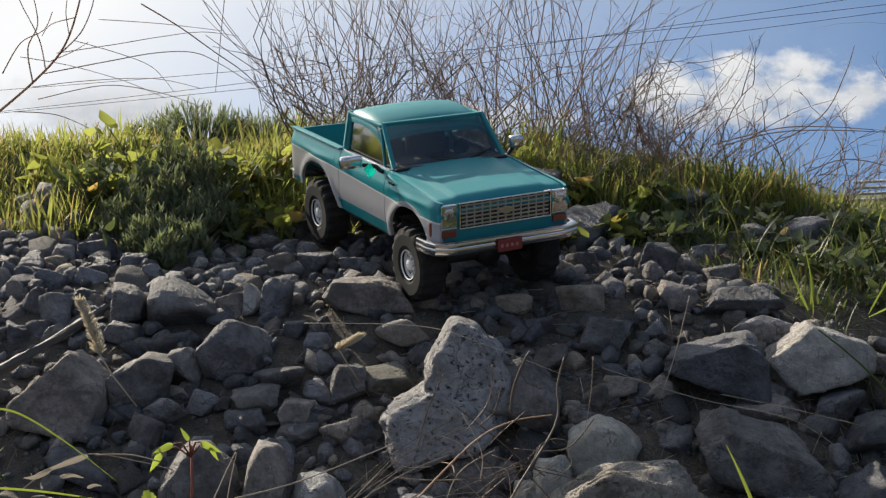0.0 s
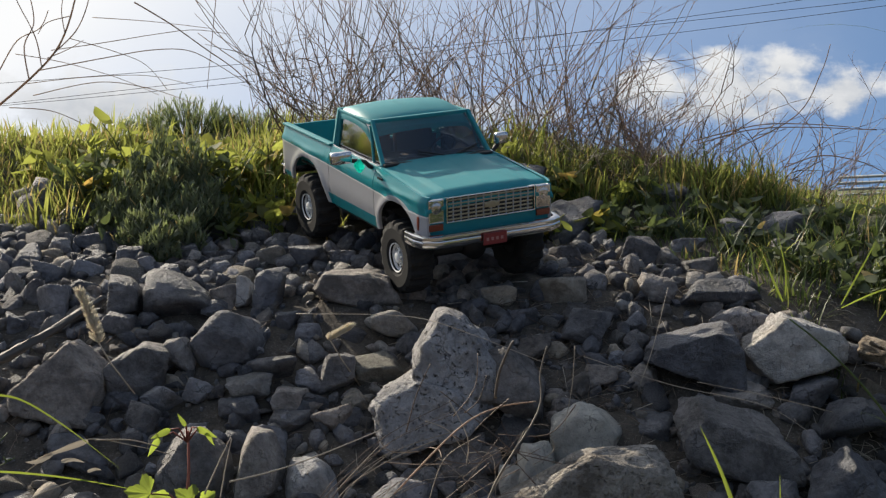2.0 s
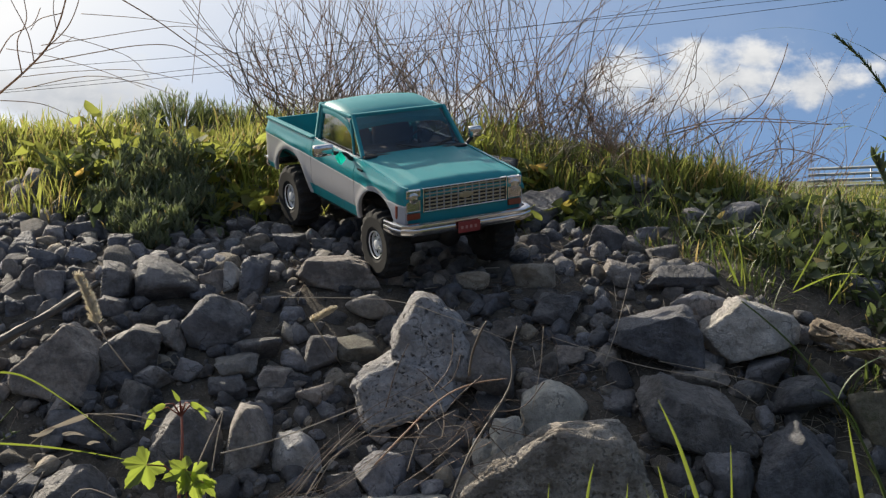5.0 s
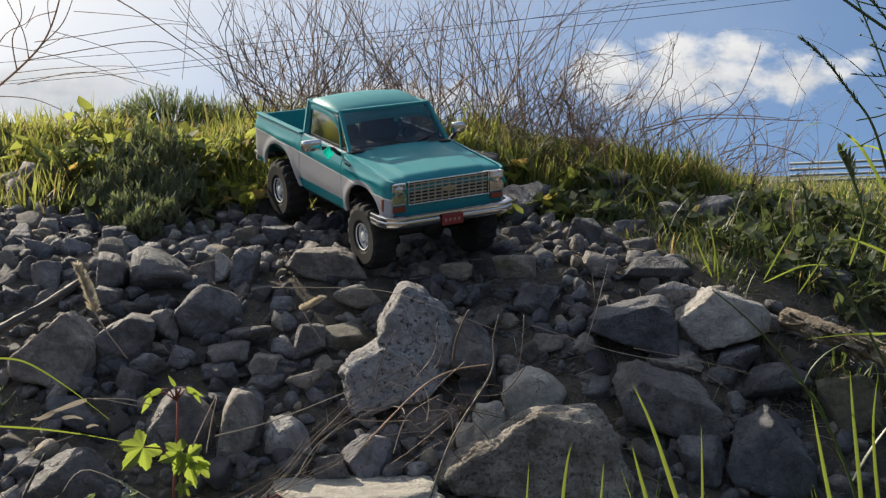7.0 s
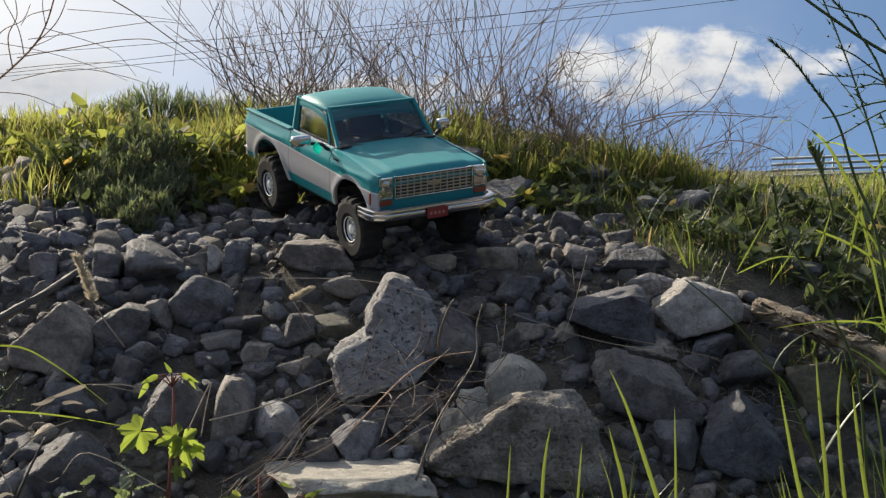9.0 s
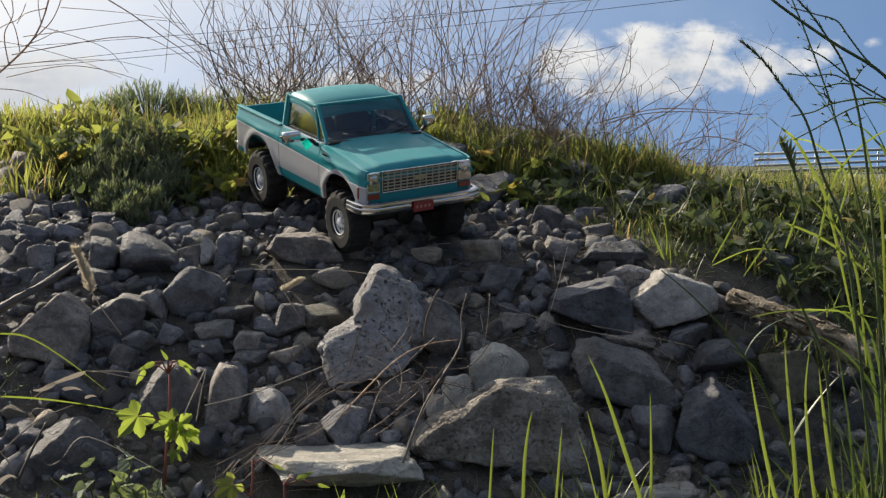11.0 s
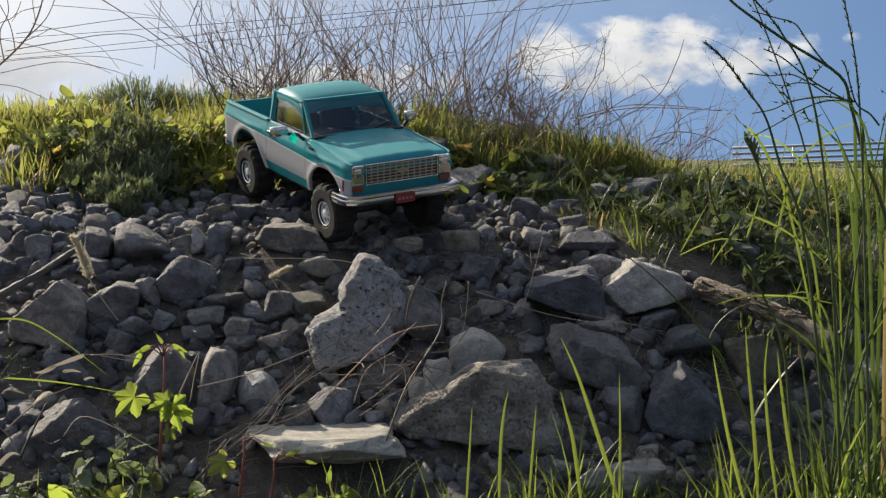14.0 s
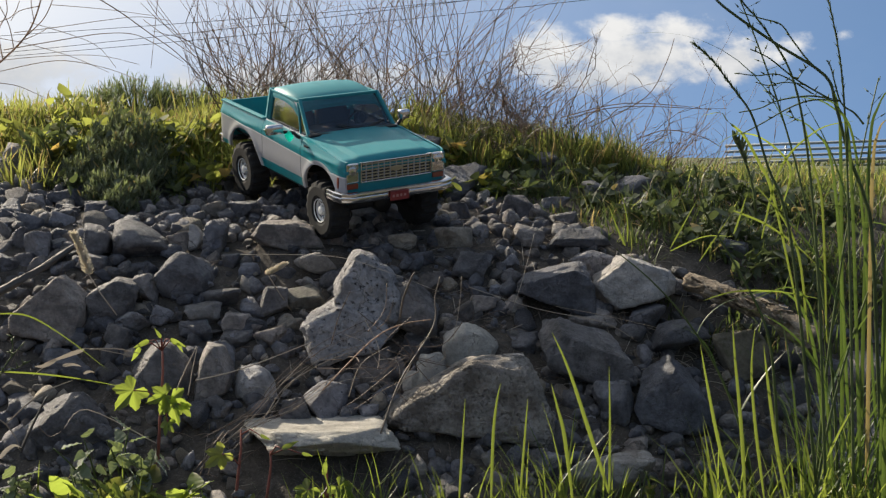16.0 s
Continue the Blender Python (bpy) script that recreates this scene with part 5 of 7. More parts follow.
def stalk(x, y, tall, head, lean, bend, leaves, seeds, label, z0=None):
    """A tall flowering grass: a bending culm, long leaves on it, and a loose seed head."""
    root = new("tall_grass")
    root.location = (x, y, (rough_z(x, y) if z0 is None else z0) - 0.004)
    tagged(root, label, "tall grass", "tall grasses at the foot of the bank")
    d = Vector((math.cos(head), math.sin(head), 0))
    p, ang, pts = Vector((0, 0, 0)), lean, []
    for i in range(17):
        pts.append(p.copy())
        p = p + (d * math.sin(ang) + Vector((0, 0, math.cos(ang)))) * tall / 16
        ang += bend / 16
    s = Soup()
    s.tube(pts, 0.0022, 0.0008, 6)
    part("culm", s, GREENSTEM, root, smooth=True)
    for k in range(leaves):
        i = 2 + int(11 * k / max(1, leaves)) + rng.randint(0, 1)
        s = Soup()
        s.blade(pts[i], head + rng.choice((0, math.pi)) + rng.uniform(-0.5, 0.5), rng.uniform(0.2, 0.5), tall * rng.uniform(0.22, 0.4), rng.uniform(0.005, 0.009), rng.uniform(0.3, 1.5), 10, 0.3)
        part("blade", s, REED, root, smooth=True)
    if seeds:
        s = Soup()
        for i in range(seeds):
            f = 0.70 + 0.30 * i / seeds
            a, b = pts[min(15, int(f * 16))], pts[min(16, int(f * 16) + 1)]
            q = a.lerp(b, (f * 16) % 1)
            way = Vector((rng.gauss(0, 1), rng.gauss(0, 1), rng.uniform(0.2, 1.2))).normalized()
            end = q + way * rng.uniform(0.008, 0.03)
            s.tube([q, end], 0.0004, 0.0003, 3)
            s.tube([end, end + way * 0.003, end + way * 0.009], 0.0014, 0.0002, 4)
        part("seed_head", s, GREENSTEM, root, "loose green seed head", smooth=True)
    return root


for args in ((0.56, 1.60, 0.62, 0.6, 0.05, 0.3, 4, 14), (0.60, 1.63, 0.78, 2.8, 0.0, 0.45, 4, 24), (0.49, 1.64, 0.42, 3.4, 0.1, 0.9, 4, 0), (0.53, 1.52, 0.50, 0.3, 0.05, 0.5, 5, 0)):
    stalk(*args, "tall green wild grass with drooping leaves")


# ---- broad-leaved weeds ----
def leaf_mesh(name, mat, lobes, length, width, crinkle=0.0):
    """A leaf lying along +x: midrib fold, notched or lobed edge, drooping tip."""
    s = Soup()
    n = 14
    mid, left, right = [], [], []
    for i in range(n + 1):
        f = i / n
        if lobes:
            wd = width * (0.5 * math.sin(math.pi * min(1, f * 1.02)) ** 0.8 * (0.62 + 0.38 * abs(math.cos(lobes * math.pi * f))))
        else:
            wd = width * 0.5 * (math.sin(math.pi * f ** 0.62) ** 0.9 if 0 < f < 1 else 0.0)
        z = -0.18 * length * f * f
        mid.append((length * f, 0, z + crinkle * length * math.sin(31 * f)))
        left.append((length * f - wd * 0.25, wd, z + wd * 0.28 + 0.02 * length * math.sin(9 * f) + crinkle * length * math.sin(23 * f + 2)))
        right.append((length * f - wd * 0.25, -wd, z + wd * 0.28 + 0.02 * length * math.sin(8 * f + 1) + crinkle * length * math.sin(26 * f)))
    s.v = mid + left + right
    k = n + 1
    for i in range(n):
        s.f += [(i, i + 1, k + i + 1, k + i), (i + 1, i, 2 * k + i, 2 * k + i + 1)]
    return s.mesh(name, mat, True)


def lobed_leaf(name, mat, size):
    """A palmate leaf: five pointed, toothed lobes, folded along their ribs."""
    s = Soup()
    lobes = ((-1.95, 0.50), (-0.95, 0.80), (0.0, 1.15), (0.95, 0.80), (1.95, 0.50))
    ring = []
    for i in range(111):
        a = -2.6 + 5.2 * i / 110
        r = max(l * max(0.0, 1 - (abs(a - c) / 0.66) ** 1.0) for c, l in lobes) * 0.60 + 0.40
        near = min(abs(a - c) for c, _ in lobes)
        r *= 1 + 0.09 * ((i % 5) / 4 - 0.5) * (1 if a > 0 else -1)
        ring.append((size * r * math.cos(a), size * r * math.sin(a) * 0.9, size * (-0.30 * r * r + 0.20 * near * r + 0.05 * math.sin(5 * a))))
    s.v = [(0, 0, 0)] + [tuple(0.5 * k for k in p) for p in ring] + ring
    n = len(ring)
    s.f = [(0, i + 1, i + 2) for i in range(n - 1)] + [(i + 1, n + i + 1, n + i + 2, i + 2) for i in range(n - 1)]
    return s.mesh(name, mat, True)


HEART = [leaf_mesh("leaf", LEAF, 0, l, l * 0.95) for l in (0.018, 0.024, 0.032)]
OVAL = [leaf_mesh("leaf", SHADED_LEAF, 0, l, l * 0.6) for l in (0.016, 0.022, 0.028)]
DROOP = [leaf_mesh("leaf", LOBE, 0, l, l * 0.30) for l in (0.016, 0.024)]
SAGES = [leaf_mesh("leaf", SAGE, 0, l, l * 0.66, 0.035) for l in (0.018, 0.026, 0.034)]
SUNNY = [leaf_mesh("leaf", LOBE, 0, l, l * 0.62, 0.02) for l in (0.026, 0.036, 0.044)]
LOBED = [lobed_leaf("leaf", LOBE, l) for l in (0.019, 0.027, 0.035)]


def weed(x, y, tall, leaves, meshes, label, stem=GREENSTEM, stems=3, spread_=0.35, lift=(0.2, 1.0), group="broad-leaved weeds"):
    root = new("weed")
    root.location = (x, y, rough_z(x, y) - 0.004)
    tagged(root, label, "weed", group)
    lines = []
    for k in range(stems):
        d = Vector((rng.gauss(0, spread_), rng.gauss(0, spread_), 1)).normalized()
        sag = Vector((rng.gauss(0, 0.2), rng.gauss(0, 0.2), -0.25))
        h = tall * rng.uniform(0.7, 1.05)
        pts = [d * h * f + sag * h * 0.5 * f * f for f in (0, 0.25, 0.5, 0.75, 1.0)]
        s = Soup()
        s.tube(pts, 0.0017, 0.0008, 5)
        part("stem", s, stem, root, smooth=True)
        lines.append(pts)
    for k in range(leaves):
        pts = rng.choice(lines)
        f = rng.uniform(*lift) * 3.999
        p = pts[int(f)].lerp(pts[int(f) + 1], f % 1)
        part("leaf", rng.choice(meshes), None, root, at=Matrix.Translation(p) @ pose(0, 0, 0, rng.uniform(-55, 55), rng.uniform(-60, 50), rng.uniform(0, 360)) @ Matrix.Translation((0.006, 0, 0)))
    return root


for x, y, h, c in ((-0.62, 2.54, 0.085, 12), (-0.56, 2.52, 0.09, 14), (-0.50, 2.54, 0.09, 14), (-0.45, 2.50, 0.10, 16), (-0.40, 2.52, 0.08, 9), (-0.68, 2.52, 0.07, 10), (-0.74, 2.54, 0.08, 10),
                   (-0.52, 2.49, 0.09, 10), (-0.33, 2.42, 0.05, 5),
                   (0.04, 2.55, 0.09, 8), (0.09, 2.52, 0.07, 6), (0.05, 2.37, 0.05, 8), (0.10, 2.33, 0.05, 8), (0.02, 2.40, 0.05, 6), (0.16, 2.40, 0.05, 6), (0.20, 2.46, 0.06, 6)):
    weed(x, y, h * (0.7 if x < -0.58 else 0.9), max(4, int(c * 0.8)), HEART, "leafy green weed with heart-shaped leaves")
for k in range(9):
    weed(rng.uniform(-0.70, -0.38), rng.uniform(2.47, 2.58), rng.uniform(0.05, 0.08), 9, HEART, "leafy weed with sunlit heart-shaped leaves")
for k in range(12):
    # shaded lower bush: its darkness is painted into the OVAL leaves
    x, y = rng.gauss(-0.495, 0.055), rng.uniform(2.25, 2.40)
    weed(x, y, rng.uniform(0.045, 0.085), 22, OVAL[:2], "grey-green bushy weed, soft leaves coloured as if in shade", stems=4, spread_=0.45)
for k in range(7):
    weed(-0.535 + 0.022 * k, rng.uniform(2.38, 2.46), rng.uniform(0.11, 0.155), 36, OVAL[:2], "upright spire of a soft-leaved weed, shade in its colour", stems=2, spread_=0.12)
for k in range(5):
    weed(rng.gauss(-0.61, 0.015), rng.uniform(2.42, 2.50), rng.uniform(0.09, 0.13), 30, OVAL, "tall bushy weed among the grass, shade in its colour", stems=4)
for k in range(11):
    weed(rng.uniform(-0.43, -0.30), rng.uniform(2.36, 2.46), rng.uniform(0.04, 0.075), 8, HEART, "small sunlit weed at the edge of the stones")
for k in range(26):
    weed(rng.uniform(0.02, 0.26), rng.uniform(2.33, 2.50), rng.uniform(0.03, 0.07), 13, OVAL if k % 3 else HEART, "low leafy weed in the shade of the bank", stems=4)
# weeds added to darken this part of the bench as shade would
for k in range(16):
    weed(rng.uniform(0.16, 0.42), rng.uniform(2.26, 2.44), rng.uniform(0.03, 0.055), 15, OVAL, "low leafy weed added between the stones to darken them", stems=4, spread_=0.5)
# shoulder weeds in shade, with that shade carried by the leaf colour
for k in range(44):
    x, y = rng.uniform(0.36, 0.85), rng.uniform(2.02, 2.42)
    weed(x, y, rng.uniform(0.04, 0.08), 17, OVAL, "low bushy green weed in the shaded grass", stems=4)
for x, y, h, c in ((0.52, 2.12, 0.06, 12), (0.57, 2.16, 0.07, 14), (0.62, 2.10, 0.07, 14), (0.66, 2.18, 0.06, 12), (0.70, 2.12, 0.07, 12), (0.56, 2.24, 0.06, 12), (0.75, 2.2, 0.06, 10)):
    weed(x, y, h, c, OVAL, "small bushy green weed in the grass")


# ---- the lobed weed and its neighbours at the foot ----
def hang(down, tip):
    """A leaf hanging edge-on to the ground: its axis points down angles below level in the x-z plane, its face is turned outwards by tip."""
    x = Vector((math.cos(down), -0.15, math.sin(down))).normalized()
    z = Vector((math.sin(tip), -math.cos(tip), 0.35))
    z = (z - x * z.dot(x)).normalized()
    return Matrix((x, z.cross(x), z)).transposed().to_4x4()


def lobed_weed(x, y, tall, label, leaves):
    root = new("weed")
    z0 = rough_z(x, y) - 0.004
    root.location = (x, y, z0)
    tagged(root, label, "weed", "weeds at the foot of the bank")
    pts = [Vector((-0.004, 0, 0)), Vector((0.0, 0, tall * 0.4)), Vector((0.004, 0.002, tall * 0.75)), Vector((0.004, 0, tall))]
    s = Soup()
    s.tube(pts, 0.0024, 0.0013, 7)
    part("stem", s, REDSTEM, root, "reddish upright stem", smooth=True)
    for dx, dz, size, turn, tip in leaves:
        a = Vector((0.003, 0, tall * (0.50 if dz < 0.8 else 0.93)))
        b = Vector((dx, -0.012, tall * dz))
        s = Soup()
        s.tube([a, a.lerp(b, 0.5) + Vector((0, 0, 0.008)), b], 0.0011, 0.0008, 5)
        part("leaf_stalk", s, REDSTEM, root, smooth=True)
        part("leaf", DROOP[size] if dz > 0.9 else LOBED[size], None, root, "bright yellow-green leaf", at=Matrix.Translation(b) @ hang(math.radians(turn), math.radians(tip)))
    return root


lobed_weed(-0.318, 1.70, 0.170, "young weed with a red stem and sunlit lobed leaves",
           ((-0.012, 1.02, 1, 205, 35), (0.016, 1.03, 1, -25, -30), (0.004, 1.04, 0, 120, 10), (-0.024, 0.97, 1, 240, 20), (0.026, 1.0, 0, -60, -20), (-0.034, 0.62, 2, 226, 15), (0.010, 0.58, 1, 200, 40), (0.016, 0.55, 2, -78, -15), (0.030, 0.50, 0, -45, 20), (0.012, 0.36, 0, 250, -30)))
lobed_weed(-0.205, 1.63, 0.10, "small weed with a curved red stem", ((0.03, 0.95, 0, -20, 20), (-0.02, 0.7, 1, 220, 30)))
lobed_weed(-0.165, 1.62, 0.085, "small weed with a curved red stem", ((0.045, 0.98, 0, -10, 15), (0.02, 1.05, 1, 30, -20)))
lobed_weed(-0.09, 1.60, 0.075, "small leafy weed in the grass", ((0.02, 0.75, 1, -40, 30), (-0.02, 0.7, 1, 225, -20), (0.0, 0.95, 1, 80, 10), (0.03, 0.5, 0, -50, 0), (-0.03, 0.5, 0, 235, 0)))
for x, y, h, c in ((-0.385, 1.63, 0.105, 11), (-0.36, 1.65, 0.11, 12), (-0.335, 1.63, 0.10, 10), (-0.40, 1.61, 0.085, 8), (-0.35, 1.61, 0.085, 8), (-0.485, 1.62, 0.075, 9), (-0.505, 1.61, 0.07, 8)):
    weed(x, y, h, c, SAGES, "grey-green fuzzy-leaved weed at the foot of the bank", group="weeds at the foot of the bank", lift=(0.45, 1.0), spread_=0.25)
for x, y, h, c in ((-0.40, 1.60, 0.06, 9), (-0.37, 1.585, 0.06, 9), (-0.42, 1.59, 0.05, 8), (-0.32, 1.60, 0.065, 9), (-0.29, 1.60, 0.05, 6), (-0.17, 1.60, 0.06, 6), (0.28, 1.54, 0.09, 8), (0.33, 1.60, 0.10, 6)):
    weed(x, y, h, c, HEART, "low bright green weed in the grass", group="weeds at the foot of the bank", lift=(0.4, 1.0))
for x, y, h in ((-0.435, 1.575, 0.075), (-0.405, 1.57, 0.080), (-0.375, 1.565, 0.075), (-0.345, 1.57, 0.080), (-0.315, 1.575, 0.085), (-0.285, 1.58, 0.065)):
    weed(x, y, h, 7, SUNNY, "low weed with large yellow-green leaves in the sun", group="weeds at the foot of the bank", lift=(0.5, 1.0))
for k in range(5):
    tuft(rng.uniform(-0.40, -0.30), rng.uniform(1.56, 1.60), 3, (0.05, 0.09), (0.003, 0.005), lean=0.25)


# ---- dead stems on the skyline ----
def dead_plant(x, y, stems, tall, fan, thick, twigs, label, lean=(0.0, 0.0), curl=0.45, mat=None):
    root = new("dead_weed")
    root.location = (x, y, rough_z(x, y) - 0.01)

    def grow(p, d, length, r, depth):
        pts, q, way = [p.copy()], p.copy(), d.copy()
        bend = Vector((rng.gauss(0, curl), rng.gauss(0, curl), rng.gauss(-0.05, curl * 0.6)))
        steps = 6
        for i in range(steps):
            way = (way + bend / steps + Vector((rng.gauss(0, 0.10), rng.gauss(0, 0.10), rng.gauss(0, 0.07)))).normalized()
            q = q + way * length / steps
            pts.append(q.copy())
            if depth > 0 and i >= 1 and rng.random() < twigs:
                side = (way + Vector((rng.gauss(0, 0.55), rng.gauss(0, 0.55), rng.gauss(0.1, 0.35)))).normalized()
                grow(q, side, length * rng.uniform(0.25, 0.5), r * 0.6, depth - 1)
        s.tube(pts, r, r * 0.45, 4)

    for k in range(stems):
        d = Vector((rng.gauss(lean[0], fan), rng.gauss(lean[1], fan), 1)).normalized()
        s = Soup()
        grow(Vector((rng.gauss(0, 0.025), rng.gauss(0, 0.025), 0)), d, tall * rng.uniform(0.45, 1.1), thick * rng.uniform(0.6, 1.2), 2)
        part("stem", s, mat or DEADWOOD, root, smooth=True)
    return tagged(root, label, "dead weed", "dead weeds on the skyline")


for i in range(29):
    x = -0.42 + 1.02 * i / 28 + rng.gauss(0, 0.02)
    dense = math.exp(-((x + 0.10) / 0.33) ** 2)
    dead_plant(x, 2.68 + abs(rng.gauss(0, 0.12)), 2 + int(5 * dense), 0.20 + 0.24 * dense, 0.38, 0.0012, 0.38, "dry brown branching weed stems against the sky", lean=(rng.gauss(0.05, 0.15), 0))
for i in range(10):
    x = rng.uniform(-0.34, 0.16)
    dead_plant(x, 2.72 + rng.uniform(0, 0.2), 4, 0.62, 0.16, 0.0013, 0.12, "tall straight dry stems against the sky", curl=0.15, mat=STRAW if i % 3 == 0 else None)
for i in range(28):
    dead_plant(rng.triangular(-0.45, 0.58, 0.05), 2.60 + rng.uniform(0, 0.16), 7, 0.20, 0.75, 0.0015, 0.5, "tangle of low dry brown twigs", curl=0.6, mat=TWIG if i % 2 else None)
for i in range(14):
    dead_plant(rng.uniform(0.0, 0.36), 2.50 + rng.uniform(0, 0.10), 6, 0.13, 0.85, 0.0010, 0.5, "low tangle of dry brown twigs over the grass", curl=0.6, mat=TWIG if i % 3 else STRAW)
for x, lean in ((-0.30, -1.0), (-0.24, -0.7)):
    dead_plant(x, 2.74, 3, 0.52, 0.22, 0.0014, 0.16, "long dry stems arching low over the grass", lean=(lean, 0), curl=0.35)
for x, lean in ((0.50, 0.9), (0.58, 0.6), (0.66, 1.0), (0.45, 1.4), (0.72, 0.3)):
    dead_plant(x, 2.72, 3, 0.24, 0.25, 0.0011, 0.3, "thin dry stems leaning over the shoulder", lean=(lean, 0), curl=0.4)
for i in range(14):
    dead_plant(rng.uniform(-0.42, 0.22), 2.66 + rng.uniform(0, 0.14), 2, 0.36, 0.3, 0.0016, 0.15, "pale shining dry grass stems against the sky", curl=0.5, mat=STRAW)


for i in range(26):
    x = rng.uniform(0.08, 0.62)
    dead_plant(x, 2.64 + rng.uniform(0, 0.2), 2, rng.uniform(0.14, 0.40 - 0.30 * x), 0.34, 0.0008, 0.30, "fine pale stems standing over the shoulder", lean=(rng.gauss(0.05, 0.25), 0), curl=0.35, mat=STRAW if i % 3 == 0 else None)
for i in range(12):
    dead_plant(rng.uniform(0.25, 0.62), 2.58 + rng.uniform(0, 0.12), 6, 0.12, 0.8, 0.0010, 0.5, "low tangle of dry twigs over the grass", curl=0.6, mat=TWIG if i % 2 else None)


for k in range(17):
    weed(-0.64 + 0.0145 * k + rng.gauss(0, 0.006), rng.uniform(2.43, 2.50), rng.uniform(0.08, 0.14), 12, HEART, "leafy weed with sunlit yellow-green heart-shaped leaves", lift=(0.5, 1.0), spread_=0.25)
for k in range(8):
    weed(rng.uniform(-0.38, -0.20), rng.uniform(2.51, 2.57), rng.uniform(0.06, 0.10), 9, HEART, "leafy weed with sunlit yellow-green heart-shaped leaves", lift=(0.4, 1.0))


def feathery_bush(x, y, wide, tall, count, label, mat=SAGE, leaf=(0.0012, 0.0024), lean=0.0, look_="fine grey-green foliage"):
    """A low bush of many thin, narrow leaves on fine stems."""
    root = new("bush")
    root.location = (x, y, rough_z(x, y) - 0.01)
    tagged(root, label, "bush", "bushes on the bank")
    twigs, leaves = Soup(), Soup()
    for k in range(count):
        a, r = rng.uniform(0, 6.28), rng.random() ** 0.5
        top = Vector((wide * r * math.cos(a), 0.4 * wide * r * math.sin(a), tall * (1.15 - 0.75 * r * r) * rng.uniform(0.7, 1.1)))
        foot = Vector((top.x * 0.35, top.y * 0.35, 0))
        top.x += lean * top.z
        mid = foot.lerp(top, 0.5) + Vector((0, 0, tall * 0.08))
        twigs.tube([foot, mid, top], 0.0009, 0.0005, 4)
        for i in range(13):
            f = 0.35 + 0.65 * i / 12
            p = foot.lerp(mid, f * 2) if f < 0.5 else mid.lerp(top, f * 2 - 1)
            leaves.blade(p, rng.uniform(0, 6.28), rng.uniform(0.2, 0.9), rng.uniform(0.010, 0.022), rng.uniform(*leaf), rng.uniform(-0.3, 0.5), 3)
    part("twig_work", twigs, GREENSTEM, root, smooth=True)
    part("foliage", leaves, mat, root, look_, smooth=True)
    return root


feathery_bush(-0.52, 2.74, 0.13, 0.062, 150, "low grey-green feathery bush on the skyline")
for x, y, wide, tall in ((-0.545, 2.40, 0.035, 0.125), (-0.52, 2.42, 0.028, 0.145), (-0.475, 2.41, 0.030, 0.140), (-0.45, 2.40, 0.028, 0.120), (-0.425, 2.37, 0.035, 0.085), (-0.50, 2.36, 0.045, 0.105), (-0.545, 2.34, 0.045, 0.090),
                         (-0.455, 2.33, 0.050, 0.085), (-0.50, 2.29, 0.050, 0.070), (-0.44, 2.27, 0.040, 0.060), (-0.47, 2.24, 0.035, 0.050), (-0.575, 2.38, 0.030, 0.090)):
    feathery_bush(x, y, wide, tall, 46, "dark soft-leaved bushy weed at the edge of the stones", HAZE_LEAF, (0.0028, 0.0055), 0.15, "soft dark grey-green foliage with haze in its colour")
feathery_bush(-0.40, 2.76, 0.11, 0.055, 100, "small grey-green feathery bush on the skyline")


# ---- loose dry things among the stones ----
def straw(points, r, label, mat=STRAW, name="straw"):
    s = Soup()
    pts = [Vector(p) for p in points]
    out = []
    for i in range(len(pts) - 1):
        a, b, c, d = pts[max(i - 1, 0)], pts[i], pts[i + 1], pts[min(i + 2, len(pts) - 1)]
        for k in range(5):
            t = k / 5
            out.append(0.5 * ((2 * b) + (c - a) * t + (2 * a - 5 * b + 4 * c - d) * t * t + (3 * b - a - 3 * c + d) * t ** 3))
    out.append(pts[-1])
    s.tube(out, r, r * 0.6, 5)
    return tagged(part(name, s, mat, smooth=True), label, "dry stem", "dry stems among the stones")


def ribbon(points, width, label, mat=None, name="grass_leaf"):
    """A long flat leaf along points, folded along its rib."""
    s = Soup()
    pts = [Vector(p) for p in points]
    line = []
    for i in range(len(pts) - 1):
        a, b, c, d = pts[max(i - 1, 0)], pts[i], pts[i + 1], pts[min(i + 2, len(pts) - 1)]
        for k in range(6):
            t = k / 6
            line.append(0.5 * ((2 * b) + (c - a) * t + (2 * a - 5 * b + 4 * c - d) * t * t + (3 * b - a - 3 * c + d) * t ** 3))
    line.append(pts[-1])
    n = len(line)
    for i, p in enumerate(line):
        f = i / (n - 1)
        d = (line[min(i + 1, n - 1)] - line[max(i - 1, 0)]).normalized()
        across = d.cross(Vector((0.25, 1, 0.3))).normalized()
        wd = width * 0.5 * min(1.0, 0.5 + 2.5 * f) * max(0.03, 1 - f ** 2.5)
        s.v += [tuple(p - across * wd + Vector((0, -0.3 * wd, 0))), tuple(p), tuple(p + across * wd + Vector((0, -0.3 * wd, 0)))]
    for i in range(n - 1):
        a, b = i * 3, i * 3 + 3
        s.f += [(a, a + 1, b + 1, b), (a + 1, a + 2, b + 2, b + 1)]
    return tagged(part(name, s, mat or BLADE, smooth=True), label, "grass leaf", "long grass leaves")


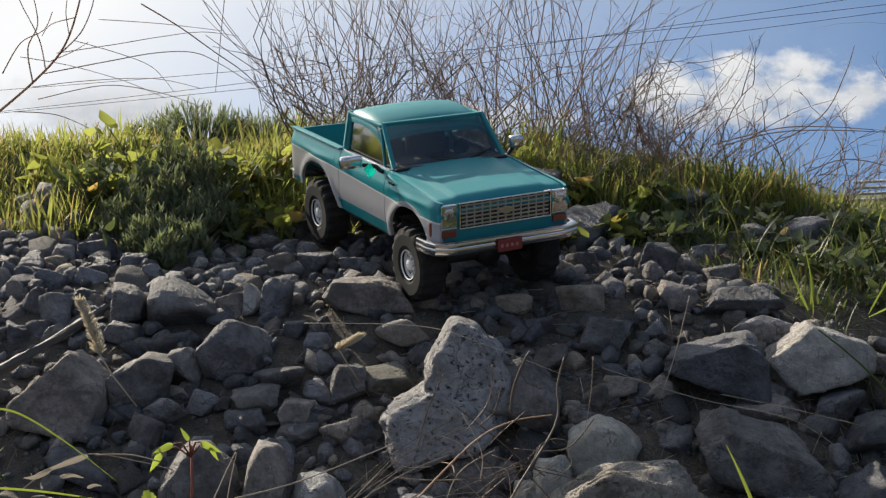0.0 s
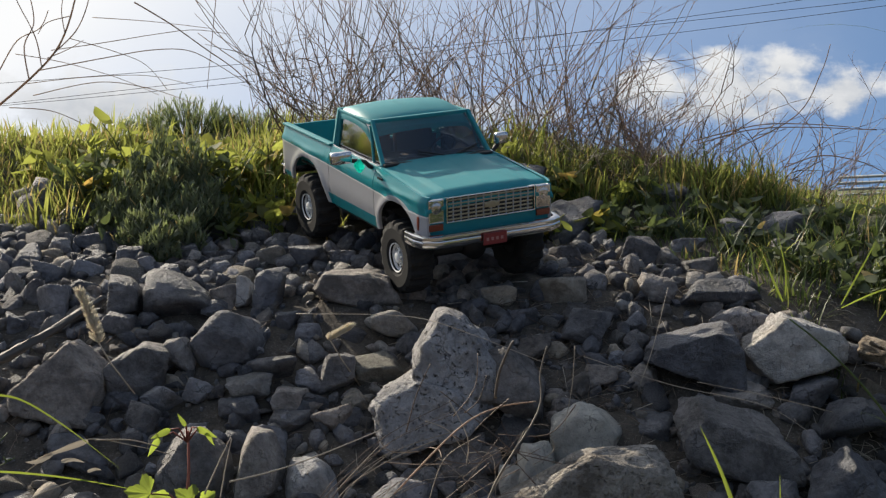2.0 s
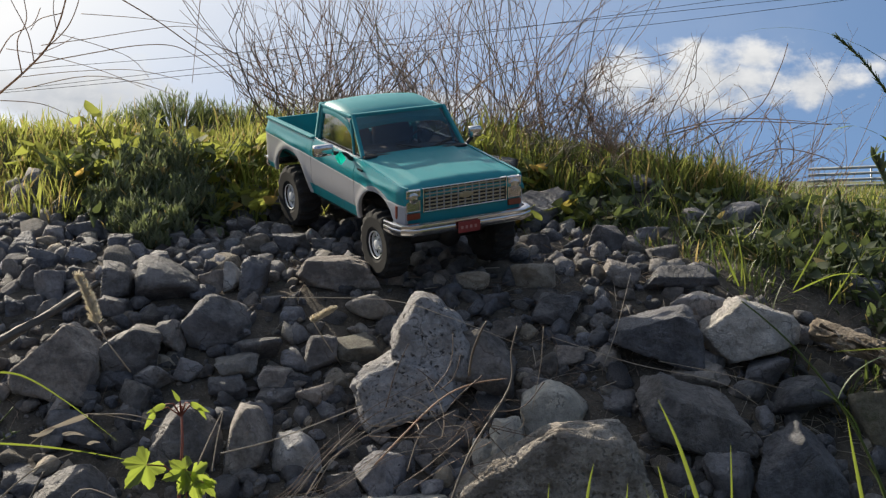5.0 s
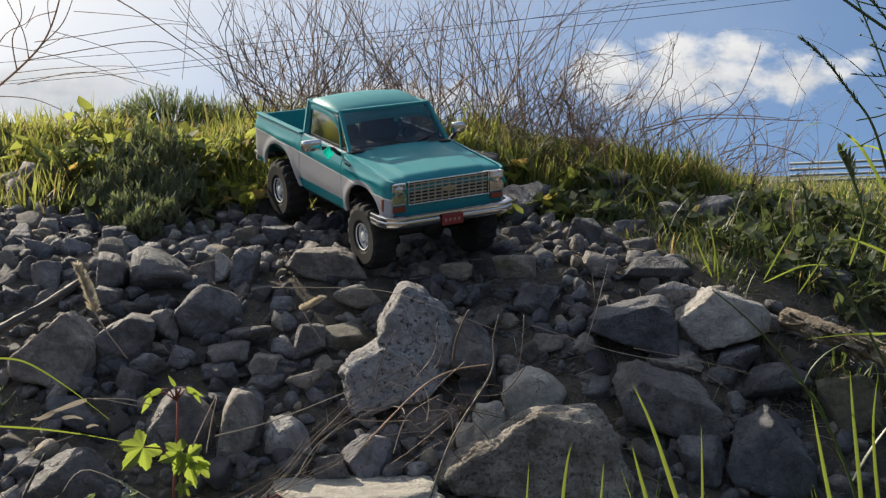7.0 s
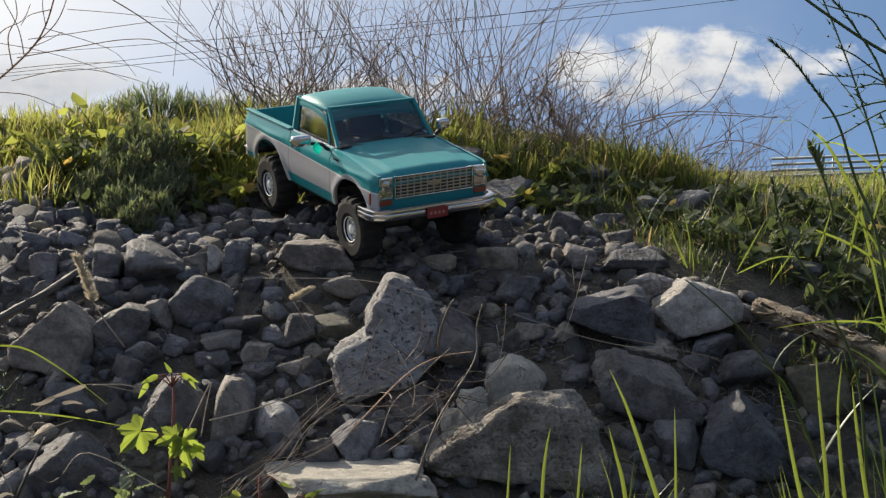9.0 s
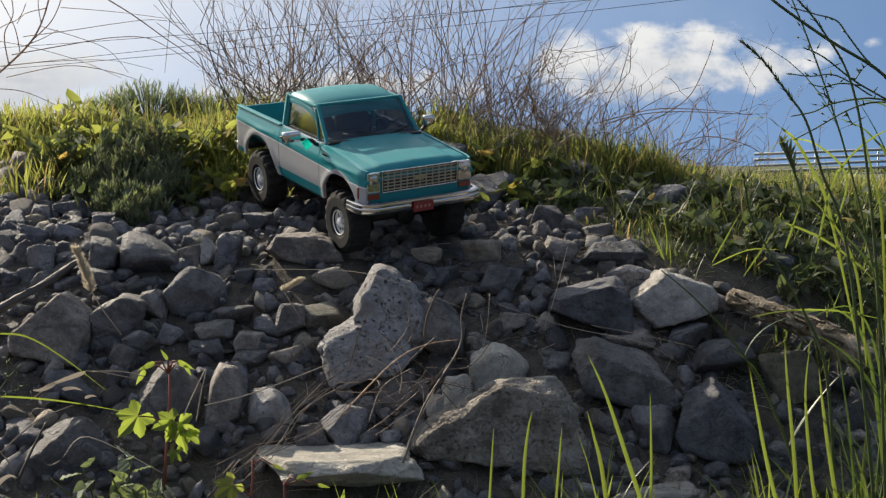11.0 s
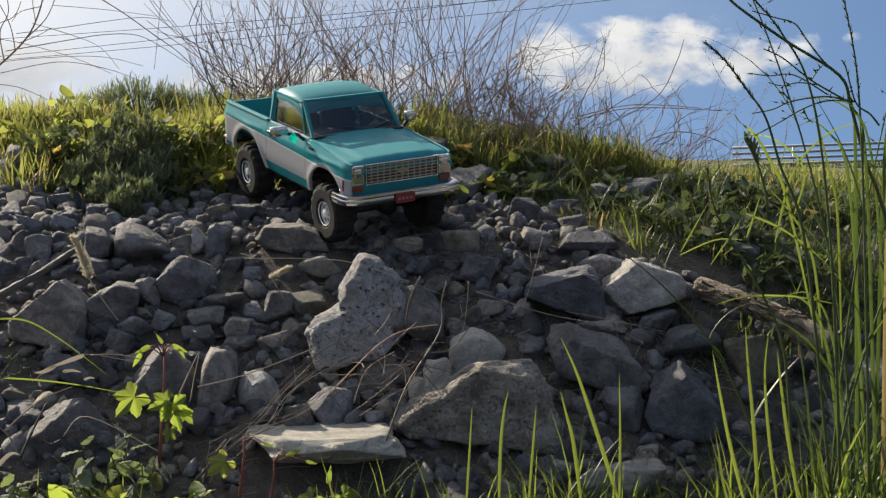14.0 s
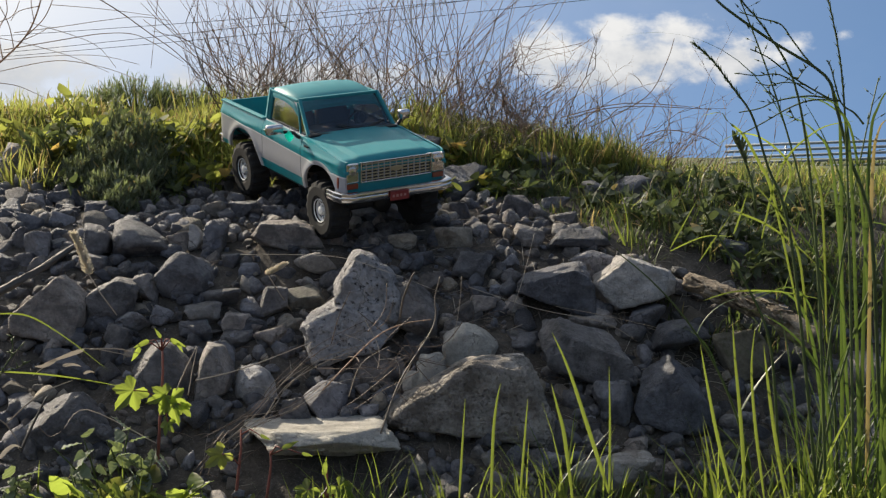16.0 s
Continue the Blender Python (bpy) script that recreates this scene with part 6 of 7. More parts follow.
def spike_grass(points, label, share=0.4):
    """A bending culm whose upper part is a dense dark seed spike."""
    root = new("tall_grass")
    pts = [Vector(p) for p in points]
    root.location = pts[0]
    tagged(root, label, "tall grass", "tall grasses at the foot of the bank")
    line = []
    for i in range(len(pts) - 1):
        a, b, c, d = pts[max(i - 1, 0)], pts[i], pts[i + 1], pts[min(i + 2, len(pts) - 1)]
        for k in range(8):
            t = k / 8
            line.append(0.5 * ((2 * b) + (c - a) * t + (2 * a - 5 * b + 4 * c - d) * t * t + (3 * b - a - 3 * c + d) * t ** 3) - pts[0])
    line.append(pts[-1] - pts[0])
    s = Soup()
    s.tube(line, 0.0021, 0.0007, 6)
    part("culm", s, GREENSTEM, root, smooth=True)
    s = Soup()
    n = len(line)
    for i in range(int(n * (1 - share)), n - 1):
        d = (line[i + 1] - line[i]).normalized()
        for k in range(5):
            q = line[i].lerp(line[i + 1], k / 5)
            way = (d * 1.6 + Vector((rng.gauss(0, 0.38), rng.gauss(0, 0.38), rng.gauss(0, 0.38)))).normalized()
            s.tube([q, q + way * 0.004, q + way * 0.009], 0.0010, 0.0002, 4)
    part("seed_spike", s, GREENSTEM, root, "dark green seed spike", smooth=True)
    return root


def twiggy(name, label, category, group, mat, *limbs, thick=1.0, buds=0):
    """One plant of several bent limbs, each given as its thickness and its points, with small buds along the thin ones."""
    root = new(name)
    root.location = limbs[0][1][0]
    tagged(root, label, category, group)
    for r, points in limbs:
        ob = straw(points, r * thick, "", mat, "limb")
        for key in ("label", "category", "group"):
            if key in ob:
                del ob[key]
        ob.parent = root
        ob.matrix_parent_inverse = Matrix.Translation(root.location).inverted()
    for r, points in limbs[1:]:
        for k in range(buds):
            s = Soup()
            i = rng.randrange(len(points) - 1)
            q = Vector(points[i]).lerp(Vector(points[i + 1]), rng.random()) - root.location
            way = Vector((rng.gauss(-0.6, 0.6), rng.gauss(0, 0.5), rng.gauss(0.2, 0.6))).normalized()
            s.tube([q, q + way * 0.003, q + way * 0.007], 0.0013, 0.0004, 5)
            part("bud", s, mat, root, smooth=True)
    return root


def foxtail(base, tip, r, label):
    """A bristly seed head on a thin stalk."""
    root = new("foxtail")
    root.location = base
    tagged(root, label, "seed head", "dry seed heads")
    d = Vector(tip) - Vector(base)
    side = Vector((0.10 * d.length, 0, 0))
    line = [d * f + side * math.sin(f * 3.0) * 0.5 for f in (k / 24 for k in range(25))]
    s = Soup()
    for i in range(520):
        k = rng.randint(0, 23)
        f = k / 24
        way = Vector((rng.gauss(0, 1), rng.gauss(0, 1), 0.6)).normalized()
        q = line[k] + way * r * 0.4
        s.tube([line[k], q, q + (way + d.normalized() * 0.5) * r * (0.75 - 0.3 * f)], 0.0009, 0.0002, 3)
    part("bristles", s, SEED, root, "pale bristly seed head", smooth=True)
    s = Soup()
    s.tube([Vector((0.035, 0.02, -0.06)), Vector((0.015, 0.0, -0.025)), line[0], *line[4::4]], 0.0009, 0.0006, 5)
    part("stalk", s, STRAW, root, smooth=True)
    return root


foxtail((-0.425, 1.760, 0.835), (-0.447, 1.760, 0.892), 0.0085, "dry bristly seed head standing among the stones")
foxtail((-0.188, 1.930, 0.820), (-0.163, 1.930, 0.836), 0.008, "small dry seed head lying on a thin stalk")
straw(((0.011, 1.740, 0.776), (0.015, 1.730, 0.804), (0.026, 1.720, 0.833), (0.031, 1.720, 0.841)), 0.0017, "dry brown stem curving up from the twigs", WOOD)
straw(((-0.016, 1.660, 0.627), (0.011, 1.680, 0.697), (0.056, 1.710, 0.766), (0.059, 1.720, 0.806), (0.066, 1.720, 0.835)), 0.0015, "dry brown stem curving up from the twigs", WOOD)
straw(((-0.096, 1.700, 0.680), (-0.030, 1.720, 0.745), (0.011, 1.730, 0.767), (0.055, 1.740, 0.773)), 0.0012, "thin twig among the stones", DEADWOOD)


def sheaf(points, count, wide, r, label):
    """Dry stalks lying close together along a line, splayed at their ends."""
    for k in range(count):
        a, b, bow = rng.gauss(0, 1), rng.gauss(0, 1), rng.gauss(0, 1)
        n = len(points) - 1
        last = n if k % 3 else n - 1
        line = []
        for i, p in enumerate(points[:last + 1]):
            f = i / n
            fan = wide * (0.5 + 1.6 * abs(f - 0.45))
            line.append((p[0] + fan * (a * (1 - f) + b * f) + wide * 0.35 * (bow * math.sin(3.1 * f) + rng.gauss(0, 0.8)), p[1] + 0.3 * wide * b, p[2] + 0.9 * fan * (b * (1 - f) - a * f) + 0.006))
        straw(line, r * rng.uniform(0.5, 1.2), label, rng.choice((STRAW, WOOD, TWIG, TWIG)))


sheaf(((-0.235, 1.660, 0.606), (-0.185, 1.685, 0.640), (-0.150, 1.715, 0.682), (-0.105, 1.745, 0.716), (-0.045, 1.775, 0.738)), 10, 0.0120, 0.0006, "thin dry stalk in a loose sheaf over the stones")
sheaf(((-0.205, 1.655, 0.640), (-0.150, 1.690, 0.652), (-0.085, 1.720, 0.690), (-0.020, 1.750, 0.704)), 5, 0.0130, 0.0006, "thin dry stalk in a loose sheaf over the stones")
sheaf(((-0.255, 1.640, 0.580), (-0.240, 1.650, 0.604), (-0.215, 1.665, 0.625)), 7, 0.0070, 0.0011, "short thick dry stalk fallen at the foot of the bank")
for k in range(34):
    c = Vector((rng.gauss(0.012, 0.050), rng.uniform(1.725, 1.775), rng.gauss(0.722, 0.032)))
    d = Vector((rng.gauss(0, 1), rng.gauss(0, 0.3), rng.gauss(0.25, 0.75))).normalized() * rng.uniform(0.02, 0.055)
    bow = Vector((rng.gauss(0, 0.008), 0, rng.gauss(0, 0.008)))
    straw((c - d, c + bow, c + d), rng.uniform(0.0004, 0.0009), "thin dry twig tangled among the stones", TWIG if k % 4 else STRAW)
straw(((-0.232, 1.950, 0.850), (-0.092, 1.900, 0.851), (-0.017, 1.850, 0.835), (0.068, 1.820, 0.805)), 0.0005, "long thin straw lying across the stones", STRAW)
straw(((0.114, 1.860, 0.808), (0.211, 1.820, 0.780), (0.304, 1.780, 0.764), (0.349, 1.760, 0.739)), 0.0006, "long thin straw lying across the stones", STRAW)
straw(((0.242, 1.840, 0.781), (0.308, 1.800, 0.772), (0.377, 1.760, 0.759)), 0.0005, "long thin straw lying across the stones", STRAW)
straw(((0.179, 1.860, 0.775), (0.194, 1.860, 0.819), (0.211, 1.860, 0.888)), 0.0006, "thin upright straw among the stones", STRAW)
straw(((-0.413, 1.700, 0.737), (-0.374, 1.690, 0.739), (-0.342, 1.680, 0.734)), 0.001, "pale dry stalk arched above the stones", STRAW)
straw(((-0.293, 1.680, 0.684), (-0.278, 1.680, 0.717), (-0.265, 1.680, 0.744)), 0.0009, "dry stem leaning by the weed", STRAW)
straw(((-0.277, 1.680, 0.677), (-0.271, 1.680, 0.711), (-0.264, 1.680, 0.743)), 0.0009, "dry stem leaning by the weed", STRAW)
straw(((-0.317, 1.660, 0.615), (-0.408, 1.660, 0.661), (-0.438, 1.650, 0.637)), 0.0009, "thin dry stem over the stones", STRAW)
straw(((-0.267, 1.680, 0.697), (-0.203, 1.700, 0.711), (-0.112, 1.740, 0.742)), 0.001, "thin dry stem over the stones", STRAW)
straw(((-0.506, 1.620, 0.650), (-0.467, 1.640, 0.685), (-0.427, 1.660, 0.701)), 0.0011, "dry grass stem over the stones", STRAW)
ribbon(((-0.530, 1.660, 0.790), (-0.487, 1.670, 0.786), (-0.438, 1.680, 0.754), (-0.384, 1.690, 0.708)), 0.0028, "long green grass leaf arching over the stones")
ribbon(((-0.524, 1.640, 0.716), (-0.469, 1.650, 0.711), (-0.414, 1.660, 0.702), (-0.357, 1.670, 0.689)), 0.0028, "long green grass leaf lying low")
ribbon(((0.520, 1.550, 0.800), (0.484, 1.550, 0.952), (0.466, 1.550, 0.993), (0.444, 1.550, 1.030), (0.424, 1.550, 1.047), (0.514, 1.980, 1.072), (0.483, 1.980, 1.066)), 0.0041, "long green grass leaf bending in the light")
ribbon(((0.557, 1.550, 0.764), (0.548, 1.550, 0.934), (0.535, 1.550, 0.993), (0.525, 1.550, 1.033), (0.517, 1.550, 1.067)), 0.0033, "long green grass leaf bending in the light")
ribbon(((0.533, 1.550, 0.764), (0.519, 1.550, 0.874), (0.494, 1.550, 0.928), (0.457, 1.550, 0.970)), 0.0034, "long green grass leaf bending in the light")
ribbon(((0.470, 1.550, 0.898), (0.493, 1.550, 0.989), (0.540, 1.550, 1.037), (0.588, 1.550, 1.049)), 0.0031, "long green grass leaf bending in the light")
ribbon(((0.433, 1.550, 0.934), (0.476, 1.550, 0.916), (0.519, 1.550, 0.886), (0.556, 1.550, 0.849)), 0.0031, "long green grass leaf bending in the light")
ribbon(((0.494, 1.550, 0.934), (0.505, 1.550, 0.989), (0.468, 1.550, 1.026), (0.432, 1.550, 1.030), (0.506, 1.980, 1.016)), 0.0027, "long green grass leaf bending in the light")
ribbon(((0.493, 1.980, 0.776), (0.435, 1.550, 0.830), (0.495, 1.550, 0.830), (0.556, 1.550, 0.819)), 0.0031, "long green grass leaf bending in the light")
ribbon(((0.438, 1.980, 0.854), (0.492, 1.980, 0.877), (0.538, 1.980, 0.877)), 0.0024, "long green grass leaf bending in the light")
ribbon(((0.485, 1.980, 0.838), (0.511, 1.980, 0.877), (0.534, 1.980, 0.912)), 0.0024, "long green grass leaf bending in the light")
ribbon(((0.438, 1.980, 0.858), (0.461, 1.980, 0.900), (0.480, 1.980, 0.935)), 0.0024, "long green grass leaf bending in the light")
ribbon(((0.434, 1.550, 0.904), (0.442, 1.550, 0.928), (0.451, 1.550, 0.958)), 0.0027, "long green grass leaf bending in the light")
ribbon(((0.367, 1.980, 0.862), (0.353, 1.980, 0.893), (0.341, 1.980, 0.924)), 0.0031, "long green grass leaf bending in the light")
ribbon(((0.370, 1.980, 0.869), (0.370, 1.980, 0.900), (0.360, 1.980, 0.947)), 0.0024, "long green grass leaf bending in the light")
twiggy("branching_weed", "thin dark branching weed beside the tall grass", "weed", "weeds at the foot of the bank", GREENSTEM,
       (0.0021, ((0.624, 1.530, 0.620), (0.607, 1.530, 0.890), (0.594, 1.530, 0.955), (0.575, 1.530, 1.002), (0.556, 1.530, 1.067), (0.541, 1.530, 1.105), (0.475, 1.530, 1.146), (0.419, 1.530, 1.184), (0.401, 1.530, 1.199))),
       (0.001, ((0.547, 1.530, 1.076), (0.521, 1.530, 1.079), (0.482, 1.530, 1.073), (0.459, 1.530, 1.063), (0.433, 1.530, 1.058))),
       (0.001, ((0.547, 1.530, 1.076), (0.506, 1.530, 1.099), (0.470, 1.530, 1.126), (0.446, 1.530, 1.137))),
       (0.001, ((0.562, 1.530, 1.073), (0.527, 1.530, 1.074), (0.497, 1.530, 1.064), (0.462, 1.530, 1.044), (0.439, 1.530, 1.032))),
       (0.0008, ((0.517, 1.530, 1.093), (0.491, 1.530, 1.096), (0.470, 1.530, 1.092), (0.453, 1.530, 1.096))),
       (0.0008, ((0.526, 1.530, 1.082), (0.485, 1.530, 1.105), (0.455, 1.530, 1.104), (0.429, 1.530, 1.107))),
       (0.001, ((0.538, 1.530, 1.108), (0.520, 1.530, 1.123), (0.499, 1.530, 1.149), (0.484, 1.530, 1.168), (0.460, 1.530, 1.175), (0.431, 1.530, 1.183))),
       (0.0011, ((0.592, 1.530, 1.044), (0.580, 1.530, 1.058), (0.562, 1.530, 1.072), (0.549, 1.530, 1.114), (0.543, 1.530, 1.124))),
       (0.0007, ((0.506, 1.530, 1.099), (0.514, 1.530, 1.111), (0.520, 1.530, 1.117))),
       (0.0007, ((0.482, 1.530, 1.073), (0.473, 1.530, 1.082), (0.470, 1.530, 1.091))),
       (0.0007, ((0.497, 1.530, 1.064), (0.503, 1.530, 1.052), (0.509, 1.530, 1.047))), thick=1.25, buds=4)
ribbon(((0.628, 1.622, 0.482), (0.628, 1.622, 0.690), (0.624, 1.602, 1.002), (0.632, 1.592, 1.070), (0.650, 1.582, 1.100)), 0.0053, "tall green grass leaf at the foot of the bank", REED)
ribbon(((0.711, 1.569, 0.498), (0.701, 1.569, 0.599), (0.669, 1.549, 0.844), (0.636, 1.539, 0.911), (0.585, 1.529, 0.920)), 0.0039, "tall green grass leaf at the foot of the bank", REED)
ribbon(((0.628, 1.641, 0.475), (0.616, 1.641, 0.664), (0.585, 1.621, 0.968), (0.553, 1.611, 1.037), (0.502, 1.601, 1.061)), 0.0046, "tall green grass leaf at the foot of the bank", REED)
ribbon(((0.612, 1.546, 0.506), (0.611, 1.546, 0.683), (0.603, 1.526, 0.969), (0.606, 1.516, 1.034), (0.616, 1.506, 1.052)), 0.0053, "tall green grass leaf at the foot of the bank", REED)
ribbon(((0.598, 1.610, 0.485), (0.587, 1.610, 0.533), (0.552, 1.590, 0.754), (0.514, 1.580, 0.824), (0.450, 1.570, 0.823)), 0.0053, "tall green grass leaf at the foot of the bank", REED)
ribbon(((0.736, 1.607, 0.486), (0.743, 1.607, 0.678), (0.751, 1.587, 0.980), (0.778, 1.577, 1.048), (0.832, 1.567, 1.064)), 0.0059, "tall green grass leaf at the foot of the bank", REED)
ribbon(((0.674, 1.537, 0.509), (0.668, 1.537, 0.685), (0.649, 1.517, 0.969), (0.637, 1.507, 1.034), (0.619, 1.497, 1.059)), 0.0051, "tall green grass leaf at the foot of the bank", REED)
ribbon(((0.716, 1.550, 0.504), (0.711, 1.550, 0.648), (0.694, 1.530, 0.915), (0.685, 1.520, 0.981), (0.673, 1.510, 0.988)), 0.0046, "tall green grass leaf at the foot of the bank", REED)
ribbon(((0.704, 1.608, 0.486), (0.702, 1.608, 0.571), (0.689, 1.588, 0.812), (0.684, 1.578, 0.882), (0.681, 1.568, 0.867)), 0.0059, "tall green grass leaf at the foot of the bank")
ribbon(((0.617, 1.501, 0.520), (0.618, 1.501, 0.556), (0.611, 1.481, 0.757), (0.611, 1.471, 0.823), (0.618, 1.461, 0.850)), 0.0063, "tall green grass leaf at the foot of the bank", REED)
ribbon(((0.646, 1.583, 0.494), (0.631, 1.583, 0.696), (0.595, 1.563, 1.001), (0.557, 1.553, 1.067), (0.494, 1.543, 1.080)), 0.0039, "tall green grass leaf at the foot of the bank", REED)
ribbon(((0.593, 1.579, 0.495), (0.582, 1.579, 0.547), (0.550, 1.559, 0.766), (0.514, 1.549, 0.834), (0.456, 1.539, 0.820)), 0.0037, "tall green grass leaf at the foot of the bank", REED)
ribbon(((0.605, 1.541, 0.507), (0.596, 1.541, 0.703), (0.573, 1.521, 0.999), (0.553, 1.511, 1.064), (0.522, 1.501, 1.073)), 0.0047, "tall green grass leaf at the foot of the bank", REED)
ribbon(((0.617, 1.655, 0.471), (0.612, 1.655, 0.684), (0.597, 1.635, 1.003), (0.588, 1.625, 1.072), (0.577, 1.615, 1.094)), 0.0054, "tall green grass leaf at the foot of the bank", REED)
ribbon(((0.619, 1.517, 0.515), (0.620, 1.517, 0.627), (0.613, 1.497, 0.872), (0.617, 1.487, 0.937), (0.628, 1.477, 0.942)), 0.0068, "tall green grass leaf at the foot of the bank", REED)
spike_grass(((0.538, 1.520, 0.587), (0.500, 1.520, 0.895), (0.467, 1.520, 0.994), (0.448, 1.520, 1.052), (0.426, 1.520, 1.084), (0.397, 1.520, 1.121), (0.375, 1.520, 1.141)), "tall wild grass bowed by its seed spike")
spike_grass(((0.550, 1.520, 0.587), (0.532, 1.520, 0.888), (0.505, 1.520, 1.077), (0.463, 1.520, 1.159), (0.409, 1.520, 1.218)), "tall wild grass bowed by its seed spike")
spike_grass(((0.586, 1.520, 0.587), (0.574, 1.520, 0.888), (0.561, 1.520, 1.095), (0.539, 1.520, 1.206)), "tall wild grass bowed by its seed spike")
spike_grass(((0.489, 1.520, 0.617), (0.475, 1.520, 0.768), (0.438, 1.520, 0.852), (0.389, 1.520, 0.935), (0.377, 1.520, 0.989)), "tall wild grass bowed by its seed spike")
twiggy("bare_branch", "bare forked branch against the bright sky", "branch", "dead weeds on the skyline", DEADWOOD,
       (0.00216, ((-0.775, 2.450, 1.129), (-0.717, 2.450, 1.177), (-0.676, 2.450, 1.219), (-0.654, 2.450, 1.262), (-0.637, 2.450, 1.323))),
       (0.001296, ((-0.717, 2.450, 1.177), (-0.724, 2.450, 1.229), (-0.708, 2.450, 1.266), (-0.715, 2.450, 1.313))),
       (0.001152, ((-0.676, 2.450, 1.219), (-0.642, 2.450, 1.252), (-0.624, 2.450, 1.290), (-0.618, 2.450, 1.323))),
       (0.00108, ((-0.697, 2.450, 1.198), (-0.706, 2.450, 1.243), (-0.732, 2.450, 1.295), (-0.743, 2.450, 1.323))),
       (0.000936, ((-0.659, 2.450, 1.248), (-0.664, 2.450, 1.283), (-0.660, 2.450, 1.313))),
       (0.000936, ((-0.649, 2.450, 1.276), (-0.687, 2.450, 1.266), (-0.702, 2.450, 1.248))),
       (0.000864, ((-0.688, 2.450, 1.210), (-0.654, 2.450, 1.224), (-0.630, 2.450, 1.238))),
       (0.001152, ((-0.764, 2.450, 1.191), (-0.735, 2.450, 1.238), (-0.699, 2.450, 1.257), (-0.685, 2.450, 1.285))))
straw(((-0.615, 2.720, 1.332), (-0.552, 2.720, 1.294), (-0.489, 2.720, 1.249), (-0.437, 2.720, 1.212), (-0.384, 2.720, 1.159)), 0.00135, "long dry stem arching over the grass", DEADWOOD, "dry_stalk")
straw(((-0.763, 2.720, 1.249), (-0.668, 2.720, 1.262), (-0.584, 2.720, 1.275), (-0.510, 2.720, 1.283), (-0.447, 2.720, 1.275)), 0.000825, "long dry stem arching over the grass", DEADWOOD, "dry_stalk")
straw(((-0.785, 2.720, 1.214), (-0.669, 2.720, 1.235), (-0.589, 2.720, 1.248), (-0.525, 2.720, 1.248), (-0.479, 2.720, 1.228), (-0.421, 2.720, 1.191)), 0.00105, "long dry stem arching over the grass", DEADWOOD, "dry_stalk")
straw(((-0.731, 2.720, 1.270), (-0.647, 2.720, 1.245), (-0.595, 2.720, 1.222), (-0.559, 2.720, 1.180)), 0.00075, "long dry stem arching over the grass", DEADWOOD, "dry_stalk")
straw(((-0.839, 2.720, 1.149), (-0.765, 2.720, 1.143), (-0.702, 2.720, 1.117)), 0.000975, "long dry stem arching over the grass", DEADWOOD, "dry_stalk")
straw(((-0.471, 2.720, 1.338), (-0.479, 2.720, 1.264), (-0.488, 2.720, 1.180)), 0.000825, "long dry stem arching over the grass", DEADWOOD, "dry_stalk")
straw(((-0.689, 2.720, 1.306), (-0.584, 2.720, 1.298), (-0.478, 2.720, 1.285)), 0.00075, "long dry stem arching over the grass", DEADWOOD, "dry_stalk")
straw(((-0.806, 2.720, 1.191), (-0.711, 2.720, 1.201), (-0.595, 2.720, 1.204), (-0.511, 2.720, 1.186)), 0.00075, "long dry stem arching over the grass", DEADWOOD, "dry_stalk")
straw(((-0.796, 2.720, 1.170), (-0.680, 2.720, 1.193), (-0.585, 2.720, 1.180), (-0.511, 2.720, 1.154)), 0.0009, "long dry stem arching over the grass", DEADWOOD, "dry_stalk")
straw(((-0.827, 2.720, 1.243), (-0.743, 2.720, 1.228), (-0.648, 2.720, 1.201), (-0.574, 2.720, 1.170)), 0.00075, "long dry stem arching over the grass", DEADWOOD, "dry_stalk")
straw(((-0.425, 2.720, 1.338), (-0.394, 2.720, 1.264), (-0.363, 2.720, 1.159)), 0.00075, "long dry stem arching over the grass", DEADWOOD, "dry_stalk")
straw(((-0.509, 2.720, 1.338), (-0.457, 2.720, 1.264), (-0.384, 2.720, 1.201), (-0.332, 2.720, 1.128)), 0.000825, "long dry stem arching over the grass", DEADWOOD, "dry_stalk")
ribbon(((0.270, 1.500, 0.581), (0.242, 1.500, 0.666), (0.217, 1.500, 0.739), (0.196, 1.500, 0.785)), 0.0054, "broad bright green grass blade at the foot of the bank")
ribbon(((0.224, 1.500, 0.574), (0.213, 1.500, 0.654), (0.204, 1.500, 0.690), (0.196, 1.500, 0.720)), 0.0051, "broad bright green grass blade at the foot of the bank")
ribbon(((0.270, 1.500, 0.581), (0.270, 1.500, 0.666), (0.268, 1.500, 0.742)), 0.0034, "broad bright green grass blade at the foot of the bank")
ribbon(((0.424, 1.500, 0.581), (0.405, 1.500, 0.654), (0.391, 1.500, 0.721), (0.382, 1.500, 0.769)), 0.0048, "broad bright green grass blade at the foot of the bank")
ribbon(((0.122, 1.500, 0.574), (0.124, 1.500, 0.654), (0.128, 1.500, 0.696), (0.133, 1.500, 0.721)), 0.0041, "broad bright green grass blade at the foot of the bank")
ribbon(((0.158, 1.500, 0.574), (0.164, 1.500, 0.660), (0.167, 1.500, 0.702)), 0.0031, "broad bright green grass blade at the foot of the bank")
ribbon(((0.442, 1.500, 0.574), (0.435, 1.500, 0.666), (0.426, 1.500, 0.751), (0.422, 1.500, 0.799)), 0.0048, "broad bright green grass blade at the foot of the bank")
ribbon(((0.466, 1.500, 0.574), (0.453, 1.500, 0.666), (0.447, 1.500, 0.739), (0.451, 1.500, 0.793)), 0.0041, "broad bright green grass blade at the foot of the bank")
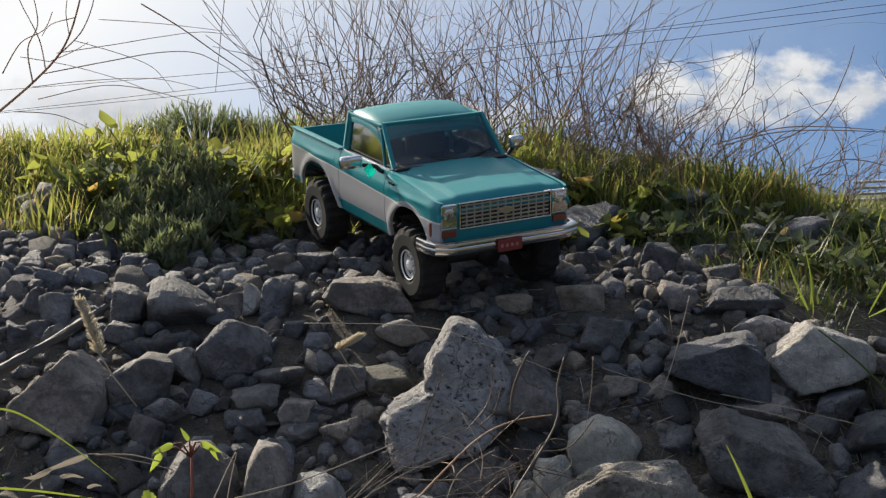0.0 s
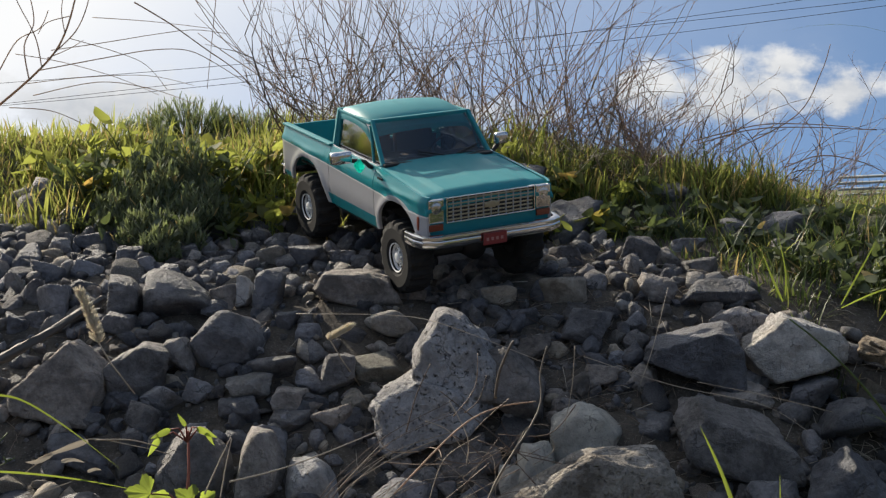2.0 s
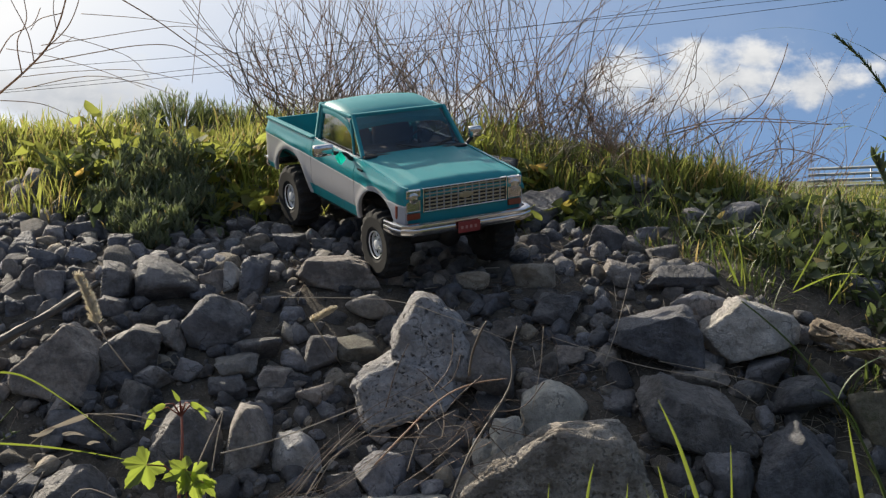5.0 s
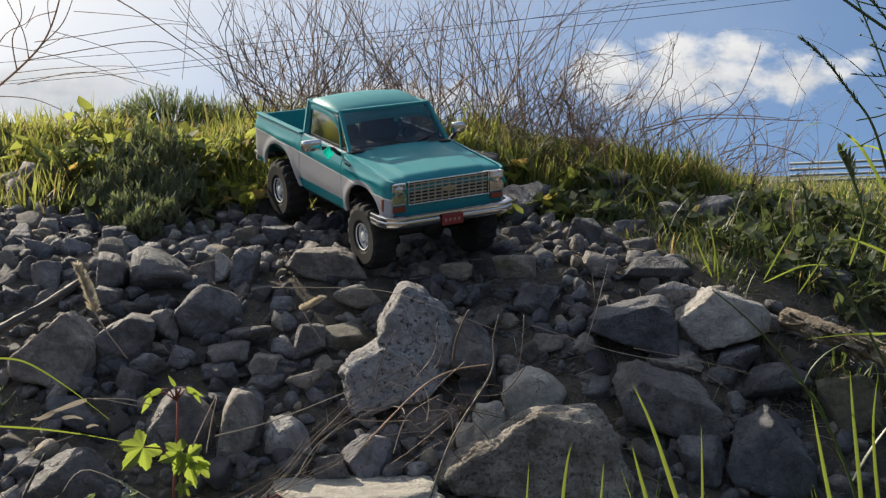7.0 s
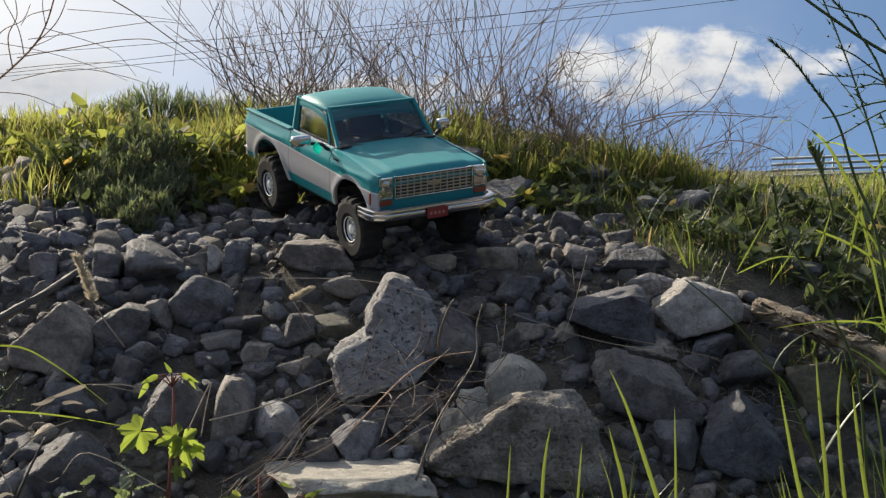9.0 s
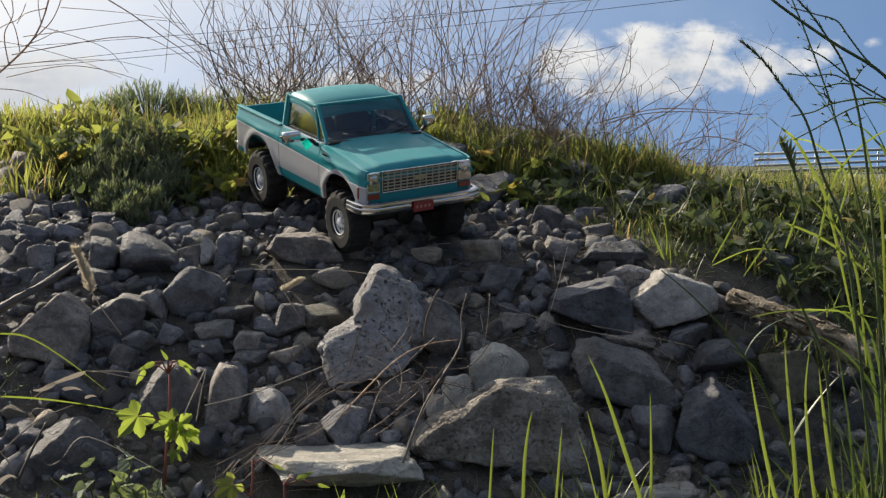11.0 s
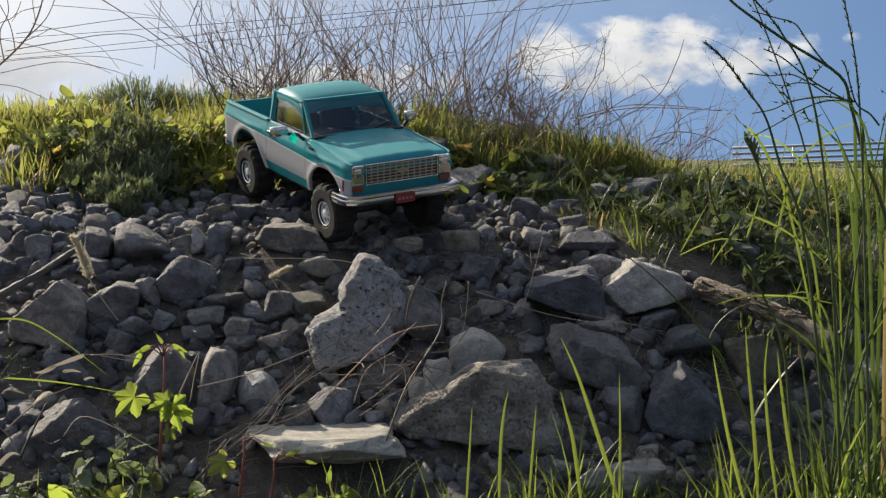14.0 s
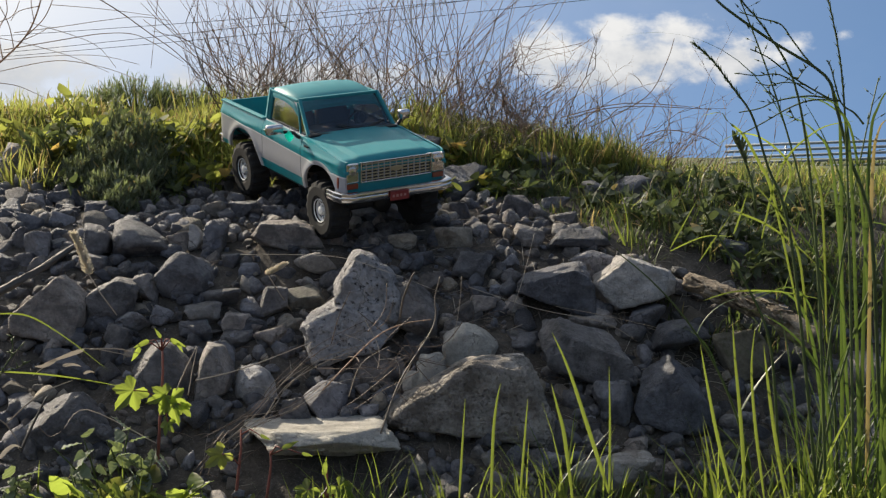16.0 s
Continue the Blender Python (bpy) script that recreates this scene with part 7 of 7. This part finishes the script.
ribbon(((0.493, 1.500, 0.574), (0.477, 1.500, 0.660), (0.467, 1.500, 0.727), (0.462, 1.500, 0.769)), 0.0048, "broad bright green grass blade at the foot of the bank")
ribbon(((0.082, 1.500, 0.574), (0.086, 1.500, 0.648), (0.089, 1.500, 0.702)), 0.0031, "broad bright green grass blade at the foot of the bank")


def litter(count, place, length, mat, label):
    """Broken bits of dry stem lying flat between the stones."""
    s = Soup()
    for k in range(count):
        x, y = place()
        if under_truck(x, y, ground_z(x, y) + 0.02):
            continue
        up = ground_normal(x, y)
        a = Vector((x, y, rough_z(x, y) + rng.uniform(0.002, 0.010)))
        d = Vector((rng.gauss(0, 1), rng.gauss(0, 1), rng.gauss(0, 0.5)))
        d = (d - up * d.dot(up) * 0.75).normalized() * rng.uniform(*length)
        s.tube([a - d * 0.5, a + up * rng.uniform(0, 0.004), a + d * 0.5], rng.uniform(0.0003, 0.0008), 0.0003, 4)
    return tagged(part("litter", s, mat, smooth=True), label, "litter", kind="stuff")


straw(((-0.490, 1.700, 0.701), (-0.459, 1.700, 0.723), (-0.420, 1.700, 0.738), (-0.371, 1.700, 0.731), (-0.333, 1.700, 0.722)), 0.0008, "thin dry stalk with curled leaves over the stones", STRAW)
ribbon(((-0.418, 1.690, 0.738), (-0.443, 1.690, 0.729), (-0.472, 1.690, 0.719)), 0.0060, "curled pale dry leaf on a thin stalk", STRAW, "dry_leaf")
ribbon(((-0.447, 1.690, 0.716), (-0.434, 1.690, 0.718), (-0.422, 1.690, 0.715)), 0.0050, "curled pale dry leaf on a thin stalk", STRAW, "dry_leaf")
ribbon(((-0.456, 1.690, 0.724), (-0.472, 1.690, 0.716), (-0.485, 1.690, 0.715)), 0.0060, "curled pale dry leaf on a thin stalk", STRAW, "dry_leaf")
ribbon(((-0.419, 1.690, 0.705), (-0.411, 1.690, 0.708), (-0.404, 1.690, 0.707)), 0.0040, "curled pale dry leaf on a thin stalk", STRAW, "dry_leaf")
twiggy("sprig", "thin green sprig at the foot of the bank", "weed", "weeds at the foot of the bank", GREENSTEM,
       (0.0012, ((-0.537, 1.620, 0.645), (-0.520, 1.620, 0.697), (-0.503, 1.620, 0.731), (-0.480, 1.620, 0.758))),
       (0.0008, ((-0.510, 1.620, 0.718), (-0.492, 1.620, 0.723), (-0.473, 1.620, 0.733))),
       (0.0008, ((-0.498, 1.620, 0.738), (-0.496, 1.620, 0.753), (-0.497, 1.620, 0.765))), buds=6)
straw(((-0.532, 1.630, 0.662), (-0.511, 1.630, 0.649), (-0.496, 1.630, 0.629), (-0.492, 1.630, 0.613)), 0.0010, "bent dry stalk at the foot of the bank", STRAW)
straw(((-0.474, 1.660, 0.639), (-0.459, 1.660, 0.625), (-0.444, 1.660, 0.631)), 0.0009, "bent dry stalk at the foot of the bank", TWIG)
ribbon(((-0.512, 1.610, 0.606), (-0.503, 1.610, 0.617), (-0.493, 1.610, 0.623), (-0.483, 1.610, 0.620)), 0.0060, "curled pale dry leaf at the foot of the bank", STRAW, "dry_leaf")
straw(((-0.507, 1.700, 0.598), (-0.489, 1.700, 0.637), (-0.471, 1.700, 0.672)), 0.0022, "dark dead stick leaning on the stones", OLDWOOD)
litter(700, lambda: (rng.gauss(0.09, 0.10), rng.gauss(1.93, 0.13)), (0.010, 0.040), TWIG, "dark bits of dry stem between the stones")
litter(420, lambda: (rng.uniform(-0.6, 0.62), rng.uniform(1.60, 2.35)), (0.010, 0.045), TWIG, "dark bits of dry stem scattered over the bank")
litter(170, lambda: (rng.gauss(0.12, 0.22), rng.uniform(1.62, 2.2)), (0.015, 0.060), STRAW, "pale bits of straw scattered over the bank")
litter(160, lambda: (rng.gauss(0.48, 0.07), rng.gauss(1.92, 0.05)), (0.010, 0.040), STRAW, "pale bits of straw beside the log")


# ---- driftwood ----
def driftwood(points, r0, r1, label, seed, mat):
    s = Soup()
    pts = [Vector(p) for p in points]
    n, sides = 40, 20
    for i in range(n + 1):
        f = i / n * (len(pts) - 1)
        k = min(int(f), len(pts) - 2)
        p = pts[k].lerp(pts[k + 1], f - k)
        d = (pts[k + 1] - pts[k]).normalized()
        a_, r = d.orthogonal().normalized(), r0 + (r1 - r0) * i / n
        b_ = d.cross(a_)
        for j in range(sides):
            a = 2 * math.pi * j / sides
            w_ = a_ * math.cos(a) + b_ * math.sin(a)
            q = p + w_ * r
            g = 0.45 * r * noise.noise((math.cos(a) * 2.5 + seed, math.sin(a) * 2.5, i * 0.07)) + 0.25 * r * noise.noise((math.cos(a) * 7, math.sin(a) * 7 + seed, i * 0.16)) + 0.28 * r * noise.noise((math.cos(a) * 19, math.sin(a) * 19 + seed, i * 0.35))
            s.v.append(tuple(q + w_ * g + Vector((0, 0, 0.25 * r * noise.noise((seed, i * 0.15, 2))))))
    for i in range(n):
        for j in range(sides):
            s.f.append((i * sides + j, i * sides + (j + 1) % sides, (i + 1) * sides + (j + 1) % sides, (i + 1) * sides + j))
    s.f += [tuple(range(sides))[::-1], tuple(range(n * sides, (n + 1) * sides))]
    return tagged(part("driftwood", s, mat, smooth=True), label, "driftwood", "old wood on the bank")


driftwood(((0.466, 1.980, 0.807), (0.518, 1.930, 0.789), (0.572, 1.880, 0.769), (0.629, 1.830, 0.728)), 0.012, 0.017, "weathered log with peeling pale bark", 3.0, BARK)
driftwood(((-0.608, 1.840, 0.783), (-0.568, 1.900, 0.806), (-0.529, 1.950, 0.832), (-0.489, 2.020, 0.865)), 0.0065, 0.004, "old grey branch lying in shade among the stones", 8.0, OLDWOOD)


def bark_flakes(count, label):
    """Curled pieces of pale bark lying along the log."""
    a, b = Vector((0.462, 1.955, 0.812)), Vector((0.585, 1.845, 0.770))
    for k in range(count):
        p = a.lerp(b, rng.random()) + Vector((rng.gauss(0, 0.008), rng.gauss(-0.015, 0.006), rng.gauss(0.0, 0.008)))
        s = Soup()
        n, l, wd = 6, rng.uniform(0.012, 0.036), rng.uniform(0.005, 0.013)
        edge = [(rng.uniform(0.45, 1.0), rng.uniform(0.45, 1.0)) for i in range(n + 1)]
        for t in (0, 0.0012):
            for i in range(n + 1):
                f = i / n
                for j in (-1, 0, 1):
                    s.v.append((l * (f - 0.5), j * wd * 0.5 * edge[i][j > 0], 0.10 * l * math.sin(3 * f + k) - abs(j) * wd * 0.25 - t))
        for base in (0, 3 * (n + 1)):
            for i in range(n):
                for j in (0, 1):
                    q = base + i * 3 + j
                    s.f.append((q, q + 3, q + 4, q + 1))
        ob = part("bark", s, BARK)
        ob.matrix_world = Matrix.Translation(p) @ pose(0, 0, 0, rng.uniform(-60, 60), rng.uniform(0, 35), rng.uniform(-70, 0))
        tagged(ob, label, "bark", "bark pieces on the log")


bark_flakes(38, "curled flake of pale bark on the log")


def leafy_top(base, tall, lean, label):
    """A weed whose bare stem carries a tuft of narrow upright leaves."""
    root = new("weed")
    root.location = base
    tagged(root, label, "weed", "weeds at the foot of the bank")
    pts = [Vector((lean * f * f, 0, tall * f)) for f in (0, 0.3, 0.6, 0.8, 1.0)]
    s = Soup()
    s.tube(pts, 0.0022, 0.0012, 6)
    part("stem", s, GREENSTEM, root, smooth=True)
    for k in range(26):
        f = 0.45 + 0.55 * (k / 25) ** 0.6
        s = Soup()
        s.blade((lean * f * f, 0, tall * f), rng.uniform(0, 6.28), rng.uniform(0.25, 0.75), rng.uniform(0.016, 0.032), rng.uniform(0.005, 0.008), rng.uniform(-0.5, 0.4), 6, 0.3)
        part("leaf", s, SHADED_LEAF, root, smooth=True)
    return root


leafy_top((0.553, 1.900, 0.912), 0.118, -0.036, "dark green weed with a tuft of narrow upright leaves")
straw(((0.327, 2.500, 1.077), (0.428, 2.500, 1.102), (0.501, 2.500, 1.104), (0.574, 2.500, 1.099)), 0.0011, "dry stem arching low over the grassy shoulder", DEADWOOD, "dry_stalk")
straw(((0.336, 2.500, 1.073), (0.414, 2.500, 1.094), (0.492, 2.500, 1.099), (0.618, 2.500, 1.094)), 0.0011, "dry stem arching low over the grassy shoulder", DEADWOOD, "dry_stalk")
straw(((0.473, 2.500, 1.035), (0.531, 2.500, 1.054), (0.599, 2.500, 1.042), (0.638, 2.500, 1.021)), 0.0011, "dry stem arching low over the grassy shoulder", DEADWOOD, "dry_stalk")
straw(((0.385, 2.500, 1.059), (0.491, 2.500, 1.117), (0.530, 2.500, 1.185), (0.544, 2.500, 1.229)), 0.0011, "dry stem arching low over the grassy shoulder", DEADWOOD, "dry_stalk")


# ---- far things ----
def rail_fence():
    root = new("railing")
    tagged(root, "long pale metal railing beyond the grass", "railing")
    a, b = Vector((10.0, 42.0, 0.50)), Vector((24.0, 40.0, 1.05))
    for k in range(5):
        up = Vector((0, 0, 0.16 + 0.17 * k))
        s = Soup()
        s.tube([a + up, a.lerp(b, 0.5) + up, b + up], 0.042, 0.042, 8)
        part("rail", s, RAIL, root, smooth=True)
    for k in range(1, 9):
        p = a.lerp(b, k / 8)
        s = Soup()
        s.tube([p + Vector((0, 0.06, -0.5)), p + Vector((0, 0.06, 0.86))], 0.03, 0.03, 8)
        part("post", s, STEEL, root, smooth=True)
    return root


rail_fence()


def hedge():
    s = Soup()
    for i in range(9000):
        f = rng.random()
        x, y = 8.0 + 18.0 * f + rng.gauss(0, 0.2), 43.2 - 2.0 * f + rng.gauss(0, 0.4)
        z = 0.60 + 0.45 * f + rng.random() ** 1.4 * 0.42 * (1 + 0.4 * noise.noise((x * 0.7, 0, 0)))
        s.blade((x, y - 0.9, z - 0.3), rng.uniform(0, 6.28), rng.uniform(0, 1.2), rng.uniform(0.08, 0.2), 0.06, 0.6, 2)
    return tagged(part("hedge", s, TURF, smooth=True), "low dark green hedge under the far railing", "hedge", kind="stuff")


hedge()
for x0, z0, x1, z1 in ((3.25, 7.37, 10.4, 8.28), (0.75, 7.15, 14.0, 8.35), (5.05, 7.06, 14.0, 8.04)):
    s = Soup()
    rise_ = (z1 - z0) / (x1 - x0)
    pts = [Vector((x, 60 - 0.1 * x, z0 + rise_ * (x - x0) + 0.0006 * (x - 8) ** 2)) for x in range(-26, 47, 4)]
    s.tube(pts, 0.011, 0.011, 6)
    tagged(part("power_line", s, CABLE, smooth=True), "thin dark overhead power line", "power line", "overhead power lines")
